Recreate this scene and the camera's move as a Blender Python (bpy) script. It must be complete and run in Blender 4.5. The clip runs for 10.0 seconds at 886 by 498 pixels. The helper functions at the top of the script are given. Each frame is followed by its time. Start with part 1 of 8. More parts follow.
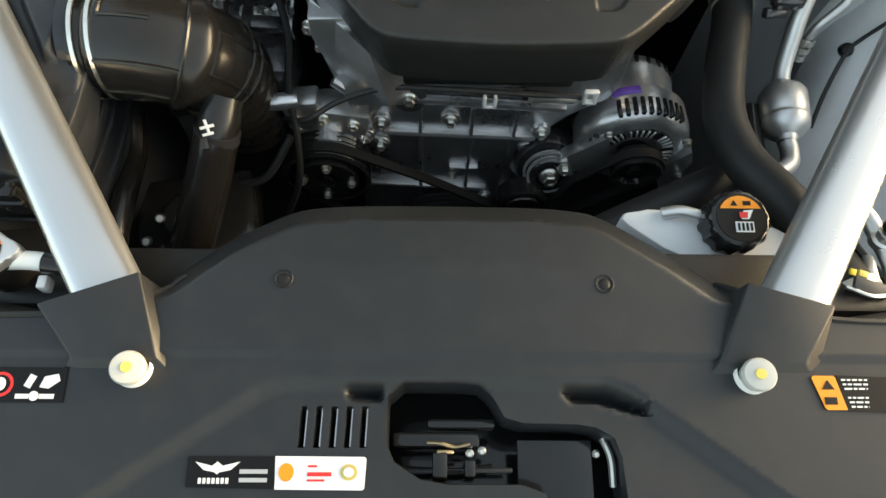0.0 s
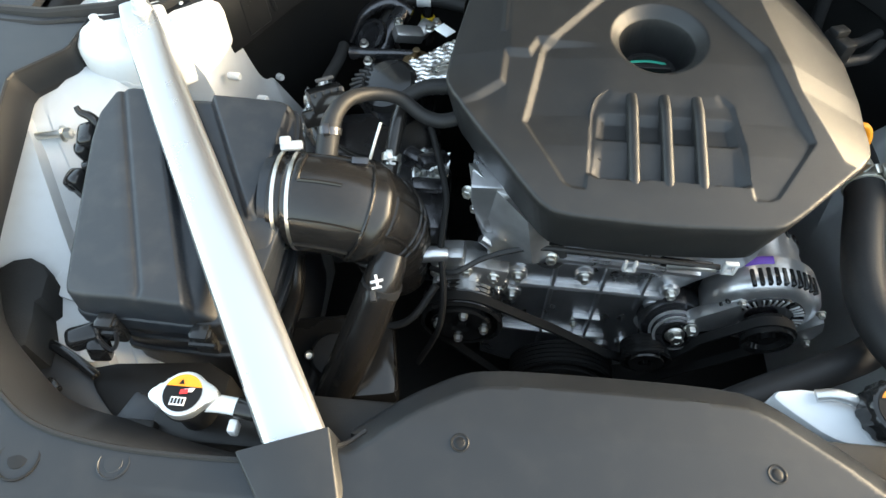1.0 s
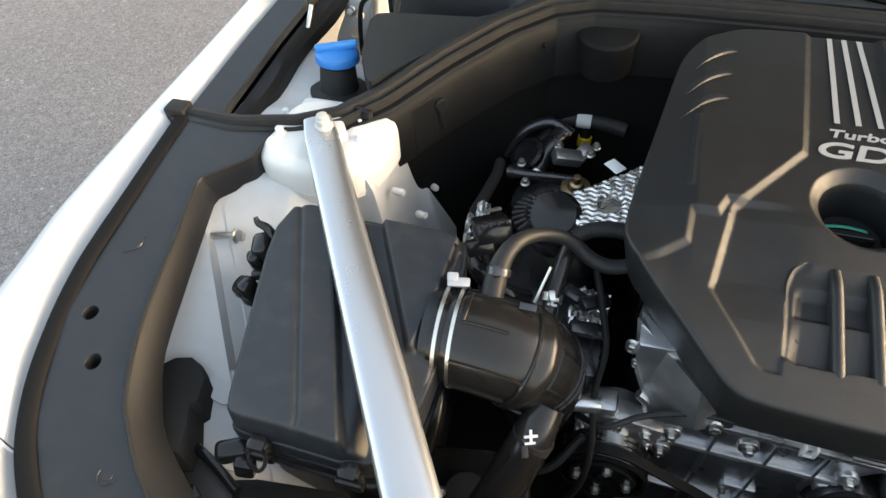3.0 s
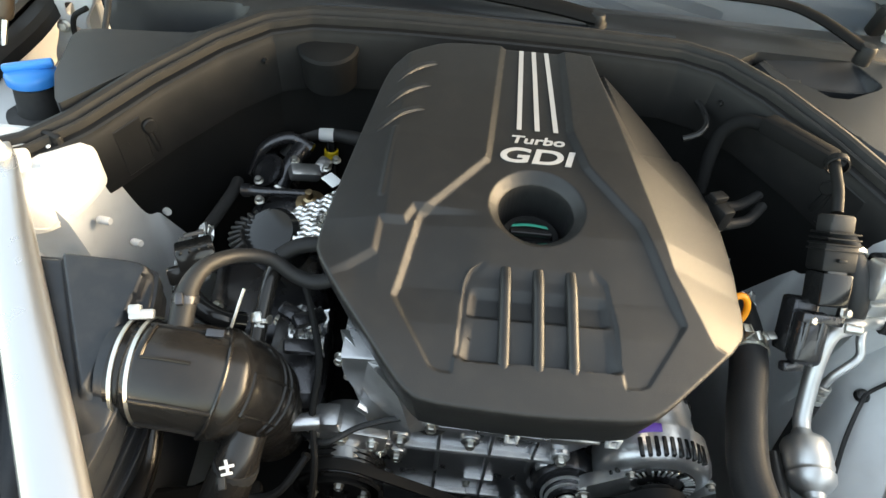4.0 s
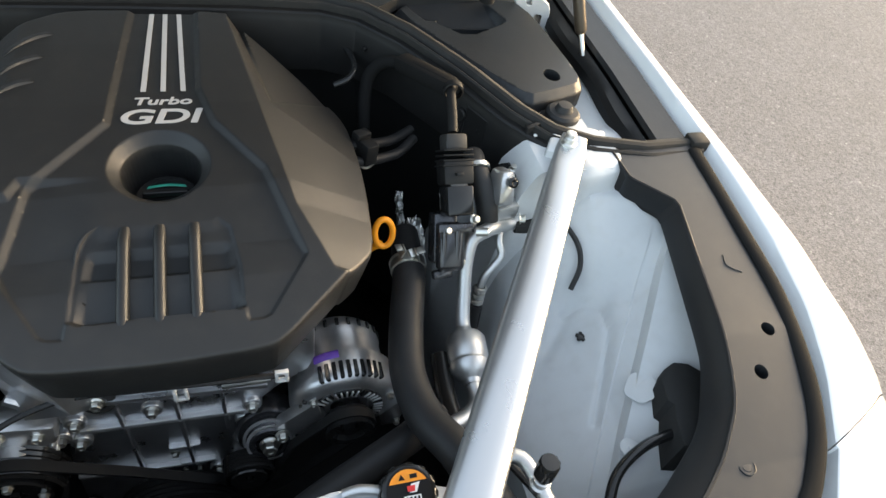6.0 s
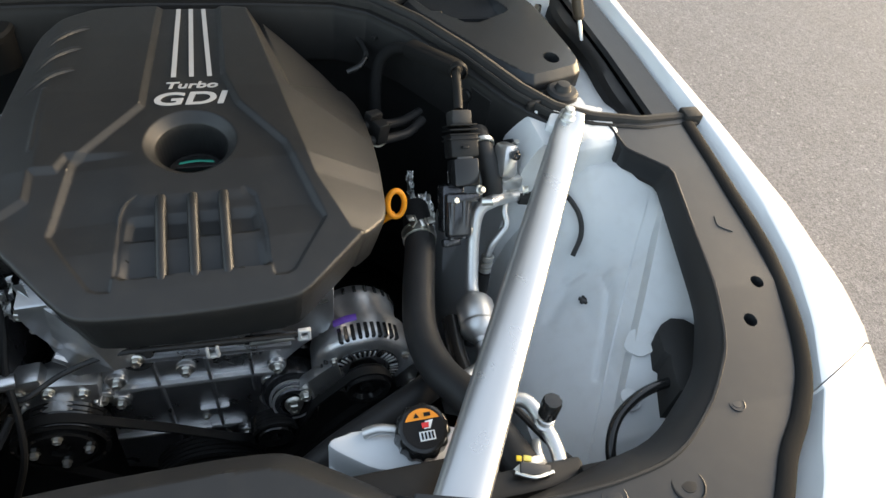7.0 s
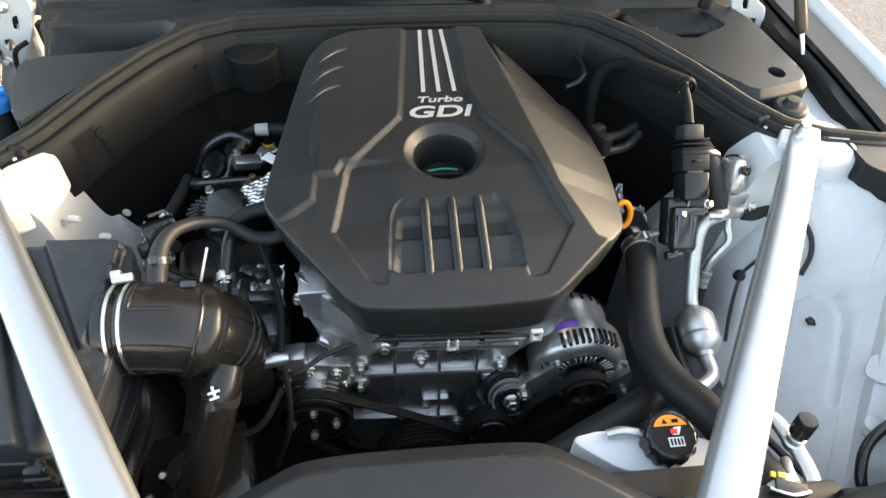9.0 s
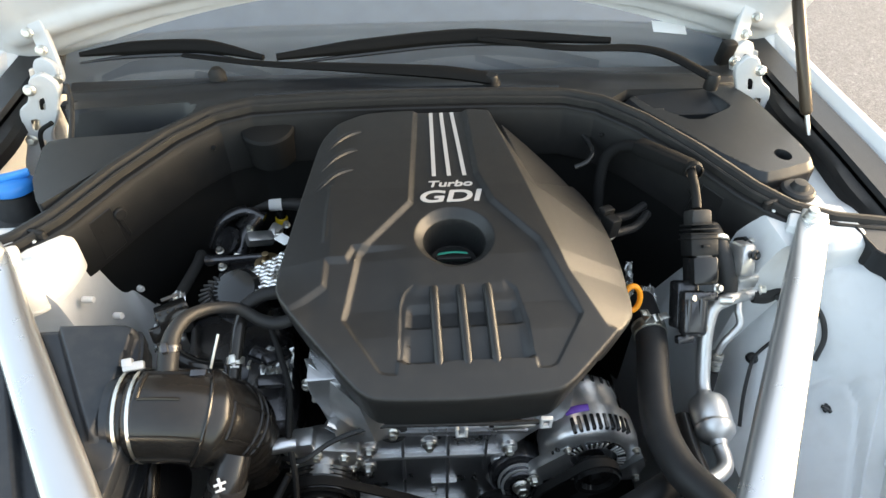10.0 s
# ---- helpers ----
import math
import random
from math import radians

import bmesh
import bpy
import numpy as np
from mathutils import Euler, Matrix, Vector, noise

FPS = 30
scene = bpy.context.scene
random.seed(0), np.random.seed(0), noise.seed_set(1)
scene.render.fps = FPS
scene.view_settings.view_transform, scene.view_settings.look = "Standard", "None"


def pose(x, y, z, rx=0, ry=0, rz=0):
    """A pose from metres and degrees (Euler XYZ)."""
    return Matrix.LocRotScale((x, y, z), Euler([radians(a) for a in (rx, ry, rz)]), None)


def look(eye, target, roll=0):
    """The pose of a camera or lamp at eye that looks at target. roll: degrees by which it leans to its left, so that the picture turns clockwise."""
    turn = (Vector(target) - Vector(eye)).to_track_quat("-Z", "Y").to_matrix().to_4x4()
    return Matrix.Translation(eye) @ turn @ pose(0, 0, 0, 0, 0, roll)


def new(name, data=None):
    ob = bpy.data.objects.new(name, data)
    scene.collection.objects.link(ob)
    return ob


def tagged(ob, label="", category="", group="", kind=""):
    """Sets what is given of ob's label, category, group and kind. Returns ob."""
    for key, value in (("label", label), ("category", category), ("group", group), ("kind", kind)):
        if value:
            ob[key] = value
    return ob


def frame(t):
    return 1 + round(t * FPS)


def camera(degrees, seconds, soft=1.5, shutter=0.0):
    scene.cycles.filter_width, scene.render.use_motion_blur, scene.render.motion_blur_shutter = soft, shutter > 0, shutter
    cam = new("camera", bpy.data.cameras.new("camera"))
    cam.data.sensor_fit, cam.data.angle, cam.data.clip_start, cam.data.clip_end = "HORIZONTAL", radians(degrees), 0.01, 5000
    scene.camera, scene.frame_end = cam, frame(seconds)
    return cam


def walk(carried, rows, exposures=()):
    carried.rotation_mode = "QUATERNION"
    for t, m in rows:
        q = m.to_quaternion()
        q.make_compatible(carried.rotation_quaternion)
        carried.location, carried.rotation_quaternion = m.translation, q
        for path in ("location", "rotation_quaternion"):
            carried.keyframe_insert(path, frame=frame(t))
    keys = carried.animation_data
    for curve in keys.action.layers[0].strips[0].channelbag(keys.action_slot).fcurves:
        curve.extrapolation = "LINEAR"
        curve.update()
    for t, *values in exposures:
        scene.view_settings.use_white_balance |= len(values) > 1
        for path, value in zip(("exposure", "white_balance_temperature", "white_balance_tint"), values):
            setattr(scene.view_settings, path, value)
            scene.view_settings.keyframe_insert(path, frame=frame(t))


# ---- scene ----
cam = camera(69.8, 10.0)
PATH = [
    (0, (-0.023, -0.412, 1.321), (0.023, 0.451, -0.483), 3.4),
    (0.2, (-0.031, -0.41, 1.342), (-0.002, 0.531, -0.423), 2.8),
    (0.5, (-0.06, -0.406, 1.366), (-0.062, 0.623, -0.349), 2.0),
    (1, (-0.135, -0.386, 1.377), (-0.251, 0.756, -0.261), -0.5),
    (1.5, (-0.196, -0.357, 1.396), (-0.478, 0.819, -0.196), -3.9),
    (2, (-0.267, -0.362, 1.411), (-0.702, 0.83, -0.135), -5.8),
    (2.2, (-0.282, -0.36, 1.417), (-0.746, 0.832, -0.121), -5.9),
    (3.3, (-0.182, -0.299, 1.407), (-0.525, 0.985, -0.087), -1.3),
    (3.5, (-0.147, -0.289, 1.411), (-0.4, 1.02, -0.079), 0.5),
    (4, (-0.059, -0.28, 1.412), (-0.04, 1.068, -0.066), 5.8),
    (4.5, (0.014, -0.278, 1.419), (0.266, 1.051, -0.055), 9.3),
    (5, (0.073, -0.288, 1.418), (0.527, 0.993, -0.049), 12.3),
    (5.5, (0.128, -0.314, 1.427), (0.673, 0.932, -0.04), 13.3),
    (5.7, (0.146, -0.33, 1.429), (0.694, 0.917, -0.036), 13.0),
    (6.8, (0.147, -0.418, 1.433), (0.683, 0.85, -0.018), 10.6),
    (7, (0.132, -0.435, 1.437), (0.643, 0.846, -0.01), 9.8),
    (7.5, (0.072, -0.462, 1.444), (0.437, 0.882, 0.009), 6.2),
    (8, (0.021, -0.465, 1.448), (0.245, 0.908, 0.011), 3.1),
    (8.5, (-0.017, -0.45, 1.45), (0.152, 0.927, 0.01), 1.9),
    (9, (-0.026, -0.442, 1.449), (0.126, 0.934, 0.005), 1.4),
    (9.5, (-0.024, -0.437, 1.448), (0.117, 0.942, 0.007), 1.2),
    (10, (-0.022, -0.412, 1.488), (0.103, 1.072, 0.154), 0.7),
]
EXPOSURES = [(0.0, 2.38, 7270, 3), (0.2, 2.61, 7220, 3), (0.5, 3.01, 6930, 3), (1.0, 3.3, 6570, 4), (1.5, 2.82, 6670, 8), (2.0, 2.47, 6720, 10), (3.5, 2.8, 7020, 8), (4.0, 3.08, 7130, 6), (4.5, 3.32, 6940, 8), (5.0, 3.04, 6710, 8), (5.5, 2.65, 6710, 8), (7.0, 2.45, 6610, 8), (7.5, 2.47, 6610, 8), (8.0, 2.97, 6720, 9), (8.5, 3.05, 6660, 9), (10.0, 2.95, 6760, 8)]
walk(cam, [(t, look(eye, target, roll)) for t, eye, target, roll in PATH], EXPOSURES)

# ---- world, sun, exposure ----
SUN_EL, SUN_AZ = 10.0, 78.0      # degrees above the horizon; compass turn, clockwise from +y
world = bpy.data.worlds.new("sky")
scene.world = world
world.use_nodes = True
wn = world.node_tree.nodes
sky = wn.new("ShaderNodeTexSky")
sky.sky_type = "NISHITA"
sky.sun_disc = False
sky.sun_elevation, sky.sun_rotation = radians(SUN_EL), radians(SUN_AZ)
sky.air_density, sky.dust_density, sky.ozone_density = 1.0, 3.5, 0.8
wn["Background"].inputs["Strength"].default_value = 0.15
haze = wn.new("ShaderNodeHueSaturation")      # thin haze takes some of the blue out of the sky
haze.inputs["Saturation"].default_value = 0.80
world.node_tree.links.new(sky.outputs["Color"], haze.inputs["Color"])
veil = wn.new("ShaderNodeMix")      # high thin cloud evens the sky out
veil.data_type = "RGBA"
veil.inputs["Factor"].default_value = 0.12
veil.inputs["B"].default_value = (2.75, 3.00, 3.35, 1)
world.node_tree.links.new(haze.outputs["Color"], veil.inputs["A"])
world.node_tree.links.new(veil.outputs["Result"], wn["Background"].inputs["Color"])

sun = new("sun", bpy.data.lights.new("sun", "SUN"))
sun.data.energy, sun.data.angle, sun.data.color = 0.60, radians(52), (1.0, 0.71, 0.46)
_e, _a = radians(SUN_EL), radians(SUN_AZ)
sun.matrix_world = look((0, 0, 0), (-math.cos(_e) * math.sin(_a), -math.cos(_e) * math.cos(_a), -math.sin(_e)))
sun.location = (6, -2, 6)

# ---- materials ----
MATS = {}


def material(name, color, rough=0.5, metal=0.0, vary=0.15, vary_scale=18.0, grain=0.0, grain_scale=900.0,
             smudge=0.1, spec=0.5, coat=0.0, transmission=0.0, ior=1.45, random_tint=0.0, dust=0.0):
    """A procedural surface: base colour with large stains and fine grain, uneven gloss, fine relief and a little dust."""
    m = bpy.data.materials.new(name)
    m.use_nodes = True
    n, l = m.node_tree.nodes, m.node_tree.links
    b = n["Principled BSDF"]
    tc = n.new("ShaderNodeTexCoord")
    big = n.new("ShaderNodeTexNoise")
    big.inputs["Scale"].default_value, big.inputs["Detail"].default_value = vary_scale, 6
    l.new(tc.outputs["Object"], big.inputs["Vector"])
    fine = n.new("ShaderNodeTexNoise")
    fine.inputs["Scale"].default_value, fine.inputs["Detail"].default_value = grain_scale, 3
    l.new(tc.outputs["Object"], fine.inputs["Vector"])
    mix = n.new("ShaderNodeMix")
    mix.data_type = "RGBA"
    mix.inputs["A"].default_value = [c * (1 - vary) for c in color] + [1]
    mix.inputs["B"].default_value = [min(1, c * (1 + vary)) for c in color] + [1]
    l.new(big.outputs["Fac"], mix.inputs["Factor"])
    out = mix.outputs["Result"]
    if dust:
        spots = n.new("ShaderNodeTexNoise")
        spots.inputs["Scale"].default_value, spots.inputs["Detail"].default_value = 45, 9
        l.new(tc.outputs["Object"], spots.inputs["Vector"])
        ramp = n.new("ShaderNodeMapRange")
        ramp.inputs["From Min"].default_value, ramp.inputs["From Max"].default_value = 0.48, 0.8
        ramp.inputs["To Max"].default_value = dust
        l.new(spots.outputs["Fac"], ramp.inputs["Value"])
        dm = n.new("ShaderNodeMix")
        dm.data_type = "RGBA"
        dm.inputs["B"].default_value = (0.30, 0.27, 0.23, 1)
        l.new(out, dm.inputs["A"])
        l.new(ramp.outputs["Result"], dm.inputs["Factor"])
        out = dm.outputs["Result"]
    if random_tint:
        oi = n.new("ShaderNodeObjectInfo")
        hs = n.new("ShaderNodeHueSaturation")
        mr = n.new("ShaderNodeMapRange")
        mr.inputs["To Min"].default_value, mr.inputs["To Max"].default_value = 1 - random_tint, 1 + random_tint
        l.new(oi.outputs["Random"], mr.inputs["Value"])
        l.new(mr.outputs["Result"], hs.inputs["Value"])
        l.new(out, hs.inputs["Color"])
        out = hs.outputs["Color"]
    l.new(out, b.inputs["Base Color"])
    rr = n.new("ShaderNodeMapRange")
    rr.inputs["To Min"].default_value, rr.inputs["To Max"].default_value = max(0.02, rough - smudge), min(1, rough + smudge)
    l.new(big.outputs["Fac"], rr.inputs["Value"])
    l.new(rr.outputs["Result"], b.inputs["Roughness"])
    if grain:
        bump = n.new("ShaderNodeBump")
        bump.inputs["Strength"].default_value, bump.inputs["Distance"].default_value = grain, 0.0006
        l.new(fine.outputs["Fac"], bump.inputs["Height"])
        l.new(bump.outputs["Normal"], b.inputs["Normal"])
    b.inputs["Metallic"].default_value = metal
    b.inputs["Specular IOR Level"].default_value = spec
    b.inputs["Coat Weight"].default_value = coat
    b.inputs["Coat Roughness"].default_value = 0.08
    b.inputs["Transmission Weight"].default_value = transmission
    b.inputs["IOR"].default_value = ior
    MATS[name] = m
    return m


COVER = material("engine_cover_plastic", (0.0142, 0.0146, 0.0150), 0.38, spec=0.48, vary=0.05, grain=0.5, grain_scale=1400, smudge=0.02, dust=0.02)
PANEL = material("panel_plastic", (0.0138, 0.0152, 0.0172), 0.40, spec=0.50, vary=0.06, grain=0.2, grain_scale=1300, smudge=0.025, dust=0.02)
BOXP = material("airbox_plastic", (0.0175, 0.0200, 0.0240), 0.40, spec=0.50, vary=0.06, grain=0.3, grain_scale=1200, dust=0.05)
GREYP = material("grey_plastic", (0.050, 0.050, 0.051), 0.5, vary=0.08, grain=0.2)
DARKP = material("dark_plastic", (0.0115, 0.0115, 0.0115), 0.42, spec=0.27, vary=0.12, grain=0.3, dust=0.015)
BELT = material("belt_rubber", (0.010, 0.010, 0.010), 0.65, vary=0.15, grain=0.2, spec=0.25)
LIPR = material("lip_rubber", (0.017, 0.017, 0.0175), 0.5, vary=0.1, grain=0.2, spec=0.35)
EDGE = material("edge_rubber", (0.011, 0.011, 0.011), 0.85, vary=0.15, grain=0.3, spec=0.12)
RUBBER = material("rubber", (0.021, 0.021, 0.021), 0.60, vary=0.25, grain=0.25, grain_scale=600, dust=0.06)
HOSE = material("hose_rubber", (0.0150, 0.0138, 0.0128), 0.21, vary=0.2, grain=0.15, grain_scale=500, dust=0.015)
HOSEM = material("matt_hose_rubber", (0.017, 0.017, 0.0175), 0.50, spec=0.36, vary=0.15, grain=0.25, grain_scale=500, dust=0.02)
SEAL = material("seal_rubber", (0.012, 0.0115, 0.0105), 0.72, vary=0.2, grain=0.3, dust=0.03)
LINER = material("bulkhead_lining", (0.008, 0.0083, 0.0083), 0.70, vary=0.35, vary_scale=30, grain=0.4, grain_scale=300, spec=0.2)
FELT = material("insulation_felt", (0.022, 0.022, 0.0215), 0.95, vary=0.3, vary_scale=60, grain=0.9, grain_scale=420)
WHITE = material("white_paint", (0.74, 0.75, 0.75), 0.25, vary=0.02, coat=0.6, smudge=0.05)
APRON = material("apron_paint", (0.60, 0.615, 0.62), 0.36, vary=0.04, vary_scale=9, smudge=0.1, dust=0.12)
FOAM = material("seam_sealer", (0.74, 0.73, 0.70), 0.8, vary=0.06, vary_scale=40, grain=0.8, grain_scale=130)
SILVER = material("silver_tube_paint", (0.54, 0.55, 0.56), 0.28, metal=0.85, vary=0.02, smudge=0.03)
ALU = material("aluminium_tube", (0.68, 0.68, 0.67), 0.46, metal=1.0, vary=0.12, grain=0.2, grain_scale=500)
BRIGHT = material("bright_cast_aluminium", (0.74, 0.74, 0.74), 0.42, metal=0.8, vary=0.15, vary_scale=40, grain=0.6, grain_scale=400)
CAST = material("cast_aluminium", (0.60, 0.60, 0.60), 0.33, metal=0.88, vary=0.38, vary_scale=30, grain=0.6, grain_scale=230, smudge=0.12)
PANELM = material("dark_cast_aluminium", (0.58, 0.585, 0.60), 0.30, metal=0.92, vary=0.30, vary_scale=26, grain=0.35, grain_scale=150, smudge=0.12)
STEEL = material("zinc_steel", (0.70, 0.69, 0.64), 0.36, metal=1.0, vary=0.2, vary_scale=90, random_tint=0.2)
DARKM = material("dark_metal", (0.085, 0.085, 0.09), 0.27, metal=0.8, vary=0.3, grain=0.5, grain_scale=300)
GLOSS = material("gloss_black", (0.015, 0.015, 0.015), 0.11, vary=0.2, smudge=0.08)
FOIL = material("embossed_foil", (0.75, 0.75, 0.74), 0.28, metal=1.0, vary=0.15, vary_scale=80)
TANK = material("milky_plastic", (0.66, 0.68, 0.70), 0.4, vary=0.05, smudge=0.06)
WHITEP = material("white_plastic", (0.72, 0.72, 0.70), 0.4, vary=0.05)
PIP = material("pale_yellow_plastic", (0.70, 0.58, 0.13), 0.45, vary=0.05)
CREAM = material("cream_rubber", (0.49, 0.49, 0.46), 0.35, vary=0.10, vary_scale=60)
ORANGE = material("orange_plastic", (0.85, 0.30, 0.012), 0.4, vary=0.05)
YELLOW = material("yellow_plastic", (0.78, 0.55, 0.02), 0.4, vary=0.05)
BLUE = material("blue_plastic", (0.03, 0.21, 0.60), 0.38, vary=0.06)
GREEN = material("green_print", (0.02, 0.30, 0.20), 0.4, vary=0.05)
PURPLE = material("purple_paint", (0.13, 0.06, 0.36), 0.5, vary=0.1)
PRINTW = material("white_print", (0.74, 0.75, 0.75), 0.45, vary=0.03)
SPRINT = material("silver_print", (0.46, 0.46, 0.46), 0.35, metal=0.3, vary=0.03)
PRINTR = material("red_print", (0.62, 0.03, 0.03), 0.45, vary=0.03)
PRINTO = material("orange_print", (0.80, 0.27, 0.012), 0.45, vary=0.03)
PRINTB = material("black_print", (0.004, 0.004, 0.0045), 0.5, vary=0.03, spec=0.25)
PRINTG = material("gold_print", (0.50, 0.40, 0.12), 0.45, vary=0.05)
BRONZE = material("dark_bronze_paint", (0.075, 0.058, 0.042), 0.34, metal=0.5, vary=0.1)
COPPER = material("bronze_cap", (0.42, 0.32, 0.19), 0.38, metal=1.0, vary=0.15)
GLASS = material("windscreen_glass", (0.9, 0.95, 0.94), 0.02, transmission=1.0, ior=1.75, vary=0.0, smudge=0.0)
# lightened and blued: sky reflection of the windscreen put into the cabin colour
CABIN = material("cabin_sky_tint", (0.12, 0.155, 0.21), 0.8, vary=0.2)


def asphalt_material():
    m = material("asphalt", (0.178, 0.168, 0.165), 0.92, vary=0.16, vary_scale=2.3, grain=0.0)
    n, l = m.node_tree.nodes, m.node_tree.links
    b = n["Principled BSDF"]
    old = b.inputs["Base Color"].links[0].from_socket
    tc = n.new("ShaderNodeTexCoord")
    last = old
    for scale, lo, hi, fac in ((330, 0.52, 1.50, 1.0), (95, 0.74, 1.28, 0.9), (22, 0.86, 1.14, 0.8)):
        v = n.new("ShaderNodeTexVoronoi" if scale > 50 else "ShaderNodeTexNoise")
        v.inputs["Scale"].default_value = scale
        l.new(tc.outputs["Object"], v.inputs["Vector"])
        ramp = n.new("ShaderNodeMapRange")
        ramp.inputs["To Min"].default_value, ramp.inputs["To Max"].default_value = lo, hi
        l.new(v.outputs["Color"], ramp.inputs["Value"])
        mixer = n.new("ShaderNodeMix")
        mixer.data_type, mixer.blend_type = "RGBA", "MULTIPLY"
        mixer.inputs["Factor"].default_value = fac
        l.new(last, mixer.inputs["A"])
        l.new(ramp.outputs["Result"], mixer.inputs["B"])
        last = mixer.outputs["Result"]
    chips = n.new("ShaderNodeTexVoronoi")      # pale stone chips
    chips.inputs["Scale"].default_value = 120
    l.new(tc.outputs["Object"], chips.inputs["Vector"])
    pick = n.new("ShaderNodeMapRange")
    pick.inputs["From Min"].default_value, pick.inputs["From Max"].default_value = 0.90, 0.97
    l.new(chips.outputs["Color"], pick.inputs["Value"])
    pale = n.new("ShaderNodeMix")
    pale.data_type = "RGBA"
    pale.inputs["B"].default_value = (0.35, 0.34, 0.32, 1)
    l.new(last, pale.inputs["A"])
    l.new(pick.outputs["Result"], pale.inputs["Factor"])
    last = pale.outputs["Result"]
    l.new(last, b.inputs["Base Color"])
    v = n.new("ShaderNodeTexVoronoi")
    v.inputs["Scale"].default_value = 160
    l.new(tc.outputs["Object"], v.inputs["Vector"])
    bump = n.new("ShaderNodeBump")
    bump.inputs["Strength"].default_value, bump.inputs["Distance"].default_value = 0.35, 0.003
    l.new(v.outputs["Distance"], bump.inputs["Height"])
    l.new(bump.outputs["Normal"], b.inputs["Normal"])
    return m


ASPHALT = asphalt_material()

# ---- building helpers ----


def thing(name, loc=(0, 0, 0), label="", category="", group="", kind=""):
    ob = new(name)
    ob.location = loc
    ob.empty_display_size = 0.02
    return tagged(ob, label, category, group, kind)


def origin_of(ob):
    v = Vector((0, 0, 0))
    while ob:
        v += ob.location
        ob = ob.parent
    return v


def finish(bm, sharp=38):
    bmesh.ops.remove_doubles(bm, verts=bm.verts, dist=1e-6)
    bmesh.ops.recalc_face_normals(bm, faces=bm.faces)
    for f in bm.faces:
        f.smooth = True
    lim = radians(sharp)
    for e in bm.edges:
        if len(e.link_faces) == 2 and e.calc_face_angle(0) > lim:
            e.smooth = False


def part(name, bm, mat, parent=None, label="", sharp=38, flip=False):
    """Links a bmesh, built in world places, as one mesh under a thing or a part."""
    finish(bm, sharp)
    if flip:
        bmesh.ops.reverse_faces(bm, faces=bm.faces)
    o = origin_of(parent)
    bmesh.ops.translate(bm, verts=bm.verts, vec=-o)
    me = bpy.data.meshes.new(name)
    bm.to_mesh(me)
    bm.free()
    me.materials.append(mat)
    ob = new(name, me)
    ob.parent = parent
    if label:
        ob["label"] = label
    return ob


def solo(name, bm, mat, label, category, group="", kind="", sharp=38, base=None):
    """A thing that is a single mesh, with its origin at its base."""
    vs = [v.co.copy() for v in bm.verts]
    lo = Vector([min(v[i] for v in vs) for i in range(3)])
    hi = Vector([max(v[i] for v in vs) for i in range(3)])
    o = Vector(base) if base else Vector(((lo.x + hi.x) / 2, (lo.y + hi.y) / 2, lo.z))
    finish(bm, sharp)
    bmesh.ops.translate(bm, verts=bm.verts, vec=-o)
    me = bpy.data.meshes.new(name)
    bm.to_mesh(me)
    bm.free()
    me.materials.append(mat)
    ob = new(name, me)
    ob.location = o
    return tagged(ob, label, category, group, kind)


def B():
    return bmesh.new()


def spline(pts, n=8):
    """A smooth line (Catmull-Rom) through the points."""
    p = [Vector(q) for q in pts]
    if len(p) < 3:
        return p
    p = [2 * p[0] - p[1]] + p + [2 * p[-1] - p[-2]]
    out = []
    for i in range(1, len(p) - 2):
        for k in range(n):
            t = k / n
            a, b, c, d = p[i - 1], p[i], p[i + 1], p[i + 2]
            out.append(0.5 * ((2 * b) + (c - a) * t + (2 * a - 5 * b + 4 * c - d) * t * t + (3 * b - a - 3 * c + d) * t ** 3))
    out.append(p[-2])
    return out


def sweep(bm, pts, radius, seg=14, n=8, flat=1.0, up=(0, 0, 1), caps=True, smooth=True):
    """A tube along a line. radius: one value, or one at each given point. flat: height by width of the section."""
    line = spline(pts, n) if smooth else [Vector(q) for q in pts]
    m = len(line)
    if isinstance(radius, (list, tuple)):
        xs = np.linspace(0, 1, len(radius))
        rad = [float(np.interp(i / (m - 1), xs, radius)) for i in range(m)]
    else:
        rad = [radius] * m
    rings = []
    upv = Vector(up)
    side = None
    for i, c in enumerate(line):
        t = (line[min(i + 1, m - 1)] - line[max(i - 1, 0)]).normalized()
        if side is None:
            if abs(t.dot(upv)) > 0.95:
                upv = Vector((1, 0, 0))
            side = t.cross(upv).normalized()
        else:
            side = (side - t * side.dot(t)).normalized()
        nor = side.cross(t).normalized()
        ring = []
        for k in range(seg):
            a = 2 * math.pi * k / seg
            ring.append(bm.verts.new(c + side * math.cos(a) * rad[i] + nor * math.sin(a) * rad[i] * flat))
        rings.append(ring)
    for r0, r1 in zip(rings, rings[1:]):
        for k in range(seg):
            bm.faces.new((r0[k], r0[(k + 1) % seg], r1[(k + 1) % seg], r1[k]))
    if caps:
        bm.faces.new(rings[0][::-1])
        bm.faces.new(rings[-1])
    return bm


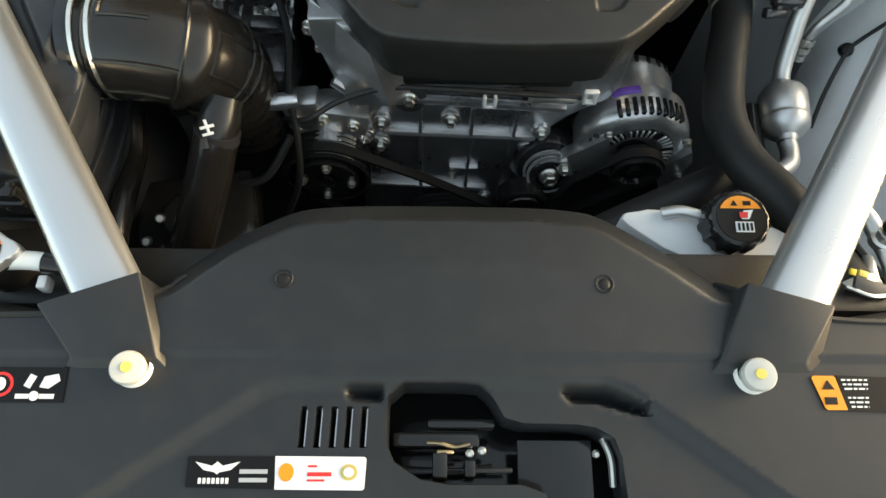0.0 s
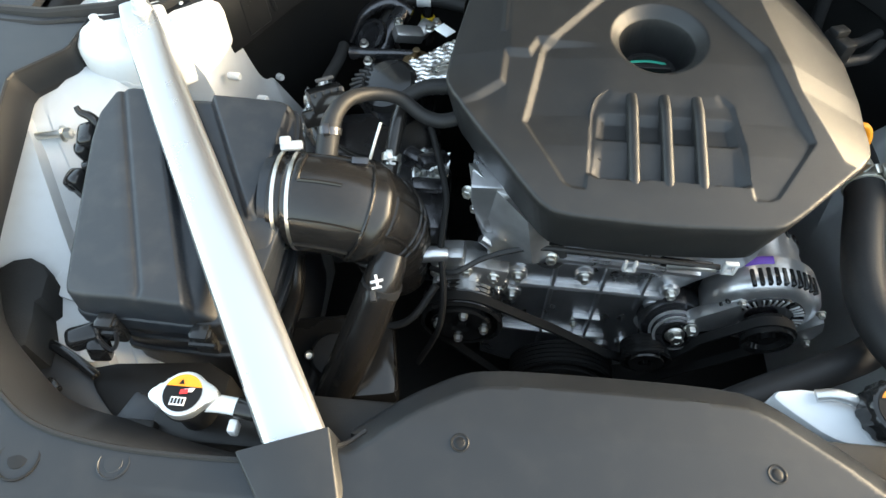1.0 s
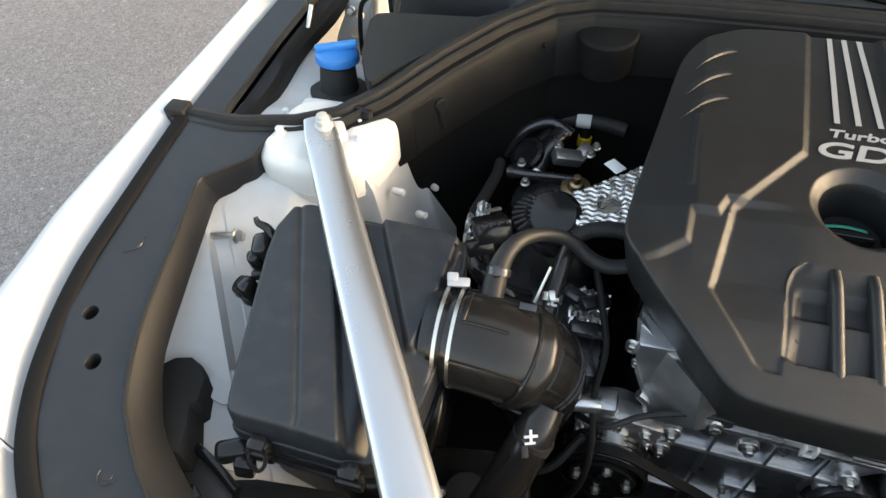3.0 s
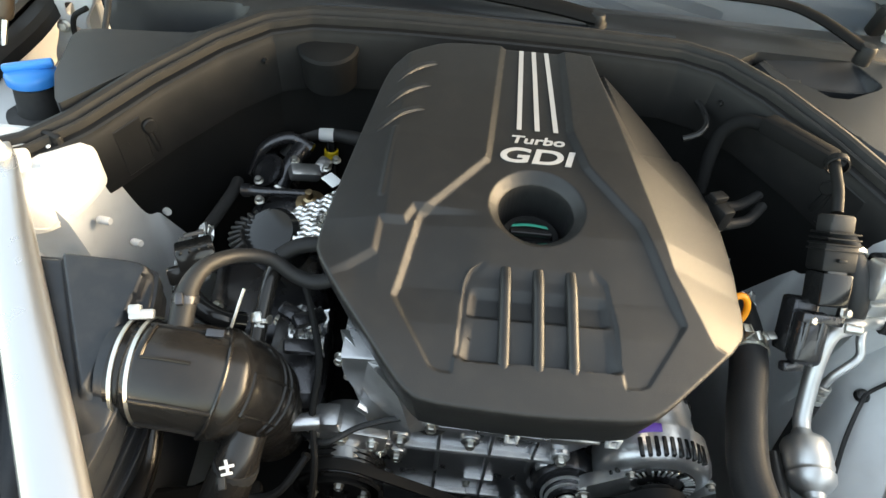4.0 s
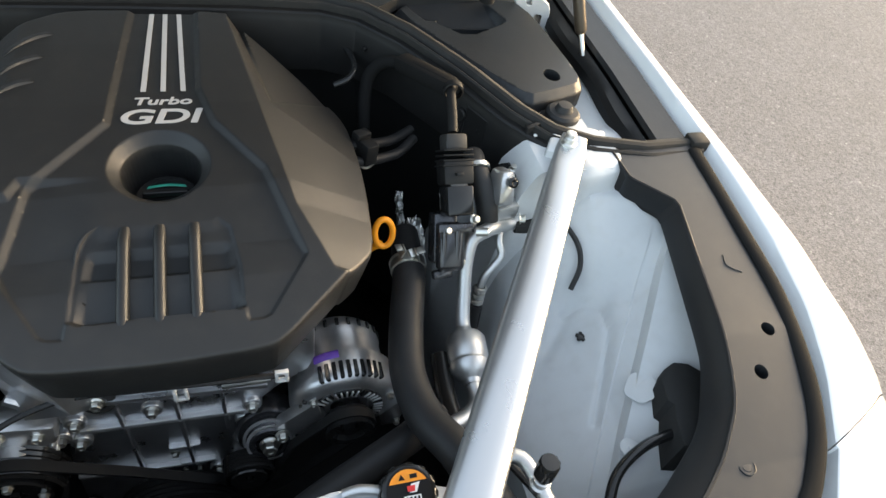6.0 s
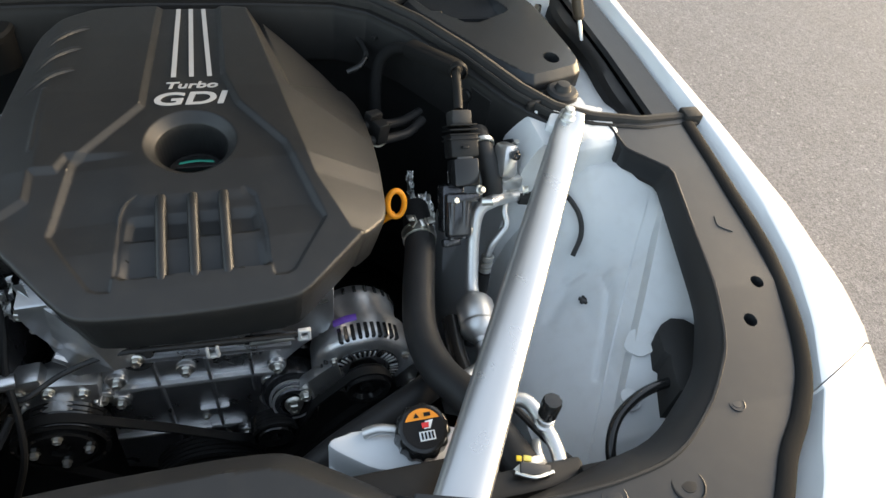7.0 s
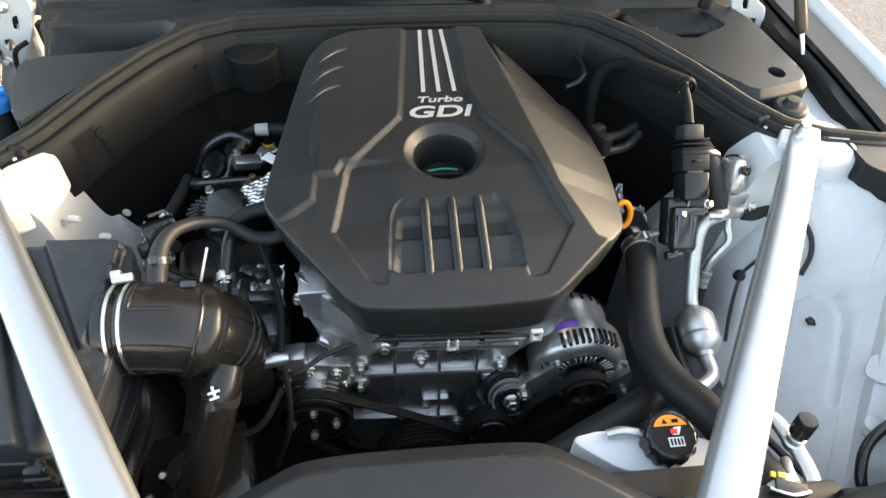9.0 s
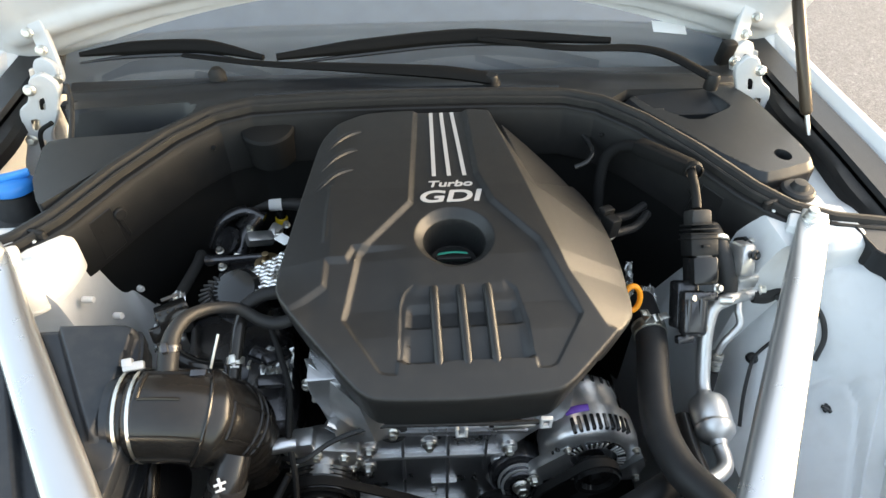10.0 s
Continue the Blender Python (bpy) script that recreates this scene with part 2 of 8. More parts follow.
def lathe(bm, profile, at=(0, 0, 0), axis=(0, 0, 1), seg=28):
    """Turns (radius, height) pairs round an axis."""
    q = Vector(axis).normalized().to_track_quat("Z", "Y")
    o = Vector(at)
    rings = []
    for r, h in profile:
        if r < 1e-6:
            rings.append([bm.verts.new(o + q @ Vector((0, 0, h)))])
        else:
            rings.append([bm.verts.new(o + q @ Vector((r * math.cos(2 * math.pi * k / seg), r * math.sin(2 * math.pi * k / seg), h))) for k in range(seg)])
    for a, b in zip(rings, rings[1:]):
        for k in range(seg):
            k2 = (k + 1) % seg
            if len(a) == 1 and len(b) == 1:
                continue
            if len(a) == 1:
                bm.faces.new((a[0], b[k], b[k2]))
            elif len(b) == 1:
                bm.faces.new((a[k], a[k2], b[0]))
            else:
                bm.faces.new((a[k], a[k2], b[k2], b[k]))
    return bm


def block(bm, at, size, turn=(0, 0, 0), bevel=0.0, taper=1.0, seg=2):
    """A box with rounded edges; taper: how wide its top is to its foot."""
    r = bmesh.ops.create_cube(bm, size=1.0)
    vs = r["verts"]
    for v in vs:
        k = taper if v.co.z > 0 else 1.0
        v.co = Vector((v.co.x * size[0] * k, v.co.y * size[1] * k, v.co.z * size[2]))
    m = pose(*at, *turn)
    bmesh.ops.transform(bm, matrix=m, verts=vs)
    if bevel:
        es = list({e for v in vs for e in v.link_edges})
        bmesh.ops.bevel(bm, geom=es, offset=bevel, segments=seg, affect="EDGES", profile=0.5)
    return bm


def slab(bm, outline, z0, z1, bevel=0.0, lift=None):
    """A flat piece with the given outline between two heights; lift(x, y) is added to z."""
    vs = [bm.verts.new((x, y, z0)) for x, y in outline]
    f = bm.faces.new(vs)
    r = bmesh.ops.extrude_face_region(bm, geom=[f])
    top = [v for v in r["geom"] if isinstance(v, bmesh.types.BMVert)]
    for v in top:
        v.co.z = z1
    allv = vs + top
    if bevel:
        tf = [g for g in r["geom"] if isinstance(g, bmesh.types.BMFace)]
        es = list({e for g in tf for e in g.edges})
        r2 = bmesh.ops.bevel(bm, geom=es, offset=bevel, segments=2, affect="EDGES", profile=0.5)
        allv = list({v for v in allv if v.is_valid} | set(r2["verts"]))
    if lift:
        for v in allv:
            v.co.z += lift(v.co.x, v.co.y)
    return bm


def rounded(poly, times=2, closed=True, cut=0.18):
    """Cuts the corners of a line (Chaikin)."""
    p = [np.array(q, float) for q in poly]
    for _ in range(times):
        out = []
        n = len(p)
        for i in range(n if closed else n - 1):
            a, b = p[i], p[(i + 1) % n]
            out += [(1 - cut) * a + cut * b, cut * a + (1 - cut) * b]
        p = out if closed else [p[0]] + out + [p[-1]]
    return [tuple(q) for q in p]


def inside(poly, X, Y):
    r = np.zeros(X.shape, bool)
    n = len(poly)
    for i in range(n):
        (x0, y0), (x1, y1) = poly[i][:2], poly[(i + 1) % n][:2]
        if y0 == y1:
            continue
        r ^= ((y0 > Y) != (y1 > Y)) & (X < (x1 - x0) * (Y - y0) / (y1 - y0) + x0)
    return r


def to_line(poly, X, Y, closed=True):
    """Distance to a line, the nearest place on it, and the way from there."""
    best = np.full(X.shape, 1e9)
    px, py = X.copy(), Y.copy()
    n = len(poly)
    for i in range(n if closed else n - 1):
        (x0, y0), (x1, y1) = poly[i][:2], poly[(i + 1) % n][:2]
        dx, dy = x1 - x0, y1 - y0
        L = dx * dx + dy * dy + 1e-18
        t = np.clip(((X - x0) * dx + (Y - y0) * dy) / L, 0, 1)
        qx, qy = x0 + t * dx, y0 + t * dy
        d = np.hypot(X - qx, Y - qy)
        m = d < best
        best = np.where(m, d, best)
        px, py = np.where(m, qx, px), np.where(m, qy, py)
    return best, px, py


def soft(poly, X, Y, w):
    """1 inside an outline, 0 outside, with a slope of width w."""
    d, _, _ = to_line(poly, X, Y)
    return np.clip(0.5 + np.where(inside(poly, X, Y), d, -d) / w, 0, 1)


def step(a, b, v):
    t = np.clip((v - a) / (b - a), 0, 1)
    return t * t * (3 - 2 * t)


def plate(outline, height, res, skirt=(), holes=(), hole_skirt=(), creases=()):
    """A moulded sheet: a fine grid cut to an outline with holes, lifted to height(X, Y), its rims turned down by skirt's (outward, down) steps.
    creases: (line, distance from it, closed) along which grid points are laid, so that folds stay crisp."""
    xs = [p[0] for p in outline]
    ys = [p[1] for p in outline]
    gx = np.arange(min(xs) - res, max(xs) + 2 * res, res)
    gy = np.arange(min(ys) - res, max(ys) + 2 * res, res)
    X, Y = np.meshgrid(gx, gy)
    CX, CY = X[:-1, :-1] + res / 2, Y[:-1, :-1] + res / 2
    keep = inside(outline, CX, CY)
    for h in holes:
        keep &= ~inside(h, CX, CY)
    used = np.zeros(X.shape, int)
    for a in (0, 1):
        for b in (0, 1):
            used[a:a + keep.shape[0], b:b + keep.shape[1]] += keep
    rim = (used > 0) & (used < 4)
    ix = np.argwhere(rim)
    rx, ry = X[rim], Y[rim]
    bd, bx, by = to_line(outline, rx, ry)
    which = np.zeros(rx.shape, int)
    for k, h in enumerate(holes):
        d, hx, hy = to_line(h, rx, ry)
        m = d < bd
        bd, bx, by, which = np.where(m, d, bd), np.where(m, hx, bx), np.where(m, hy, by), np.where(m, k + 1, which)
    X, Y = X.copy(), Y.copy()
    X[rim], Y[rim] = bx, by
    for line, level, closed in creases:
        d, qx, qy = to_line(line, X, Y, closed)
        near = (np.abs(d - level) < 0.6 * res) & ~rim & (used > 0)
        if level:
            k = level / np.maximum(d, 1e-9)
            qx, qy = qx + (X - qx) * k, qy + (Y - qy) * k
        X, Y = np.where(near, qx, X), np.where(near, qy, Y)
    Z = height(X, Y)
    bm = B()
    grid = {}
    for i, j in np.argwhere(used > 0):
        grid[i, j] = bm.verts.new((X[i, j], Y[i, j], Z[i, j]))
    for i, j in np.argwhere(keep):
        bm.faces.new((grid[i, j], grid[i, j + 1], grid[i + 1, j + 1], grid[i + 1, j]))
    tag = {grid[tuple(p)]: int(w) for p, w in zip(ix, which)}
    loops = {0: outline, **{k + 1: h for k, h in enumerate(holes)}}
    for kind in (0, 1):
        steps = hole_skirt if kind else skirt
        es = [e for e in bm.edges if e.is_boundary and all(v in tag and (tag[v] > 0) == bool(kind) for v in e.verts)]
        if not steps or not es:
            continue
        start = {}
        for v in {v for e in es for v in e.verts}:
            poly = loops[tag[v]]
            n = len(poly)
            cx, cy, bestd = 0, 0, 1e9
            for q in range(n):
                (x0, y0), (x1, y1) = poly[q][:2], poly[(q + 1) % n][:2]
                dx, dy = x1 - x0, y1 - y0
                L = dx * dx + dy * dy + 1e-18
                t = min(1, max(0, ((v.co.x - x0) * dx + (v.co.y - y0) * dy) / L))
                d = (v.co.x - x0 - t * dx) ** 2 + (v.co.y - y0 - t * dy) ** 2
                if d < bestd:
                    bestd, cx, cy = d, dy, -dx
            s = math.hypot(cx, cy) or 1
            area = sum(poly[q][0] * poly[(q + 1) % n][1] - poly[(q + 1) % n][0] * poly[q][1] for q in range(n))
            g = 1 if area > 0 else -1
            start[v] = (v, v.co.copy(), Vector((cx / s * g, cy / s * g, 0)))
        cur = {v: v for v in start}
        pairs = [(e.verts[0], e.verts[1]) for e in es]
        for out, down in steps:
            nxt = {v: bm.verts.new(start[v][1] + start[v][2] * out - Vector((0, 0, down))) for v in start}
            for a, b in pairs:
                bm.faces.new((cur[a], cur[b], nxt[b], nxt[a]))
            cur = nxt
    return bm


def hex_bolt_mesh(name="bolt"):
    bm = B()
    lathe(bm, [(0, 0), (1.0, 0), (1.0, 0.12), (0.78, 0.30), (0.68, 0.32)], seg=20)
    lathe(bm, [(0.72, 0.25), (0.72, 0.95), (0.60, 1.08), (0.30, 1.10), (0.26, 1.03), (0, 1.02)], seg=6)
    for f in bm.faces:
        f.smooth = False
    me = bpy.data.meshes.new(name)
    bm.to_mesh(me)
    bm.free()
    me.materials.append(STEEL)
    return me


BOLT = hex_bolt_mesh()


def bolt(parent, at, r=0.009, axis=(0, -1, 0), name="bolt", label=""):
    ob = new(name, BOLT)
    ob.parent = parent
    q = Vector(axis).normalized().to_track_quat("Z", "Y")
    ob.matrix_local = Matrix.LocRotScale(Vector(at) - origin_of(parent), q, (r, r, r))
    if label:
        ob["label"] = label
    return ob


def text_mesh(bm, words, size, at, surface, lift=0.0008, thick=0.0008, shear=0.0, wide=1.0, spin=0.0, align="CENTER", bold=0.0):
    """Letters laid on a surface z = surface(x, y)."""
    cu = bpy.data.curves.new("words", "FONT")
    cu.body, cu.size, cu.shear, cu.align_x = words, size, shear, align
    cu.extrude = thick / 2
    cu.offset = bold
    tmp = bpy.data.objects.new("words", cu)
    scene.collection.objects.link(tmp)
    bpy.context.view_layer.update()
    me = bpy.data.meshes.new_from_object(tmp.evaluated_get(bpy.context.evaluated_depsgraph_get()))
    c, s = math.cos(radians(spin)), math.sin(radians(spin))
    new_verts = []
    for v in me.vertices:
        x, y, z = v.co.x * wide, v.co.y, v.co.z
        X, Y = at[0] + c * x - s * y, at[1] + s * x + c * y
        new_verts.append(bm.verts.new((X, Y, surface(X, Y) + lift + z)))
    for p in me.polygons:
        try:
            bm.faces.new([new_verts[i] for i in p.vertices])
        except ValueError:
            pass
    bpy.data.objects.remove(tmp)
    bpy.data.curves.remove(cu)
    bpy.data.meshes.remove(me)
    return bm


def decal(outline, surface, lift, thick=0.0006):
    """A thin printed piece with an outline, laid on a surface z = surface(x, y)."""
    bm = B()
    vs = [bm.verts.new((x, y, surface(x, y) + lift)) for x, y in outline]
    f = bm.faces.new(vs)
    r = bmesh.ops.extrude_face_region(bm, geom=[f])
    for v in r["geom"]:
        if isinstance(v, bmesh.types.BMVert):
            v.co.z += thick
    return bm


def disc(cx, cy, r, n=24, ry=None):
    return [(cx + r * math.cos(2 * math.pi * k / n), cy + (ry or r) * math.sin(2 * math.pi * k / n)) for k in range(n)]


def rect(x0, y0, x1, y1):
    return [(x0, y0), (x1, y0), (x1, y1), (x0, y1)]

# ---- large structure ----


def build_ground():
    bm = B()
    n, half = 24, 600.0
    ring = [bm.verts.new((half * math.cos(2 * math.pi * k / n), half * math.sin(2 * math.pi * k / n), 0)) for k in range(n)]
    bm.faces.new(ring)
    solo("ground", bm, ASPHALT, "grey worn asphalt of a parking area", "ground", kind="structure", base=(0, 0, 0))


build_ground()

# half-widths of the bonnet opening and of the side covers against y (front to rear)
FY = [-0.300, -0.245, -0.185, -0.110, -0.020, 0.080, 0.250, 0.450, 0.650, 1.300]
FX = [0.645, 0.685, 0.727, 0.762, 0.785, 0.797, 0.802, 0.795, 0.780, 0.745]


def opening(y):
    return float(np.interp(y, FY, FX))


def side_z(y):
    return np.interp(y, [-0.60, -0.30, -0.19, -0.05, 0.155, 0.27, 0.60, 1.3], [0.79, 0.835, 0.845, 0.872, 0.890, 0.897, 0.925, 0.985])


def grid_faces(bm, rows, close=False):
    vs = [[bm.verts.new(p) for p in r] for r in rows]
    for a, b in zip(vs, vs[1:]):
        for k in range(len(a) - 1):
            bm.faces.new((a[k], a[k + 1], b[k + 1], b[k]))
    return vs


def shoulder(y):
    """How broad the painted shoulder beside the opening is; it narrows towards the rear."""
    return float(np.interp(y, [-0.30, -0.24, -0.19, -0.13, -0.07, 0.0, 0.09, 0.19, 0.31, 0.44, 1.0], [1.60, 1.55, 1.45, 1.26, 1.10, 0.83, 0.69, 0.48, 0.39, 0.28, 0.22]))


def body_section(y):
    """(outward, up) points of the painted edge: folded flange, crest, shoulder and flank."""
    k = shoulder(y)
    c = float(np.interp(y, [-0.24, -0.07, 0.05, 0.2, 0.45, 1.0], [0.004, 0.005, 0.009, 0.011, 0.008, 0.008]))
    pts = [(-0.018, -0.040), (-0.007, -0.020), (0.0, -0.0105), (c - 0.0015, -0.0008), (c + 0.001, 0.0003)]
    pts += [(c + k * a, -k * b) for a, b in ((0.012, 0.0), (0.030, 0.002), (0.052, 0.0085), (0.070, 0.017), (0.088, 0.031), (0.100, 0.046), (0.112, 0.078))]
    w = c + k * 0.115
    return pts + [(w + 0.004, -0.22), (w + 0.002, -0.33), (w - 0.010, -0.50), (w - 0.034, -0.68)]


def seam(a):
    """Where the fender meets the bumper, against the way outward."""
    return -0.186 + 0.50 * min(max(a, 0.0), 0.11)


def fender(side):
    t = thing("fender", (side * 0.85, 0.4, 0.5), "glossy white front fender along the open engine bay", "fender", group="front fenders")
    bm = B()
    rows = []
    for v in np.linspace(0, 1, 70):
        row = []
        for q in range(16):
            y = seam(body_section(-0.15)[q][0]) * (1 - v) + 1.3 * v
            a, b = body_section(y)[q]
            row.append((side * (opening(y) + a), y, float(side_z(y)) + b))
        rows.append(row)
    grid_faces(bm, rows)
    part("outer_panel", bm, WHITE, t, sharp=28)
    # dark gutter that joins the fender to the side cover
    bm = B()
    rows = []
    for y in np.linspace(-0.182, 1.0, 40):
        x, z = opening(y), float(side_z(y))
        rows.append([(side * (x - 0.075), y, z - 0.052), (side * (x - 0.03), y, z - 0.050), (side * (x - 0.018), y, z - 0.040)])
    grid_faces(bm, rows)
    part("gutter", bm, DARKP, t, "dark gutter beside the fender edge")
    return t


for s in (-1, 1):
    fender(s)


def front_bumper():
    t = thing("front_bumper", (0, -0.5, 0.4), "white painted front bumper below the open bonnet", "bumper")
    line = [(0.727, -0.190), (0.685, -0.245), (0.645, -0.300), (0.56, -0.38), (0.42, -0.455), (0.22, -0.505), (0.0, -0.52)]
    line = [(x, y, 0) for x, y in line] + [(-x, y, 0) for x, y in line[-2::-1]]
    pts = spline(line, 6)
    bm = B()
    rows = []

    def end_row(side):
        row = []
        for q in range(16):
            y = seam(body_section(-0.15)[q][0]) - 0.0018
            a, b = body_section(y)[q]
            row.append((side * (opening(y) + a), y, float(side_z(y)) + b))
        return row

    rows.append(end_row(1))
    for i, p in enumerate(pts):
        tan = (pts[min(i + 1, len(pts) - 1)] - pts[max(i - 1, 0)]).normalized()
        nrm = Vector((-tan.y, tan.x, 0)) * -1
        if nrm.dot(Vector((p.x, p.y + 0.1, 0))) < 0:
            nrm = -nrm
        k = min(1.0, max(0.0, (-0.190 - p.y) / 0.22))
        nrm = (nrm * k + Vector((math.copysign(1, p.x), 0, 0)) * (1 - k)).normalized()
        z = float(side_z(p.y))
        rows.append([tuple(Vector((p.x, p.y, z)) + nrm * a + Vector((0, 0, b))) for a, b in body_section(max(p.y, -0.30))])
    rows.append(end_row(-1))
    grid_faces(bm, rows)
    part("bumper_skin", bm, WHITE, t, sharp=28)


front_bumper()


def bay_shell():
    """Dark walls that close the bay below: firewall, floor, front and the deep sides."""
    bm = B()
    block(bm, (0, 0.655, 0.53), (1.24, 0.02, 0.78), bevel=0.004)
    solo("wall_rear", bm, FELT, "black felt-lined firewall behind the engine", "firewall", kind="structure")
    bm = B()
    block(bm, (0, 0.15, 0.20), (1.30, 1.10, 0.02), bevel=0.004)
    solo("floor", bm, DARKP, "black undertray below the engine", "undertray", kind="structure")
    for s in (-1, 1):
        bm = B()
        block(bm, (s * 0.655, 0.20, 0.36), (0.02, 0.95, 0.34), bevel=0.004)
        solo("wall_side", bm, DARKM, "dark lower side wall of the engine bay", "wall", kind="structure")


bay_shell()


def apron(side):
    """The white inner side panel, which climbs into the strut tower at the rear."""
    t = thing("inner_fender_panel", (side * 0.58, 0.05, 0.45), "white painted inner side panel with the strut tower", "side panel", group="inner side panels")

    def sill(Y):
        return 0.578 + 0.60 * (np.clip(Y, -0.2, 0.16) + 0.05)

    def h(X, Y):
        x = np.abs(X)
        low = np.interp(x, [0.40, 0.440, 0.47, 0.52, 0.568, 0.619, 0.66, 0.74], [0.600, 0.630, 0.655, 0.690, 0.719, 0.766, 0.800, 0.840])
        xs = sill(Y)
        at_sill = np.interp(xs, [0.47, 0.52, 0.568, 0.619, 0.66, 0.74], [0.60, 0.675, 0.719, 0.766, 0.800, 0.840])
        # the sill turns up along a slanting crease, with a small step beside it
        up = np.clip((x - xs) / 0.006, 0, 1)
        low = low * (1 - up) + (at_sill + 0.019 + 0.32 * (x - xs)) * up
        low = low - 0.0025 * np.clip((x - xs + 0.022) / 0.003, 0, 1) * (1 - up)
        # pressed beads of the sheet
        for line, w, dep in (([(0.560, 0.108), (0.588, 0.106), (0.602, 0.088), (0.600, 0.055), (0.575, 0.0), (0.545, -0.055)], 0.0055, 0.0060), ([(0.520, 0.060), (0.545, 0.085), (0.575, 0.125)], 0.009, 0.005), ([(0.610, 0.075), (0.618, 0.085), (0.622, 0.098)], 0.010, -0.003)):
            bd, _, _ = to_line(line, x, Y, closed=False)
            low = low - dep * np.exp(-(bd / w) ** 2)
        shelf = np.interp(x, [0.40, 0.44, 0.50, 0.53, 0.56, 0.60, 0.66, 0.74], [0.33, 0.46, 0.70, 0.76, 0.825, 0.856, 0.860, 0.866])
        k1 = step(0.085, 0.215, Y)
        z = low * (1 - k1) + np.where(x > 0.52, np.maximum(low, shelf), shelf) * k1
        z = z + 0.004 * np.sin((Y - 0.10) * 75 + x * 18) * step(0.10, 0.13, Y) * (1 - step(0.19, 0.215, Y)) * step(0.52, 0.56, x)
        # strut tower with a nearly upright front
        side_w = np.interp(x, [0.475, 0.497, 0.520], [0.0, 0.75, 1.0]) * (1 - np.clip((x - 0.632) / 0.010, 0, 1))
        front = np.clip((Y - 0.2155) / 0.009, 0, 1)
        z = z + (0.893 - z) * side_w * front * (x > 0.45)
        k2 = step(0.335, 0.37, Y)
        back = np.interp(x, [0.40, 0.44, 0.475, 0.52, 0.60, 0.66, 0.70, 0.74], [0.33, 0.55, 0.72, 0.80, 0.835, 0.850, 0.858, 0.860])
        back = back - 0.085 * step(0.50, 0.60, Y)
        z = z * (1 - k2) + back * k2
        return z

    # the sheet is laid out straight and then sheared, so that its folds run along the slanting sill
    def shear(U, Y):
        xs = sill(Y)
        u = np.abs(U)
        k = [0.447, 0.548, 0.608, 0.735]
        return np.where(u < k[1], 0.447 + (u - 0.447) * (xs - 0.030 - 0.447) / (k[1] - 0.447), np.where(u < k[2], u - 0.578 + xs, xs + 0.030 + (u - k[2]) * (0.739 - xs - 0.030) / (0.735 - k[2])))

    lo, hi = (0.447, 0.735) if side > 0 else (-0.735, -0.447)
    bm = plate([(lo, -0.26), (hi, -0.26), (hi, 0.66), (lo, 0.66)], lambda U, Y: h(shear(U, Y), Y), 0.0026, skirt=[(0.0, 0.05), (0.0, 0.30)],
               creases=[([(side * u, -0.26), (side * u, 0.66)], 0, False) for u in (0.556, 0.559, 0.578, 0.584)] + [([(side * 0.40, y), (side * 0.735, y)], 0, False) for y in (0.2155, 0.2245)])
    for v in bm.verts:
        v.co.x = side * float(shear(np.float64(v.co.x), np.float64(v.co.y)))
    part("sheet", bm, APRON, t, sharp=24)
    # small flange welded to the sill
    bm = slab(B(), rounded([(side * x, y) for x, y in [(0.574, -0.040), (0.588, -0.062), (0.606, -0.060), (0.616, -0.044), (0.612, -0.024), (0.592, -0.018)]], 2), 0.0, 0.003, 0.0, lift=lambda x, y: 0.752 + 0.45 * (abs(x) - 0.59))
    part("flange", bm, APRON, t)
    # round welded tab with a hole
    o = disc(side * 0.561, -0.108, 0.0125, 20)
    bm = slab(B(), o, 0.0, 0.003, 0.0, lift=lambda x, y: 0.7225 + 0.32 * (abs(x) - 0.561))
    tab = part("tab", bm, APRON, t)
    # dark disc on the solid tab, painted as the shade of its hole
    bm = slab(B(), disc(side * 0.561, -0.108, 0.0032, 12), 0.0, 0.0006, 0.0, lift=lambda x, y: 0.7257 + 0.32 * (abs(x) - 0.561))
    part("tab_hole", bm, BELT, tab)
    return t, h


apron_l, apron_h = apron(-1)
apron_r, _ = apron(1)


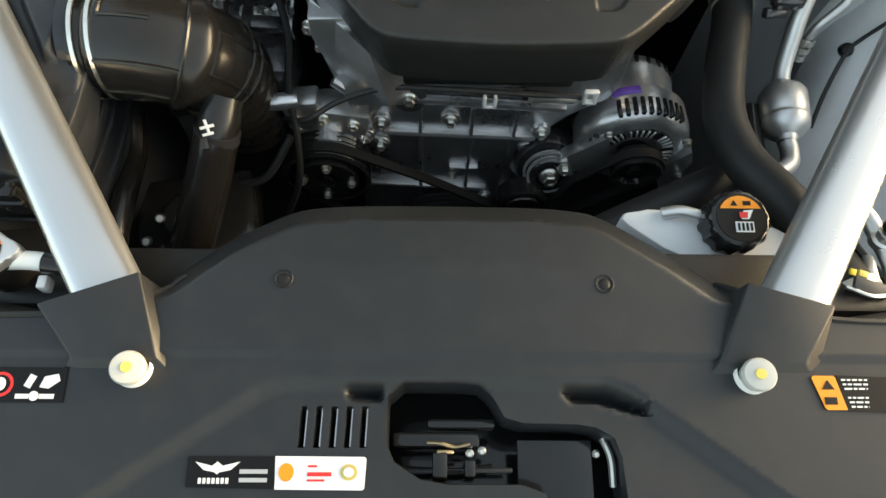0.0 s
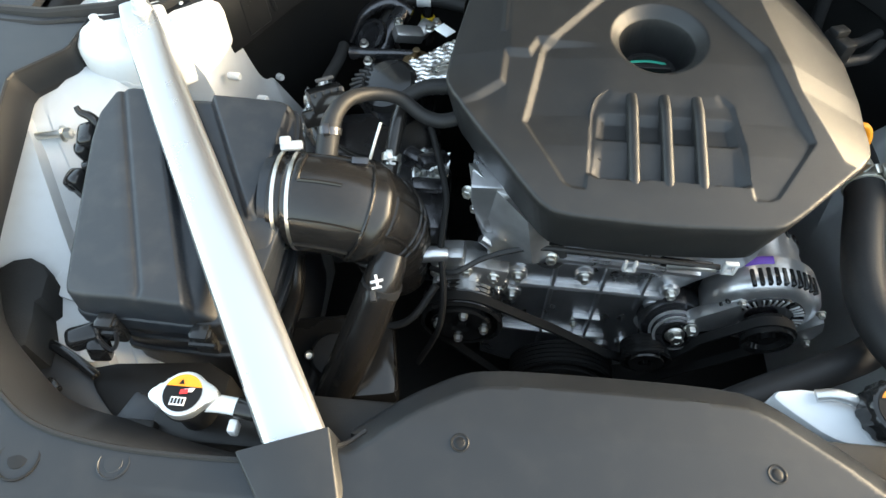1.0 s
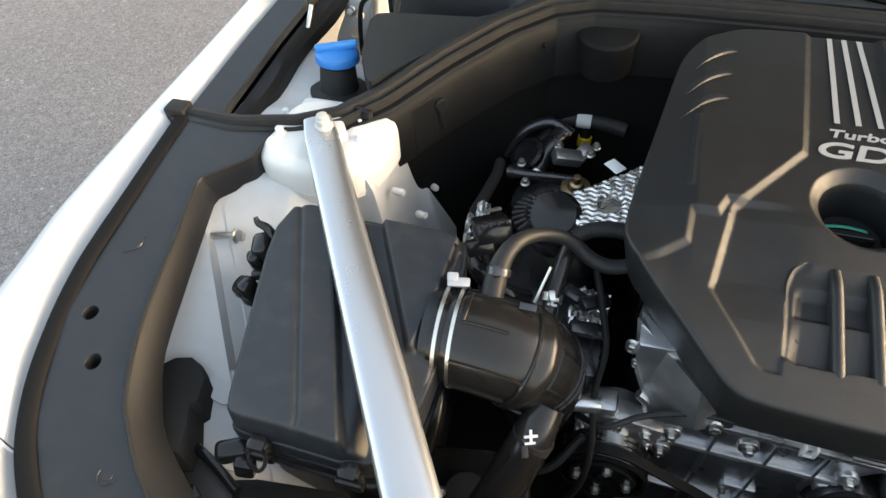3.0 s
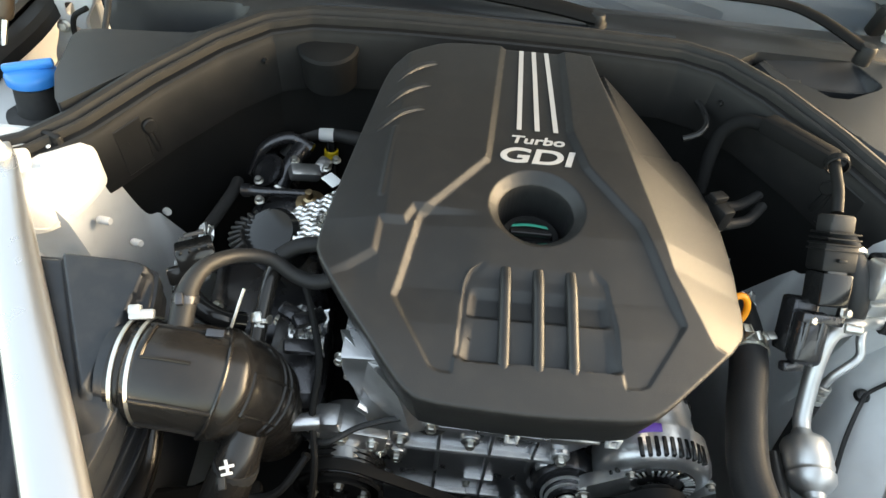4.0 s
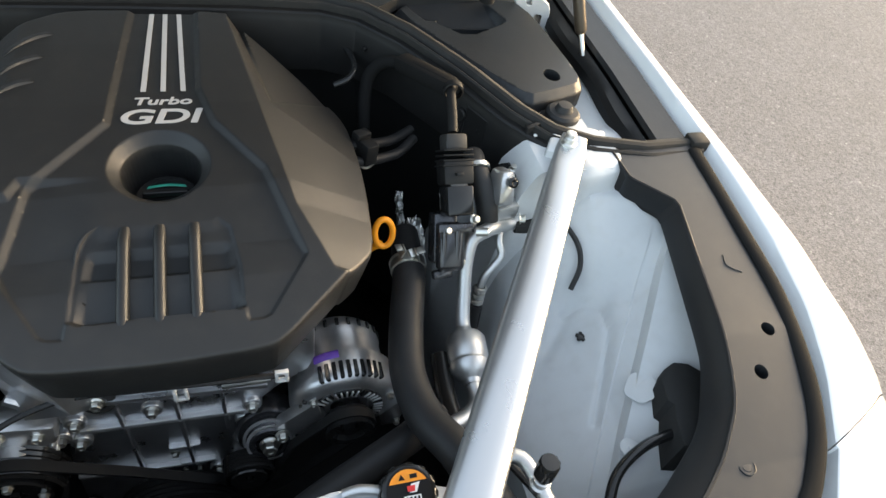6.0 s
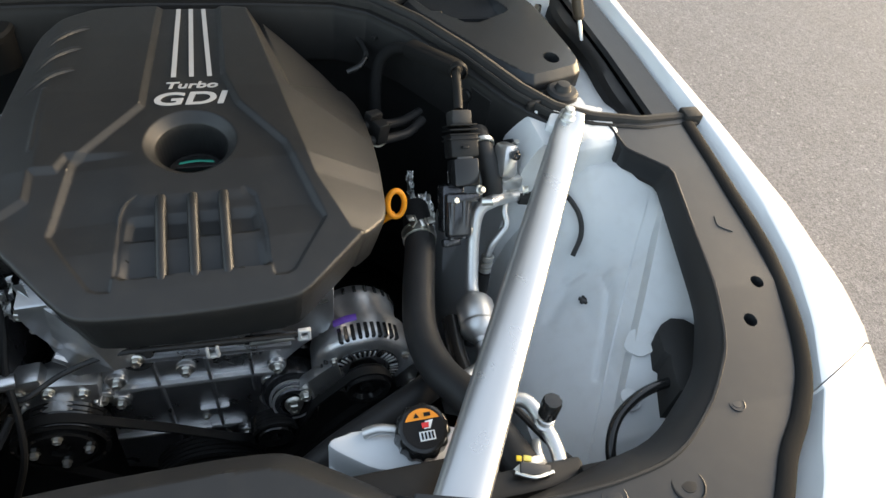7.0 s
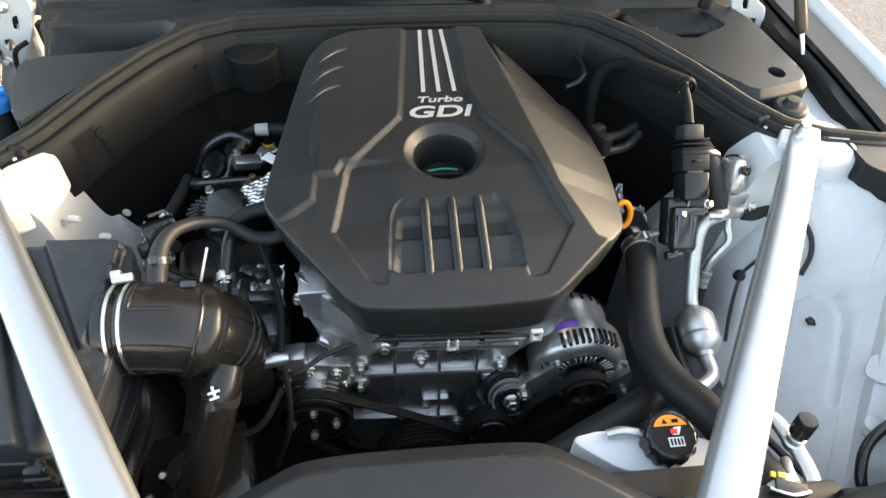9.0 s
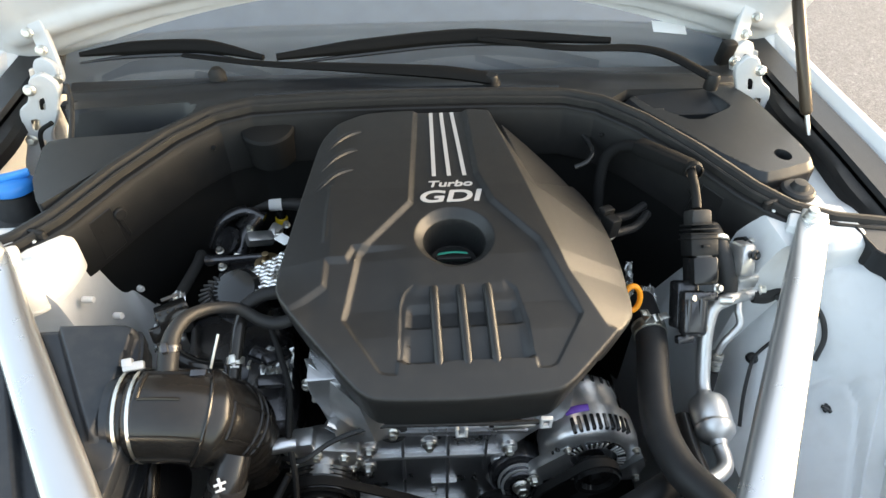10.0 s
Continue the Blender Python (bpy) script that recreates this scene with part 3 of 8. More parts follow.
def tower_cap(side):
    """Brushed sealer and pressed dome on top of the strut tower, with the studs."""
    m = FOAM if side < 0 else APRON
    lab = "cream brushed sealer over the strut tower top" if side < 0 else "white pressed dome of the strut tower top"
    if side < 0:
        out = rounded([(0.487, 0.315), (0.495, 0.245), (0.520, 0.212), (0.575, 0.200), (0.632, 0.206), (0.655, 0.235), (0.640, 0.330), (0.55, 0.345)], 3)
    else:
        out = rounded([(0.560, 0.315), (0.562, 0.235), (0.580, 0.216), (0.640, 0.222), (0.660, 0.242), (0.656, 0.285), (0.640, 0.320)], 3)

    def h(X, Y):
        x = np.abs(X)
        d, _, _ = to_line(out, x, Y)
        n = np.array([noise.noise((float(a) * 38, float(b) * 38, side * 3.0)) for a, b in zip(x.ravel(), Y.ravel())]).reshape(x.shape)
        dip = 0.010 * np.exp(-(((x - 0.567) / 0.022) ** 4))
        return 0.889 + 0.008 * step(0.0, 0.010, d) + 0.0010 * n - 0.4 * dip

    o = out if side > 0 else [(-x, y) for x, y in out]
    bm = plate(o, h, 0.004, skirt=[(0.0020, 0.004), (0.0035, 0.012), (0.0060, 0.038), (0.0100, 0.046)] if side > 0 else [(0.0020, 0.004), (0.0035, 0.012), (0.0030, 0.050)])
    t = thing("strut_tower_cap", (side * 0.57, 0.27, 0.83), lab, "strut tower", group="strut tower tops")
    part("cap", bm, m, t, sharp=55)
    if side > 0:
        # dome is not pierced: a dark disc paints the hole's shade
        bm = lathe(B(), [(0.0055, 0), (0.0055, 0.0006), (0, 0.0006)], (0.615, 0.262, 0.8975), seg=16)
        part("plug_hole", bm, BELT, t)
        return t
    # hand-brushed bead where the sealer ends, and the top studs
    low = [(x, y, 0.846 + 0.003 * math.sin(x * 210) + 0.002 * math.sin(x * 73)) for x, y in o if y < 0.29]
    low.sort(key=lambda q: q[0])
    part("sealer_bead", sweep(B(), low, 0.0042, seg=8, n=2, flat=0.8), m, t)
    for x, y in ((0.520, 0.262), (0.628, 0.250)):
        bm = lathe(B(), [(0.0085, -0.004), (0.0085, 0.002), (0.0055, 0.004), (0.0055, 0.010), (0, 0.010)], (side * x, y, 0.896), seg=12)
        part("stud", bm, m, t)
    return t


tower_cap(-1)
tower_cap(1)

SEAL_LINE = [(0.792, 0.268, 0.897), (0.70, 0.262, 0.899), (0.62, 0.277, 0.902), (0.565, 0.300, 0.908), (0.522, 0.340, 0.917),
             (0.462, 0.425, 0.932), (0.395, 0.505, 0.945), (0.335, 0.560, 0.951), (0.272, 0.585, 0.953), (0.15, 0.592, 0.954), (0.0, 0.594, 0.954)]


def run(bm, line, side, profile, half=True):
    """A moulded strip: (inward, up) profile points carried along a line of the right half, mirrored by side."""
    rows = []
    m = len(line)
    for i, p in enumerate(line):
        t = (line[min(i + 1, m - 1)] - line[max(i - 1, 0)])
        nrm = Vector((t.y, -t.x, 0)).normalized()
        if nrm.dot(Vector((-0.5, -0.4, 0))) < 0:
            nrm = -nrm
        if p.x < 0.05:
            nrm = Vector((0, -1, 0))
        rows.append([(side * (p.x + nrm.x * u), p.y + nrm.y * u, p.z + w) for u, w in profile])
    grid_faces(bm, rows)
    return rows


def seal_path(keys, n=4):
    """The seal's line with tight corners: each straight is sampled, its corners are cut short."""
    pts = [Vector(q) for q in keys]
    out = [pts[0]]
    for a, b, c in zip(pts, pts[1:], pts[2:]):
        for k in (0.84, 0.95):
            out.append(a + (b - a) * k)
        for k in (0.05, 0.16):
            out.append(b + (c - b) * k)
    out.append(pts[-1])
    return out


SEAL_P = seal_path(SEAL_LINE)


def cowl_seal():
    t = thing("bonnet_seal", (0, 0.55, 0.94), "dark rubber bonnet seal along the rear of the bay", "seal")
    for s in (-1, 1):
        bm = B()
        run(bm, SEAL_P, s, [(-0.017, -0.024), (-0.017, -0.008), (-0.014, -0.003), (-0.007, 0.002), (0.0, 0.004), (0.005, 0.002), (0.008, -0.004), (0.0095, -0.0075), (0.012, -0.0075), (0.0135, -0.003),
                            (0.017, -0.001), (0.020, -0.003), (0.0215, -0.010), (0.021, -0.022)])
        part("seal_bulb", bm, SEAL, t, sharp=30)
    for s in (-1, 1):
        bm = B()
        block(bm, (s * 0.790, 0.268, 0.894), (0.030, 0.026, 0.022), (0, 0, 0), bevel=0.003)
        part("seal_end", bm, SEAL, t)


cowl_seal()


def bulkhead(side):
    """The black partition below the seal: a lip, a tall face with raised fields, and a deep wall under it."""
    t = thing("bulkhead_panel", (side * 0.45, 0.42, 0.6), "black moulded partition under the bonnet seal", "bulkhead", group="bulkhead panels")
    line = [p for p in SEAL_P if p.x < 0.575]
    bm = B()
    run(bm, line, side, [(0.016, -0.012), (0.030, -0.0125), (0.0325, -0.015), (0.034, -0.022), (0.036, -0.026), (0.0405, -0.100), (0.040, -0.1045), (0.034, -0.107)])
    part("partition", bm, DARKP, t, sharp=24)
    bm = B()
    run(bm, line, side, [(0.034, -0.106), (0.026, -0.114), (0.020, -0.20), (0.012, -0.36), (0.01, -0.62)])
    part("lower_wall", bm, LINER, t, "black lining below the partition", sharp=24)
    # raised fields on the face, between the ribs
    keys = [Vector(p) for p in ((0.515, 0.352, 0.919), (0.462, 0.425, 0.932), (0.395, 0.505, 0.945), (0.300, 0.575, 0.952))]
    for a, b, lo, hi in ((keys[0], keys[1], 0.08, 0.60),):
        tan = (b - a).normalized()
        nrm = Vector((-tan.y, tan.x, 0)) if Vector((-tan.y, tan.x, 0)).dot(Vector((-1, -0.8, 0))) > 0 else Vector((tan.y, -tan.x, 0))
        bm = B()
        p0, p1 = a + (b - a) * lo, a + (b - a) * hi
        rows = []
        for w, off in ((-0.0265, 0.035), (-0.0295, 0.0388), (-0.096, 0.0430), (-0.100, 0.0400)):
            rows.append([tuple(Vector((q.x * 1.0, q.y, q.z)) + nrm * o + Vector((0, 0, w))) for q, o in ((p0, off - 0.006), (p0 + tan * 0.005, off), (p1 - tan * 0.005, off), (p1, off - 0.006))])
        grid_faces(bm, [[(side * x, y, z) for x, y, z in r] for r in rows])
        part("raised_field", bm, DARKP, t, sharp=24)
    # round stop and screw on the face
    for (x, y, z), r in (((0.451, 0.378, 0.880), 0.0100), ((0.475, 0.352, 0.868), 0.004), ((0.330, 0.515, 0.905), 0.004)):
        bm = lathe(B(), [(r, 0), (r, 0.006), (r * 0.8, 0.008), (0, 0.008)], (side * x, y, z), (-side * 0.8, -0.7, 0.1), 16)
        part("stop", bm, DARKP, t)
    # end box beside the strut tower, with a slot for the peg
    bm = B()
    block(bm, (side * 0.500, 0.345, 0.866), (0.034, 0.012, 0.066), (0, 0, 50 * side), bevel=0.003)
    part("end_box", bm, DARKP, t)
    bm = B()
    block(bm, (side * 0.538, 0.309, 0.878), (0.040, 0.010, 0.066), (0, 0, 24 * side), bevel=0.004)
    part("peg_seat", bm, DARKP, t)
    # upright boss below the stop
    bm = B()
    block(bm, (side * 0.4535, 0.381, 0.858), (0.019, 0.008, 0.044), (8, 0, 48 * side), bevel=0.0035)
    part("boss", bm, DARKP, t)
    if side < 0:
        # capped drum at the rear corner, with a web beside it
        bm = lathe(B(), [(0.040, -0.060), (0.042, -0.012), (0.0445, -0.010), (0.0445, -0.002), (0.041, 0.002), (0.030, 0.004), (0, 0.004)], (-0.243, 0.548, 0.918), (0, -0.10, 1), 36)
        part("corner_drum", bm, LINER, t)
        bm = B()
        block(bm, (-0.183, 0.560, 0.885), (0.050, 0.012, 0.050), (0, -38, 0), bevel=0.004)
        part("web", bm, DARKP, t)
    # peg that clips the partition to the tower
    bm = B()
    lathe(bm, [(0.014, 0), (0.014, 0.006), (0.009, 0.008), (0.007, 0.016), (0.0, 0.016)], (side * 0.535, 0.297, 0.874))
    peg = part("peg", bm, RUBBER, t)
    bm = B()
    lathe(bm, [(0.0045, 0.014), (0.0045, 0.020), (0.0025, 0.026), (0, 0.027)], (side * 0.535, 0.296, 0.874), seg=12)
    part("peg_tip", bm, WHITEP, peg, "white plastic tip")


bulkhead(-1)
bulkhead(1)


def cowl():
    t = thing("cowl", (0, 0.66, 0.88), "black plastic cowl below the windscreen, with a drain trough", "cowl")
    trough = [(-0.66, 0.612), (-0.395, 0.608), (-0.375, 0.600), (-0.378, 0.585), (-0.405, 0.553), (-0.43, 0.535), (-0.60, 0.530), (-0.66, 0.54)]

    def h(X, Y):
        z = 0.938 - 0.10 * np.clip(Y - 0.62, 0, 1) + 0.006 * np.exp(-((Y - 0.685) / 0.016) ** 2)
        z = z - 0.05 * np.clip(np.abs(X) - 0.30, 0, 0.5)
        z = z - 0.050 * soft(trough, X, Y, 0.012) * np.interp(X, [-0.6, -0.37], [1.0, 0.75])
        ln, _, _ = to_line([(-0.66, 0.6165), (-0.39, 0.6125)], X, Y, closed=False)
        return z + 0.0025 * np.exp(-(ln / 0.004) ** 2)

    rear = [(0.66, 0.765), (0.64, 0.757), (0.52, 0.744), (0.38, 0.730), (0.2, 0.722), (0.0, 0.720), (-0.2, 0.722), (-0.38, 0.730), (-0.52, 0.744), (-0.64, 0.757)]
    out = [(-0.592, 0.60), (-0.583, 0.54), (-0.592, 0.50), (-0.572, 0.41), (-0.545, 0.355), (-0.535, 0.345), (-0.48, 0.42), (-0.41, 0.51), (-0.345, 0.572), (-0.275, 0.600), (0.275, 0.600), (0.345, 0.572),
           (0.40, 0.62), (0.64, 0.64), (0.66, 0.70)] + rear + [(-0.612, 0.66)]
    bm = plate(out, h, 0.006, skirt=[(0.001, 0.02)], creases=[(trough, 0, True)])
    part("grille_panel", bm, PANEL, t)
    # moulded rib along the front of the cowl, behind the seal
    for y0, z0, r in ((0.634, 0.940, 0.0045), (0.6195, 0.942, 0.0035)):
        bm = B()
        sweep(bm, [(-0.272, y0 - 0.006, z0), (0, y0, z0), (0.272, y0 - 0.006, z0)], r, seg=8, flat=0.6)
        part("rib", bm, PANEL, t)
    for x, y in ((-0.351, 0.706), (0.152, 0.640)):
        bm = B()
        lathe(bm, [(0.016, -0.01), (0.016, 0.010), (0.012, 0.016), (0.008, 0.020), (0.0, 0.021)], (x, y, 0.934))
        part("spindle_cap", bm, SEAL, t)
    # filler pieces that close the cowl towards the pillars
    bm = B()
    block(bm, (0.632, 0.738, 0.944), (0.030, 0.022, 0.050), (10, 0, 14), bevel=0.006)
    part("end_piece", bm, DARKP, t)


cowl()


def corner_cover():
    """The separate plastic cover beside the cowl, with a deep pocket and a round hole."""
    t = thing("cowl_side_cover", (0.54, 0.5, 0.88), "matt black plastic cowl cover with a pocket and round hole", "cover")
    out = rounded([(0.385, 0.600), (0.430, 0.640), (0.615, 0.648), (0.640, 0.585), (0.656, 0.420), (0.646, 0.392), (0.590, 0.374), (0.548, 0.364), (0.515, 0.400)], 1)
    pocket = rounded([(0.440, 0.575), (0.552, 0.576), (0.584, 0.570), (0.497, 0.522)], 1)
    hole = disc(0.603, 0.418, 0.0135, 20, 0.016)

    def h(X, Y):
        d, _, _ = to_line(out, X, Y)
        z = 0.906 + 0.03 * (Y - 0.40) + 0.010 * np.clip(d / 0.007, 0, 1)
        lit = soft([(0.408, 0.630), (0.552, 0.632), (0.575, 0.573), (0.440, 0.573)], X, Y, 0.006)
        return z - lit * np.interp(Y, [0.57, 0.63], [0.022, 0.0])

    bm = plate(out, h, 0.0028, skirt=[(0.0015, 0.002), (0.003, 0.006), (0.003, 0.030)], holes=[pocket, hole], creases=[(out, 0.007, True)], hole_skirt=[(-0.001, 0.004), (-0.001, 0.020), (0.004, 0.055)])
    part("cover_shell", bm, PANEL, t)
    bm = B()
    block(bm, (0.50, 0.565, 0.862), (0.15, 0.12, 0.004))
    part("pocket_floor", bm, GLOSS, t)
    # rubber grommet stack below its tip
    g = thing("rubber_grommet", (0.600, 0.335, 0.86), "stacked black rubber grommet beside the strut tower", "grommet")
    bm = B()
    lathe(bm, [(0.036, 0.0), (0.036, 0.016), (0.033, 0.020), (0.026, 0.021), (0.026, 0.032), (0.022, 0.036), (0.014, 0.037), (0.010, 0.046), (0, 0.047)], (0.598, 0.345, 0.868))
    part("grommet", bm, RUBBER, g)


corner_cover()


def windscreen():
    t = thing("windscreen", (0, 1.1, 0.95), "dark tinted windscreen reflecting the sky", "windscreen")
    rows = []
    for k in range(17):
        u = k / 16
        row = []
        for x in np.linspace(-0.80, 0.80, 33):
            y = 0.700 + 0.11 * (abs(x) / 0.80) ** 2.6 * (1 - 0.45 * u) + 1.10 * u
            row.append((x * (1 - 0.16 * u), y, 0.905 + 0.60 * u - 0.10 * u * u - 0.006 * (abs(x) / 0.8) ** 2))
        rows.append(row)
    bm = B()
    grid_faces(bm, rows)
    pane = part("pane", bm, GLASS, t)
    pane.visible_shadow = False
    # bluish sheet below the pane, coloured as the glass's sky reflection
    bm = B()
    grid_faces(bm, [[(x, y + 0.01, z - 0.03 - 0.20 * i / 16) for x, y, z in r] for i, r in enumerate(rows)])
    part("dashboard", bm, CABIN, t, "dashboard under the glass, tinted like reflected sky")
    for s in (-1, 1):
        bm = B()
        sweep(bm, [(s * 0.785, 0.80, 0.900), (s * 0.765, 1.10, 1.04), (s * 0.72, 1.50, 1.22), (s * 0.67, 1.90, 1.37)], 0.045, seg=12, flat=0.6)
        part("pillar", bm, WHITE, t, "white windscreen pillar")
    bm = B()
    block(bm, (0.547, 0.8335, 0.9565), (0.074, 0.028, 0.0012), (28, 7, 2), bevel=0.0004)
    solo("paper", bm, PRINTW, "small white paper slip on the windscreen", "paper")
    # roof closing the cabin behind the glass
    bm = B()
    block(bm, (0, 2.5, 1.39), (1.30, 1.4, 0.03), bevel=0.012)
    solo("car_roof", bm, WHITE, "white car roof behind the windscreen", "roof")


windscreen()


def wiper(arm, width, blade, thick, label):
    t = thing("wiper", arm[0], label, "wiper", group="windscreen wipers")
    bm = B()
    sweep(bm, arm, width, seg=8, flat=0.45)
    part("arm", bm, EDGE, t)
    bm = B()
    sweep(bm, blade, thick, seg=10, flat=0.9)
    part("blade", bm, EDGE, t)
    bm = B()
    sweep(bm, [(x, y - 0.010, z - 0.012) for x, y, z in blade], [0.002, 0.004, 0.004, 0.002], seg=6)
    part("lip", bm, GLOSS, t)
    bm = lathe(B(), [(0.013, -0.02), (0.013, 0.004), (0.010, 0.008), (0, 0.009)], arm[0], seg=18)
    part("spindle", bm, DARKP, t)


wiper([(0.150, 0.638, 0.953), (0.06, 0.662, 0.956), (-0.12, 0.690, 0.957), (-0.262, 0.712, 0.957), (-0.42, 0.757, 0.957)], [0.018, 0.020, 0.014, 0.009, 0.007],
      [(-0.615, 0.775, 0.955), (-0.52, 0.786, 0.960), (-0.38, 0.776, 0.964), (-0.268, 0.738, 0.957)], [0.005, 0.014, 0.015, 0.006], "black windscreen wiper lying at the foot of the glass")
wiper([(0.552, 0.612, 0.955), (0.500, 0.690, 0.962), (0.440, 0.722, 0.965), (0.30, 0.726, 0.968), (0.14, 0.765, 0.972)], [0.013, 0.013, 0.012, 0.010, 0.007],
      [(-0.242, 0.728, 0.962), (-0.085, 0.757, 0.966), (0.136, 0.785, 0.969), (0.400, 0.757, 0.966)], [0.007, 0.015, 0.016, 0.007], "longer black windscreen wiper with a spoiler blade")

HOOD_A = radians(70)


def hood():
    """The raised bonnet: outer skin and pressed inner panel."""
    t = thing("bonnet", (0, 0.80, 0.94), "white bonnet standing open on its gas struts", "bonnet")
    d = Vector((0, -math.cos(HOOD_A), math.sin(HOOD_A)))
    n = Vector((0, math.sin(HOOD_A), math.cos(HOOD_A)))
    base = Vector((0, 0.845, 0.905))

    def pt(s, x, off):
        w = float(np.interp(s, [0.0, 0.02, 0.06, 0.15, 1.0], [0.715, 0.765, 0.800, 0.820, 0.760]))
        f = 0.13 * (1 - min(1, abs(x)) ** 2)
        front = 0.05 * (1 - abs(x) ** 2)
        length = 1.10 * s + f * (1 - s) + front * s
        c = 0.055 * (1 - abs(x) ** 2.2)
        return base + Vector((x * w, 0, 0)) + d * length + n * (c + off)

    for nm, inner in (("outer_skin", 0), ("inner_panel", 1)):
        bm = B()
        rows = []
        for i in range(81):
            s = (i / 80) ** 1.5
            row = []
            for j in range(49):
                x = -1 + 2 * j / 48
                off = 0.0
                if inner:
                    edge = min(s * 1.1, (1 - s) * 1.1, (1 - abs(x)) * 0.72)
                    off = -0.006 - 0.012 * float(step(0.012, 0.018, np.float64(edge))) - 0.022 * float(step(0.035, 0.060, np.float64(edge))) + 0.012 * float(step(0.075, 0.085, np.float64(edge))) + 0.016 * float(step(0.13, 0.15, np.float64(edge)))
                row.append(pt(s, x, off))
            rows.append(row)
        grid_faces(bm, rows)
        part(nm, bm, WHITE if not inner else APRON, t, sharp=60)
    # dark insulation mat clipped inside the pressed frame
    bm = B()
    for off in (-0.030, -0.022):
        grid_faces(bm, [[pt(s, x, off) for x in np.linspace(-0.80, 0.80, 33)] for s in np.linspace(0.17, 0.90, 33)])
    part("insulation_mat", bm, FELT, t, "dark grey felt insulation mat", sharp=60)
    bm = B()
    for s_end in (0.0, 1.0):
        a = [pt(s_end, -1 + 2 * j / 48, 0) for j in range(49)]
        b = [pt(s_end, -1 + 2 * j / 48, -0.006) for j in range(49)]
        grid_faces(bm, [a, b])
    for x_end in (-1, 1):
        grid_faces(bm, [[pt((i / 60) ** 1.5, x_end, off) for i in range(61)] for off in (0, -0.006)])
    part("hem", bm, WHITE, t)


hood()


def stamped(outline, holes, at, turn, thick=0.003):
    """A stamped sheet link: an outline with holes, its rim folded back, stood up at a place."""
    bm = plate(outline, lambda X, Y: np.zeros(X.shape), 0.004, skirt=[(0.002, 0.002), (0.002, 0.010)], holes=holes, hole_skirt=[(-0.001, 0.001), (-0.001, thick)])
    bmesh.ops.transform(bm, matrix=pose(*at, *turn), verts=bm.verts)
    return bm


def hinge(side):
    t = thing("hinge", (side * 0.69, 0.72, 0.78), "white painted stamped hinge that carries the bonnet", "hinge", group="bonnet hinges")
    sx = lambda pts: [(side * x, y) for x, y in pts]
    # outlines are (across, up) from the middle of each link
    body = rounded([(0.035, 0.110), (0.048, 0.060), (0.050, 0.020), (0.072, -0.020), (0.075, -0.075), (0.105, -0.130), (0.060, -0.150), (0.045, -0.090), (0.020, -0.075), (0.012, -0.030), (0.018, 0.030), (-0.005, 0.060), (-0.008, 0.105), (0.015, 0.118)], 2)
    holes = [rounded([(0.024, 0.020), (0.040, 0.018), (0.044, -0.012), (0.026, -0.010)], 1), rounded([(0.036, -0.032), (0.054, -0.036), (0.050, -0.060), (0.032, -0.056)], 1), disc(0.062, -0.100, 0.009, 12), disc(0.020, 0.085, 0.008, 12)]
    plate_ = rounded([(0.600, 0.962), (0.618, 0.985), (0.642, 0.978), (0.660, 0.932), (0.684, 0.917), (0.690, 0.860), (0.724, 0.794), (0.706, 0.770), (0.668, 0.790), (0.652, 0.835), (0.650, 0.870), (0.626, 0.902)], 2)
    cuts = [rounded([(0.630, 0.945), (0.644, 0.938), (0.650, 0.915), (0.636, 0.918)], 1), rounded([(0.656, 0.902), (0.674, 0.900), (0.676, 0.876), (0.660, 0.878)], 1), disc(0.668, 0.852, 0.009, 12), rounded([(0.668, 0.832), (0.686, 0.830), (0.694, 0.808), (0.676, 0.806)], 1)]
    bm = stamped(sx(plate_), [sx(o) for o in cuts], (0, 0.632, 0), (90, 0, 0))
    part("base_link", bm, APRON, t, sharp=30)
    bm = stamped(sx(body), [sx(o) for o in holes], (side * 0.662, 0.718, 0.848), (78, 0, 14 * side))
    part("body_link", bm, APRON, t, sharp=30)
    arm = rounded([(-0.014, 0.0), (0.014, -0.004), (0.026, 0.040), (0.060, 0.120), (0.040, 0.135), (0.006, 0.060)], 2)
    bm = stamped(sx(arm), [sx(disc(0.016, 0.030, 0.006, 10))], (side * 0.655, 0.735, 0.925), (60, 0, 10 * side))
    part("lift_link", bm, APRON, t, sharp=30)
    bm = B()
    sweep(bm, [(side * 0.722, 0.705, 0.780), (side * 0.706, 0.715, 0.85), (side * 0.694, 0.722, 0.90), (side * 0.688, 0.73, 0.950)], [0.010, 0.012, 0.011, 0.008], seg=10, flat=0.3, up=(1, 0, 0))
    part("side_flange", bm, APRON, t)
    bm = B()
    block(bm, (side * 0.672, 0.712, 0.875), (0.022, 0.018, 0.030), (0, 0, 10 * side), bevel=0.004)
    part("stop_block", bm, WHITEP, t, "white plastic stop")
    for x, y, z in ((0.640, 0.712, 0.938), (0.690, 0.770, 1.000), (0.672, 0.758, 0.972), (0.646, 0.626, 0.960), (0.682, 0.626, 0.862)):
        bolt(t, (side * x, y, z), 0.010, (-side * 0.2, -1, 0.3), "pivot")
    bm = B()
    block(bm, (side * 0.725, 0.70, 0.700), (0.07, 0.10, 0.012), bevel=0.004)
    part("base_plate", bm, APRON, t)
    if side < 0:
        bm = sweep(B(), [(-0.625, 0.612, 0.905), (-0.650, 0.610, 0.888), (-0.660, 0.610, 0.850), (-0.664, 0.608, 0.790)], 0.0042, seg=8)
        solo("hinge_cable", bm, BELT, "thin black cable hanging beside the bonnet hinge", "cable", group="cables")
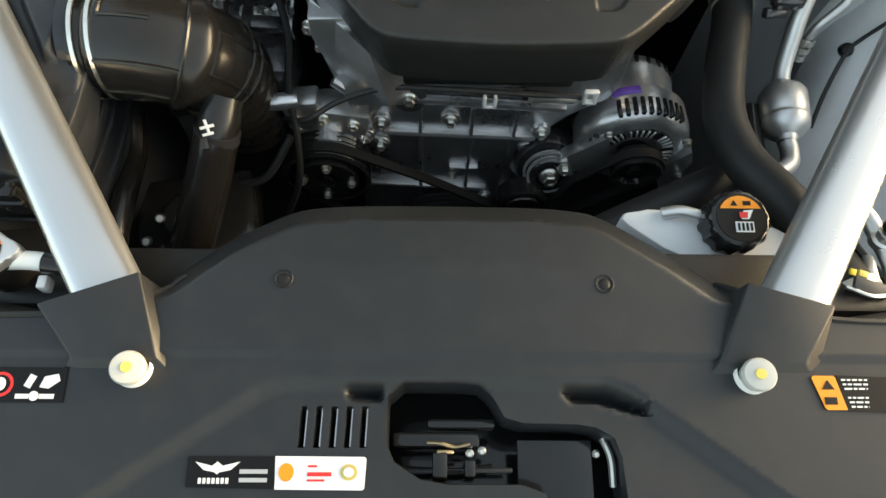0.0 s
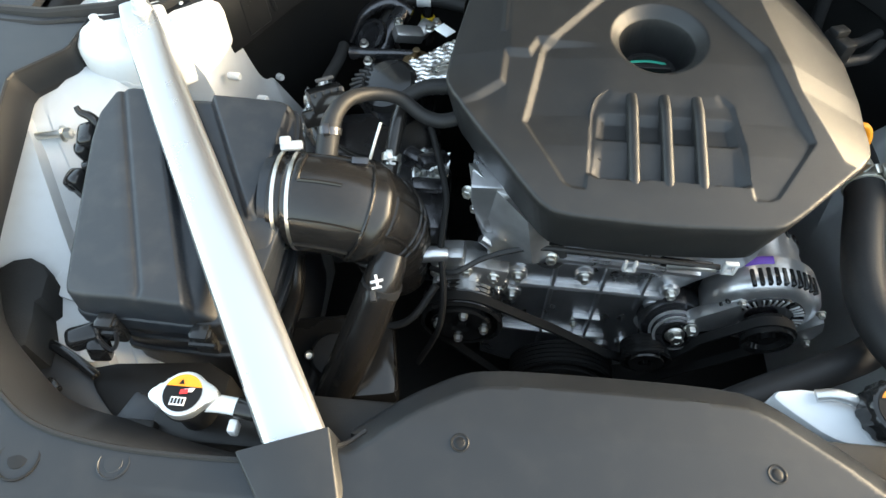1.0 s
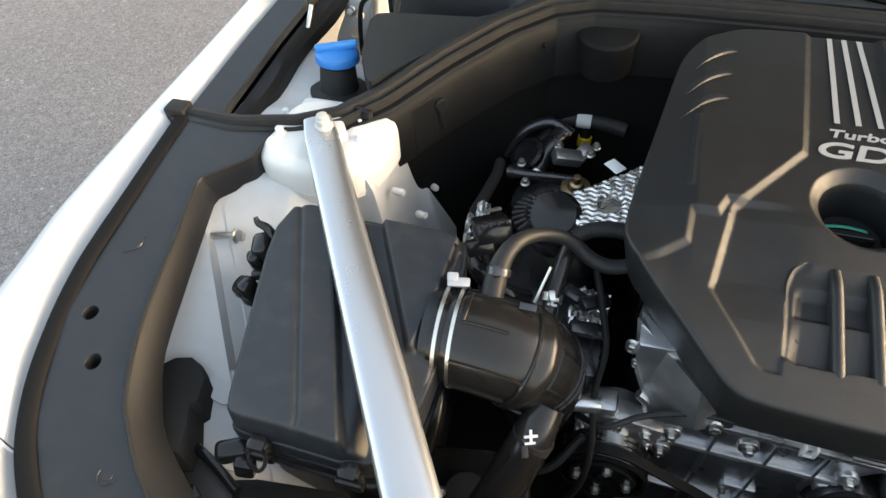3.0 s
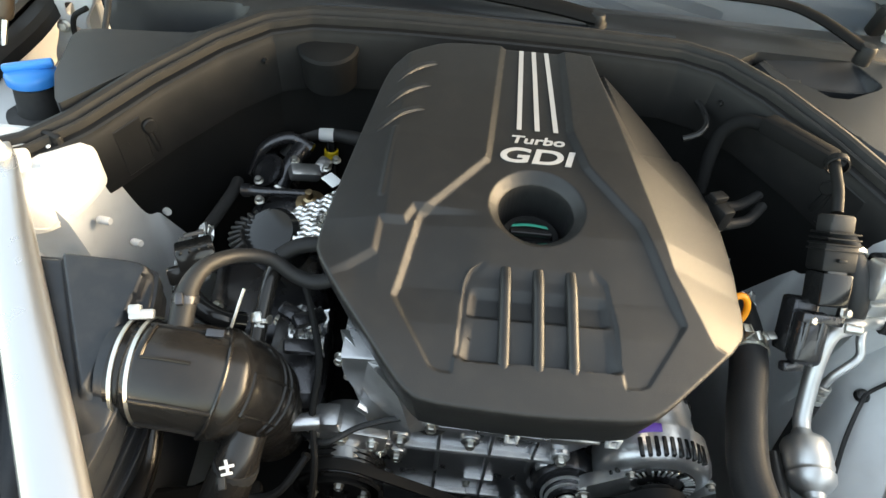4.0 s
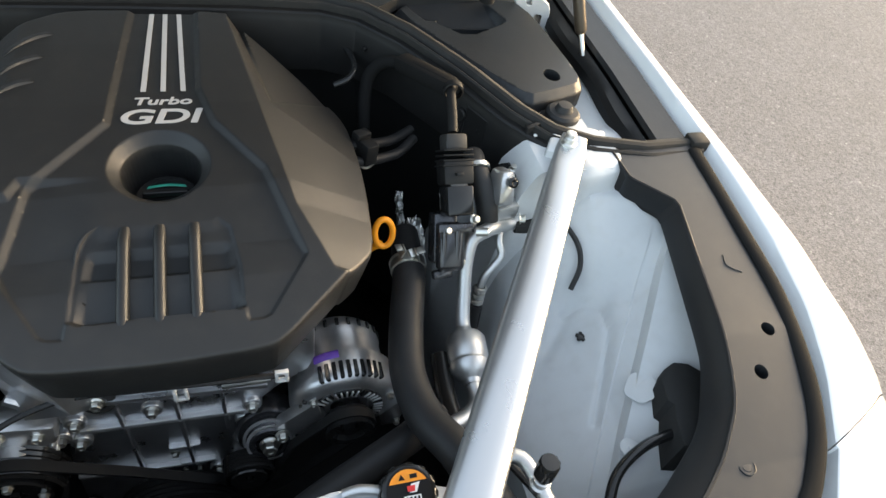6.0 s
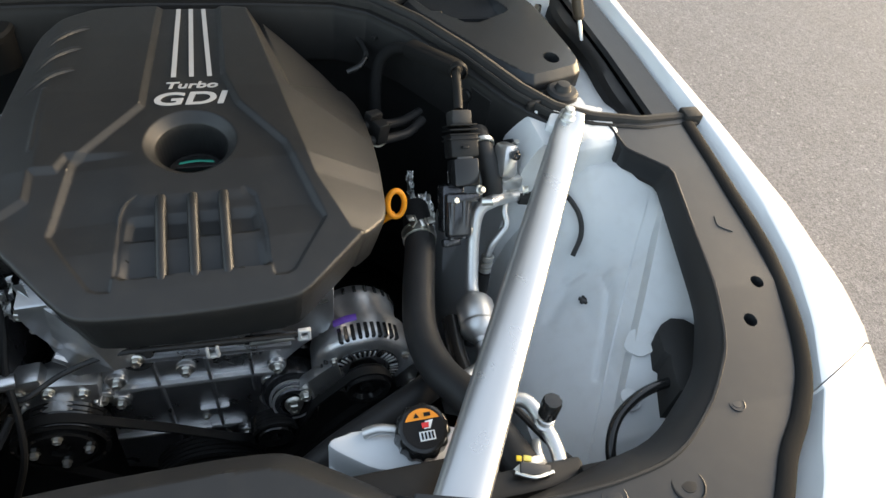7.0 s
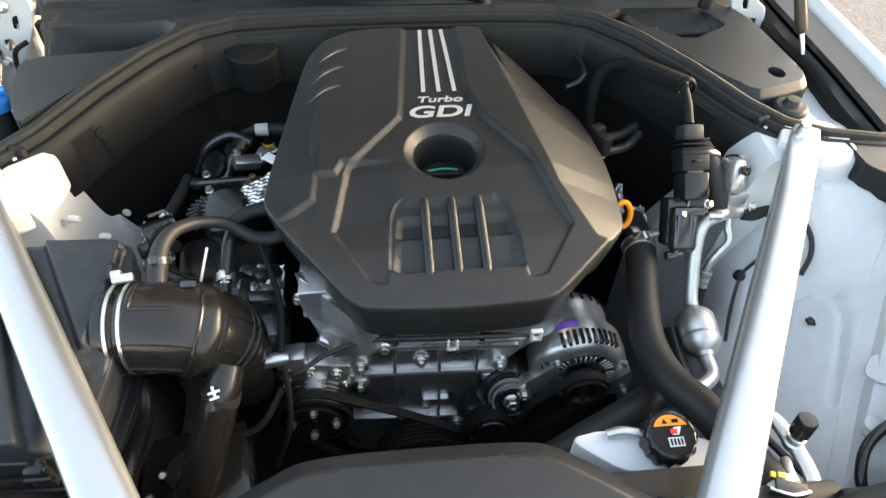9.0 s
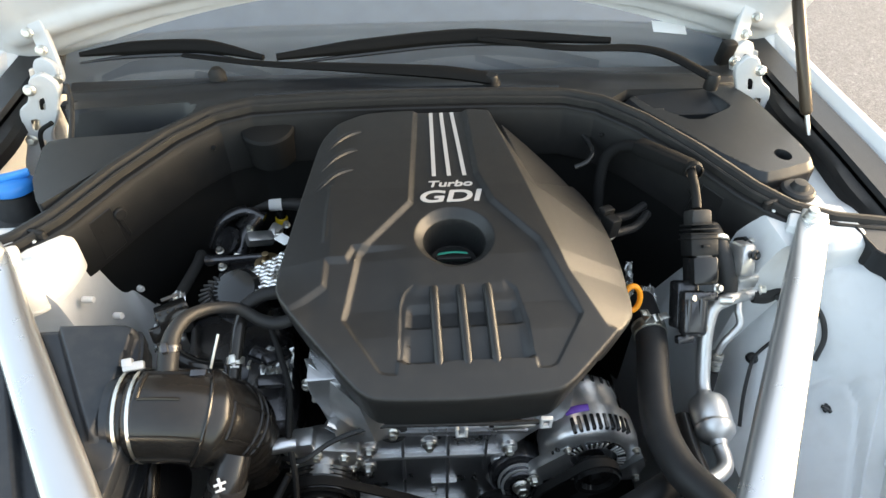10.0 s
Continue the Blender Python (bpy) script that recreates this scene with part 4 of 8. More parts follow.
    # gas strut from the fender rail to the bonnet
    g = thing("gas_strut", (side * 0.738, 0.50, 0.82), "slim gas strut that props the bonnet", "gas strut", group="gas struts")
    a, b, c = Vector((side * 0.7127, 0.477, 0.840)), Vector((side * 0.7035, 0.535, 0.918)), Vector((side * 0.684, 0.657, 1.082))
    bm = B()
    sweep(bm, [a, b], 0.0042, seg=10)
    part("rod", bm, STEEL, g, "bright steel rod")
    bm = B()
    sweep(bm, [b, b + (c - b) * 0.03, b + (c - b) * 0.97, c], [0.006, 0.0105, 0.0105, 0.007], seg=14, smooth=False)
    part("cylinder", bm, BRONZE, g, "dark bronze strut cylinder")
    bm = B()
    lathe(bm, [(0, -0.008), (0.009, -0.006), (0.011, 0), (0.009, 0.006), (0, 0.008)], a, (1, 0, 0), 14)
    part("ball_joint", bm, DARKP, g)


hinge(-1)
hinge(1)


def side_rail(side):
    """Grey plastic strip that runs on behind the seal, between the inner wall and the fender edge."""
    t = thing("side_rail", (side * 0.76, 0.6, 0.86), "grey plastic strip along the rear fender edge", "trim strip", group="side rails")
    bm, wall = B(), B()
    rows, deep = [], []
    for y in np.linspace(0.288, 1.10, 30):
        x, z = opening(y) - 0.004 * 1, float(side_z(y))
        k = 0.004 * math.sin(y * 30)
        rows.append([(side * (x - 0.064), y, z - 0.020), (side * (x - 0.060), y, z - 0.012), (side * (x - 0.012), y, z - 0.010), (side * (x - 0.008), y, z - 0.014), (side * (x - 0.007), y, z - 0.050)])
        deep.append([(side * (x - 0.093 + k), y, z - 0.052), (side * (x - 0.092 + k), y, z - 0.034), (side * (x - 0.084 + k), y, z - 0.026), (side * (x - 0.068), y, z - 0.024), (side * (x - 0.0645), y, z - 0.030)])
    grid_faces(bm, rows)
    part("strip", bm, PANEL, t)
    grid_faces(wall, deep)
    part("edge_seal", wall, DARKP, t, "black rubber edge beside the strip")


side_rail(-1)
side_rail(1)

# ---- radiator cover and what sits on it ----
INNER = [(0.222, -0.205), (0.250, -0.226), (0.30, -0.240), (0.38, -0.243), (0.45, -0.240), (0.515, -0.226), (0.572, -0.188), (0.607, -0.152), (0.633, -0.114), (0.656, -0.041), (0.674, 0.049), (0.696, 0.153), (0.645, 0.203), (0.640, 0.258)]
LIP = [(0.222, -0.200), (0.250, -0.220), (0.30, -0.231), (0.38, -0.222), (0.436, -0.209), (0.508, -0.194), (0.567, -0.156), (0.600, -0.128), (0.618, -0.100), (0.640, -0.050), (0.662, 0.040), (0.690, 0.160), (0.640, 0.216), (0.634, 0.258)]
REAR = [(-0.238, -0.205), (-0.193, -0.168), (-0.140, -0.139), (-0.09, -0.134), (0.075, -0.134), (0.125, -0.139), (0.188, -0.180), (0.222, -0.205)]
OUTER = [(0.785, 0.262), (0.778, 0.20), (0.772, 0.05), (0.758, -0.03), (0.738, -0.105), (0.705, -0.180), (0.660, -0.240), (0.615, -0.295), (0.53, -0.375), (0.40, -0.44), (0.22, -0.49), (0.0, -0.505)]


def lip_line(p):
    """A smooth sweep round the front, then straights with tight corners."""
    front = [(q.x, q.y) for q in spline([(x, y, 0) for x, y in p[:11]], 4)]
    return front[:-1] + rounded(p[10:], 2, closed=False, cut=0.07)


INNER_S = lip_line(INNER)
INNER_LS = [(-x, y) for x, y in INNER_S]
REAR_S = rounded(REAR, 2, closed=False)
OUT_S = rounded(OUTER, 2, closed=False)
PANEL_OUT = REAR_S[:-1] + INNER_S + OUT_S + [(-x, y) for x, y in OUT_S[-2::-1]] + INNER_LS[::-1][:-1]
LATCH = rounded([(-0.054, -0.292), (0.016, -0.292), (0.028, -0.300), (0.040, -0.321), (0.106, -0.322), (0.127, -0.334), (0.132, -0.40), (0.075, -0.40), (0.066, -0.366), (-0.022, -0.366), (-0.054, -0.346)], 1)
SLOTS = []
for k in range(5):
    x = -0.1185 + 0.0117 * k
    SLOTS.append([(x - 0.0030, -0.340), (x + 0.0030, -0.340), (x + 0.0040, -0.309), (x - 0.0020, -0.309)])
RIDGE = [(-0.33, -0.411), (-0.252, -0.358), (-0.155, -0.295), (-0.134, -0.288), (0.116, -0.288), (0.135, -0.294), (0.223, -0.355), (0.31, -0.415), (0.30, -0.5), (-0.32, -0.5)]


def panel_z(X, Y):
    X, Y = np.asarray(X, float), np.asarray(Y, float)
    mid = np.interp(Y, [-0.60, -0.274, -0.272, -0.20, -0.10], [0.782, 0.832, 0.836, 0.843, 0.844])
    z = np.where(np.abs(X) < 0.34, mid, side_z(Y) * step(0.34, 0.44, np.abs(X)) + mid * (1 - step(0.34, 0.44, np.abs(X))))
    z = z + 0.030 * step(0.0, 1.0, np.clip((0.32 - np.abs(X)) / 0.32, 0, 1)) * 0.12
    d, _, _ = to_line(REAR_S, X, Y, closed=False)
    z = z - 0.020 * (1 - np.clip(d / 0.024, 0, 1))
    inr = inside(RIDGE, X, Y)
    d, _, _ = to_line(RIDGE, X, Y)
    z = z - 0.0082 * np.where(inr, np.clip(d / 0.0108, 0, 1), 0)
    sc = soft([(0.085, -0.2965), (0.120, -0.297), (0.150, -0.309), (0.152, -0.314), (0.115, -0.305), (0.092, -0.303)], X, Y, 0.005)
    sc2 = soft([(-0.085, -0.2965), (-0.058, -0.2965), (-0.058, -0.303), (-0.082, -0.302)], X, Y, 0.005)
    z = z - 0.014 * np.maximum(sc, sc2)
    return z


def pz(x, y):
    return float(panel_z(np.array([x]), np.array([y]))[0])


def radiator_cover():
    t = thing("radiator_cover", (0, -0.3, 0.78), "wide matt black plastic cover over the radiator and bay sides", "cover")
    bm = plate(PANEL_OUT, panel_z, 0.0030, skirt=[(0.001, 0.004), (0.0, 0.035)], holes=[LATCH] + SLOTS + [disc(x, y, 0.0088, 18) for x, y in ((-0.717, -0.046), (0.717, -0.048), (-0.684, -0.094), (0.680, -0.096))], hole_skirt=[(-0.0008, 0.0025), (-0.001, 0.035)],
               creases=[(RIDGE, 0, True), (RIDGE, 0.0125, True), (REAR_S, 0.024, False)])
    part("shell", bm, PANEL, t, sharp=50)
    for s in (-1, 1):
        # steep lip that turns down into the bay
        bm = B()
        hi, lo = lip_line(INNER), lip_line(LIP)
        rows = []
        for (x0, y0), (x1, y1) in zip(hi, lo):
            z = pz(s * x0, y0)
            rows.append([(s * x0, y0, z), (s * (x0 + (x1 - x0) * 0.12), y0 + (y1 - y0) * 0.12, z - 0.0015), (s * x1, y1, z - 0.031), (s * x1, y1, z - 0.042)])
        grid_faces(bm, rows)
        part("inner_lip", bm, LIPR, t, "black rubber lip", sharp=45)
        bm = sweep(B(), [(s * x, y, pz(s * x, y) + 0.0004) for x, y in hi], 0.0026, seg=6)
        part("lip_bead", bm, LIPR, t)
        bm = B()
        line = [(s * x, y, float(side_z(y)) + 0.001) for x, y in [(0.775, 0.25), (0.767, 0.12), (0.760, 0.0), (0.740, -0.10), (0.714, -0.168), (0.678, -0.215), (0.638, -0.252), (0.588, -0.31), (0.50, -0.38)]]
        sweep(bm, line, 0.0105, seg=12, flat=0.35)
        part("edge_seal", bm, EDGE, t, "black rubber edge seal")
        # screws and blind plugs along the front
        for x, y, r in ((0.510, -0.258, 0.019), (0.428, -0.254, 0.014), (0.610, -0.188, 0.010)):
            bm = B()
            z = pz(s * x, y)
            lathe(bm, [(r, -0.004), (r, 0.0002), (r * 0.92, 0.0006), (r * 0.86, -0.0003), (r * 0.60, -0.0003), (r * 0.55, 0.0003), (0, 0.0005)], (s * x, y, z), seg=22)
            if r > 0.018:
                bm.free()
                bm = lathe(B(), [(r, -0.004), (r, 0.0004), (r * 0.90, 0.0008), (r * 0.84, -0.0030), (r * 0.50, -0.0030), (r * 0.45, 0.0), (0, 0.0004)], (s * x, y, z), seg=24)
            part("plug", bm, PANEL if r < 0.018 else DARKP, t)
        for x, y in ((0.722, 0.045),):
            bm = B()
            sweep(bm, [(s * (x - 0.006), y + 0.016, pz(s * x, y) + 0.001), (s * (x - 0.009), y, pz(s * x, y)), (s * (x + 0.006), y - 0.012, pz(s * x, y) - 0.001)], 0.0016, seg=6)
            part("tab", bm, PANEL, t)
    # pale ribs inside the air slots
    for k in range(5):
        x = -0.1185 + 0.0117 * k
        bm = sweep(B(), [(x + 0.0021, -0.3385, pz(x, -0.338) - 0.0035), (x + 0.0031, -0.3105, pz(x, -0.311) - 0.0035)], 0.0011, seg=6)
        part("slot_rib", bm, ALU, t, "pale rib in the slot")
    for x, y in ((-0.140, -0.212), (0.121, -0.214)):
        bm = B()
        lathe(bm, [(0.0080, -0.002), (0.0080, 0.0004), (0.0074, 0.0009), (0.0062, 0.0006), (0.0054, -0.0008), (0.0046, 0.0003), (0.0030, 0.0008), (0, 0.0009)], (x, y, pz(x, y)), (0, -0.06, 1))
        part("push_rivet", bm, DARKP, t)
    # faceted blocks that swallow the lower ends of the strut braces
    for top in ([(-0.323, -0.240, 0.857), (-0.250, -0.2125, 0.858), (-0.232, -0.277, 0.8385), (-0.296, -0.277, 0.8375)], [(0.233, -0.2165, 0.858), (0.300, -0.236, 0.857), (0.276, -0.277, 0.8375), (0.208, -0.279, 0.8385)]):
        cx, cy = sum(q[0] for q in top) / 4, sum(q[1] for q in top) / 4
        bm = B()
        hi = [bm.verts.new(q) for q in top]
        lo = []
        for x, y, z in top:
            back = y > -0.25
            lo.append(bm.verts.new((x + math.copysign(0.012, x - cx), y + (-0.001 if back else -0.010), 0.79 if back else 0.826)))
        bm.faces.new(hi)
        for k in range(4):
            bm.faces.new((hi[k], hi[(k + 1) % 4], lo[(k + 1) % 4], lo[k]))
        bmesh.ops.recalc_face_normals(bm, faces=bm.faces)
        bmesh.ops.bevel(bm, geom=[e for e in bm.edges if any(v in hi for v in e.verts)], offset=0.0016, segments=2, affect="EDGES", profile=0.5)
        part("brace_block", bm, PANEL, t, sharp=50)
    return t


radiator_cover()


def label_piece(t, name, outline, mat, lift, label=""):
    return part(name, decal(outline, pz, lift), mat, t, label)


def stickers():
    # oil and maker's sticker: shapes only
    t = thing("sticker", (-0.137, -0.357, pz(-0.137, -0.357)), "black and white sticker with coloured emblems on the radiator cover", "sticker")
    label_piece(t, "dark_field", [(-0.202, -0.368), (-0.1365, -0.3692), (-0.1375, -0.3462), (-0.202, -0.346), (-0.203, -0.347), (-0.203, -0.367)], PRINTB, 0.0006)
    label_piece(t, "white_field", [(-0.136, -0.3695), (-0.0705, -0.370), (-0.069, -0.3685), (-0.068, -0.3480), (-0.0695, -0.3465), (-0.137, -0.346)], PRINTW, 0.0006)
    wing = [(-0.197, -0.350), (-0.184, -0.353), (-0.180, -0.350), (-0.176, -0.353), (-0.163, -0.350), (-0.170, -0.356), (-0.178, -0.3575), (-0.180, -0.359), (-0.182, -0.3575), (-0.190, -0.356)]
    label_piece(t, "emblem", wing, PRINTW, 0.0013)
    for k in range(7):
        x = -0.1935 + 0.0034 * k
        label_piece(t, "print_bar", rect(x, -0.3655, x + 0.0022, -0.3615), PRINTW, 0.0013)
    for y in (-0.3555, -0.3615):
        label_piece(t, "print_bar", rect(-0.163, y - 0.003, -0.142, y), SPRINT, 0.0013)
    label_piece(t, "emblem", [(-0.1280 + 0.0058 * math.cos(a), -0.3575 + 0.0065 * math.sin(a)) for a in np.linspace(-2.0, 5.1, 16)], PRINTO, 0.0013)
    for y, w in ((-0.3525, 0.007), (-0.3575, 0.018), (-0.3625, 0.013)):
        h = 0.0028 if w > 0.015 else 0.0014
        label_piece(t, "print_bar", rect(-0.112, y - h, -0.112 + w, y), PRINTR, 0.0013)
    label_piece(t, "emblem", disc(-0.081, -0.3575, 0.0065, 16, 0.0058), PRINTG, 0.0013)
    label_piece(t, "emblem", disc(-0.081, -0.3575, 0.0040, 16, 0.0034), PRINTW, 0.0020)
    # fan warning
    t = thing("warning_label", (-0.335, -0.295, pz(-0.335, -0.295)), "black warning label with orange, red and white signs", "label", group="warning labels")
    label_piece(t, "dark_field", rect(-0.362, -0.309, -0.300, -0.283), PRINTB, 0.0006)
    label_piece(t, "orange_field", [(-0.374, -0.309), (-0.363, -0.309), (-0.360, -0.283), (-0.371, -0.283)], PRINTO, 0.0008)
    label_piece(t, "sign", [(-0.371, -0.294), (-0.364, -0.294), (-0.3665, -0.288)], PRINTB, 0.0015)
    label_piece(t, "sign", rect(-0.3705, -0.304, -0.3645, -0.299), PRINTB, 0.0015)
    label_piece(t, "sign", disc(-0.3480, -0.296, 0.0092), PRINTR, 0.0013)
    label_piece(t, "sign", disc(-0.3480, -0.296, 0.0068), PRINTB, 0.0019)
    label_piece(t, "sign", disc(-0.3480, -0.296, 0.0040, 16, 0.005), PRINTW, 0.0025)
    label_piece(t, "sign", rect(-0.336, -0.3065, -0.326, -0.3030), PRINTW, 0.0013)
    label_piece(t, "sign", rect(-0.318, -0.3065, -0.307, -0.3030), PRINTW, 0.0013)
    label_piece(t, "sign", disc(-0.322, -0.3045, 0.0036), PRINTW, 0.0017)
    label_piece(t, "sign", [(-0.331, -0.297), (-0.326, -0.299), (-0.322, -0.290), (-0.327, -0.288)], PRINTW, 0.0013)
    label_piece(t, "sign", [(-0.319, -0.298), (-0.312, -0.299), (-0.304, -0.293), (-0.306, -0.288), (-0.316, -0.290)], PRINTW, 0.0013)
    # service warning with text
    t = thing("warning_label", (0.33, -0.298, pz(0.33, -0.298)), "orange and black warning label with small white print", "label", group="warning labels")
    label_piece(t, "dark_field", [(0.302, -0.285), (0.378, -0.288), (0.378, -0.314), (0.300, -0.312)], PRINTB, 0.0006)
    label_piece(t, "orange_field", [(0.281, -0.287), (0.2825, -0.2855), (0.2985, -0.2855), (0.3000, -0.2870), (0.3060, -0.3115), (0.2905, -0.3115), (0.2885, -0.310)], PRINTO, 0.0009)
    label_piece(t, "sign", [(0.288, -0.296), (0.298, -0.296), (0.2930, -0.289)], PRINTB, 0.0015)
    label_piece(t, "sign", rect(0.2890, -0.3075, 0.2985, -0.302), PRINTB, 0.0015)
    rnd = random.Random(4)
    for k in range(7):
        y = -0.2880 - 0.0034 * k
        x = 0.3045 + 0.0008 * k
        while x < 0.372:
            w = rnd.uniform(0.0022, 0.0065)
            if k != 3 or x > 0.325:
                label_piece(t, "print_bar", rect(x, y - (0.0022 if k == 3 else 0.0013), min(x + w, 0.376), y), PRINTW, 0.0013)
            x += w + 0.0014


stickers()


def hood_bumper(x, y):
    t = thing("bonnet_buffer", (x, y, pz(x, y)), "cream rubber bonnet buffer in a white ring", "buffer", group="bonnet buffers")
    z = pz(x, y)
    s = 1 if x > 0 else -1
    bm = B()
    lathe(bm, [(0.0150, -0.003), (0.0150, 0.003), (0.0135, 0.005), (0.0125, 0.003)], (x, y + 0.002, z))
    part("ring", bm, WHITEP, t, "white plastic ring")
    bm = B()
    lathe(bm, [(0.0115, 0), (0.0120, 0.010), (0.0130, 0.013), (0.0130, 0.016), (0.0118, 0.0185), (0.007, 0.0192), (0, 0.0192)], (x, y, z), (-0.12 * s, -0.10, 1))
    b = part("buffer", bm, CREAM, t)
    bm = B()
    lathe(bm, [(0.0042, 0), (0.0040, 0.001), (0, 0.0012)], (x - 0.0025 * s, y - 0.002, z + 0.0192), (-0.12 * s, -0.10, 1), 16)
    part("tip", bm, PIP, b, "yellow pip on top")


hood_bumper(-0.250, -0.285)
hood_bumper(0.234, -0.287)


def latch():
    t = thing("bonnet_latch", (0.02, -0.34, 0.74), "oily black bonnet latch in the cover's opening", "latch")
    bm = B()
    block(bm, (0.035, -0.345, 0.755), (0.21, 0.12, 0.006), bevel=0.002)
    part("base_plate", bm, GLOSS, t)
    bm = B()
    block(bm, (-0.015, -0.330, 0.778), (0.070, 0.012, 0.038), bevel=0.003)
    block(bm, (0.005, -0.318, 0.792), (0.055, 0.008, 0.016), bevel=0.003)
    part("housing", bm, GLOSS, t)
    bm = B()
    sweep(bm, [(-0.022, -0.333, 0.799), (-0.012, -0.334, 0.802), (0.0, -0.336, 0.798), (0.012, -0.334, 0.800)], 0.0016, seg=8)
    part("claw", bm, COPPER, t, "greased brass-coloured claw")
    bm = B()
    block(bm, (-0.008, -0.340, 0.797), (0.014, 0.003, 0.004), (0, 10, 0), bevel=0.001)
    part("catch", bm, COPPER, t)
    bm = B()
    sweep(bm, [(-0.04, -0.352, 0.785), (0.0, -0.354, 0.788), (0.03, -0.350, 0.784)], 0.003, seg=8)
    part("spring", bm, GLOSS, t)
    bm = B()
    block(bm, (-0.012, -0.350, 0.775), (0.012, 0.02, 0.05), bevel=0.002)
    block(bm, (0.012, -0.352, 0.772), (0.009, 0.014, 0.045), bevel=0.002)
    part("bracket", bm, GLOSS, t)
    bm = B()
    block(bm, (0.080, -0.352, 0.790), (0.060, 0.045, 0.004), (8, 0, 0), bevel=0.001)
    part("cross_member", bm, GLOSS, t)
    bm = B()
    block(bm, (0.004, -0.3535, 0.789), (0.084, 0.004, 0.003), (0, 0, 1), bevel=0.001)
    part("ledge", bm, PANEL, t)
    bm = B()
    sweep(bm, [(0.118, -0.330, 0.80), (0.122, -0.345, 0.803), (0.124, -0.365, 0.795)], 0.003, seg=8)
    part("wire_clip", bm, STEEL, t, "bright wire clip")
    for x, y in ((0.104, -0.333), (0.114, -0.340), (0.012, -0.340), (0.022, -0.338)):
        bolt(t, (x, y, 0.79), 0.0035, (0, -0.3, 1))


latch()


def strut_brace(side):
    t = thing("strut_brace", (side * 0.42, 0.02, 0.85), "silver painted flattened strut brace tube", "strut brace", group="strut braces")
    a, b = Vector((side * 0.569, 0.2495, 0.9045)), Vector((side * 0.2815, -0.219, 0.838))
    bm = B()
    tan = (b - a).normalized()
    sid = tan.cross(Vector((0, 0, 1))).normalized()
    nor = sid.cross(tan).normalized()
    if nor.z < 0:
        nor = -nor
    rings = []
    ks = [-0.055, -0.03, 0.0, 0.05, 0.12, 0.2, 0.4, 0.6, 0.8, 0.9, 1.06]
    for k in ks:
        c = a + (b - a) * k
        w = float(np.interp(k, [-0.055, 0.0, 0.12, 0.5, 1.0], [0.0175, 0.0215, 0.0228, 0.0250, 0.0270]))
        h = float(np.interp(k, [-0.055, 0.0, 0.10, 0.2, 1.0], [0.0035, 0.0035, 0.0090, 0.0125, 0.0125]))
        up = float(np.interp(k, [-0.05, 0.05, 0.2], [0.000, 0.001, 0.0]))
        if k < 0:
            c = c + Vector((0, 0, 0.002))
        ring = []
        for q in range(24):
            an = 2 * math.pi * (q + 0.5) / 24
            cx, sy = math.cos(an), math.sin(an)
            m = (abs(cx) ** 3.2 + abs(sy) ** 2.6) ** (-1 / 2.9)
            ring.append(bm.verts.new(c + sid * w * m * cx + nor * (h * m * sy + up)))
        rings.append(ring)
    for r0, r1 in zip(rings, rings[1:]):
        for q in range(24):
            bm.faces.new((r0[q], r0[(q + 1) % 24], r1[(q + 1) % 24], r1[q]))
    bm.faces.new(rings[0][::-1])
    bm.faces.new(rings[-1])
    part("tube", bm, SILVER, t, sharp=60)
    bm = B()
    block(bm, (side * 0.569, 0.262, 0.892), (0.052, 0.046, 0.026), (0, 0, -32 * side), bevel=0.005)
    part("mount", bm, APRON, t, "white painted mounting foot")
    bm = B()
    lathe(bm, [(0.012, 0), (0.012, 0.003), (0.009, 0.005), (0.009, 0.012), (0.0072, 0.0135), (0.0072, 0.018), (0.004, 0.019), (0, 0.0185)], (side * 0.570, 0.263, 0.9085), seg=18)
    part("nut", bm, CREAM if side < 0 else STEEL, t, "pale fixing nut")
    return t


strut_brace(-1)
strut_brace(1)

# ---- engine cover ----
CX = 0.046
COVER_OUT = rounded([(-0.068, 0.528), (-0.118, 0.497), (-0.143, 0.455), (-0.162, 0.33), (-0.187, 0.172), (-0.174, 0.140), (-0.085, 0.026), (-0.062, 0.011), (0.045, 0.006), (0.150, 0.010), (0.172, 0.024),
                     (0.240, 0.085), (0.272, 0.125), (0.280, 0.24), (0.278, 0.385), (0.235, 0.445), (0.185, 0.490), (0.128, 0.530)], 2)
RECESS = [(0.004, 0.545), (0.004, 0.525), (-0.0125, 0.303), (-0.084, 0.212), (-0.1015, 0.112), (-0.0575, 0.041), (-0.050, 0.0365), (-0.0344, 0.0355), (-0.0325, 0.0530), (0.1265, 0.0505), (0.1291, 0.0348), (0.1440, 0.0350), (0.1532, 0.039),
          (0.1965, 0.1035), (0.1630, 0.222), (0.110, 0.302), (0.0945, 0.36), (0.0930, 0.545)]
DISH = [(-0.0325, 0.0530), (-0.0285, 0.128), (-0.0225, 0.147), (-0.0110, 0.158), (0.1060, 0.158), (0.1180, 0.146), (0.1254, 0.0990), (0.1268, 0.0505)]
GRILLE = [(-0.0225, 0.0535), (-0.0145, 0.1300), (0.1110, 0.1295), (0.1195, 0.0510)]
HOLE = (0.048, 0.237)
RIDGE_R = [(0.2420, 0.0), (0.2230, 0.0815), (0.1900, 0.1675), (0.1690, 0.283), (0.1300, 0.520), (0.1290, 0.53)]
SHOULDER_Z = [(-0.060, 0.2200), (-0.087, 0.2190), (-0.0962, 0.1985), (-0.1215, 0.1985), (-0.1235, 0.1595), (-0.1495, 0.1400), (-0.205, 0.108)]
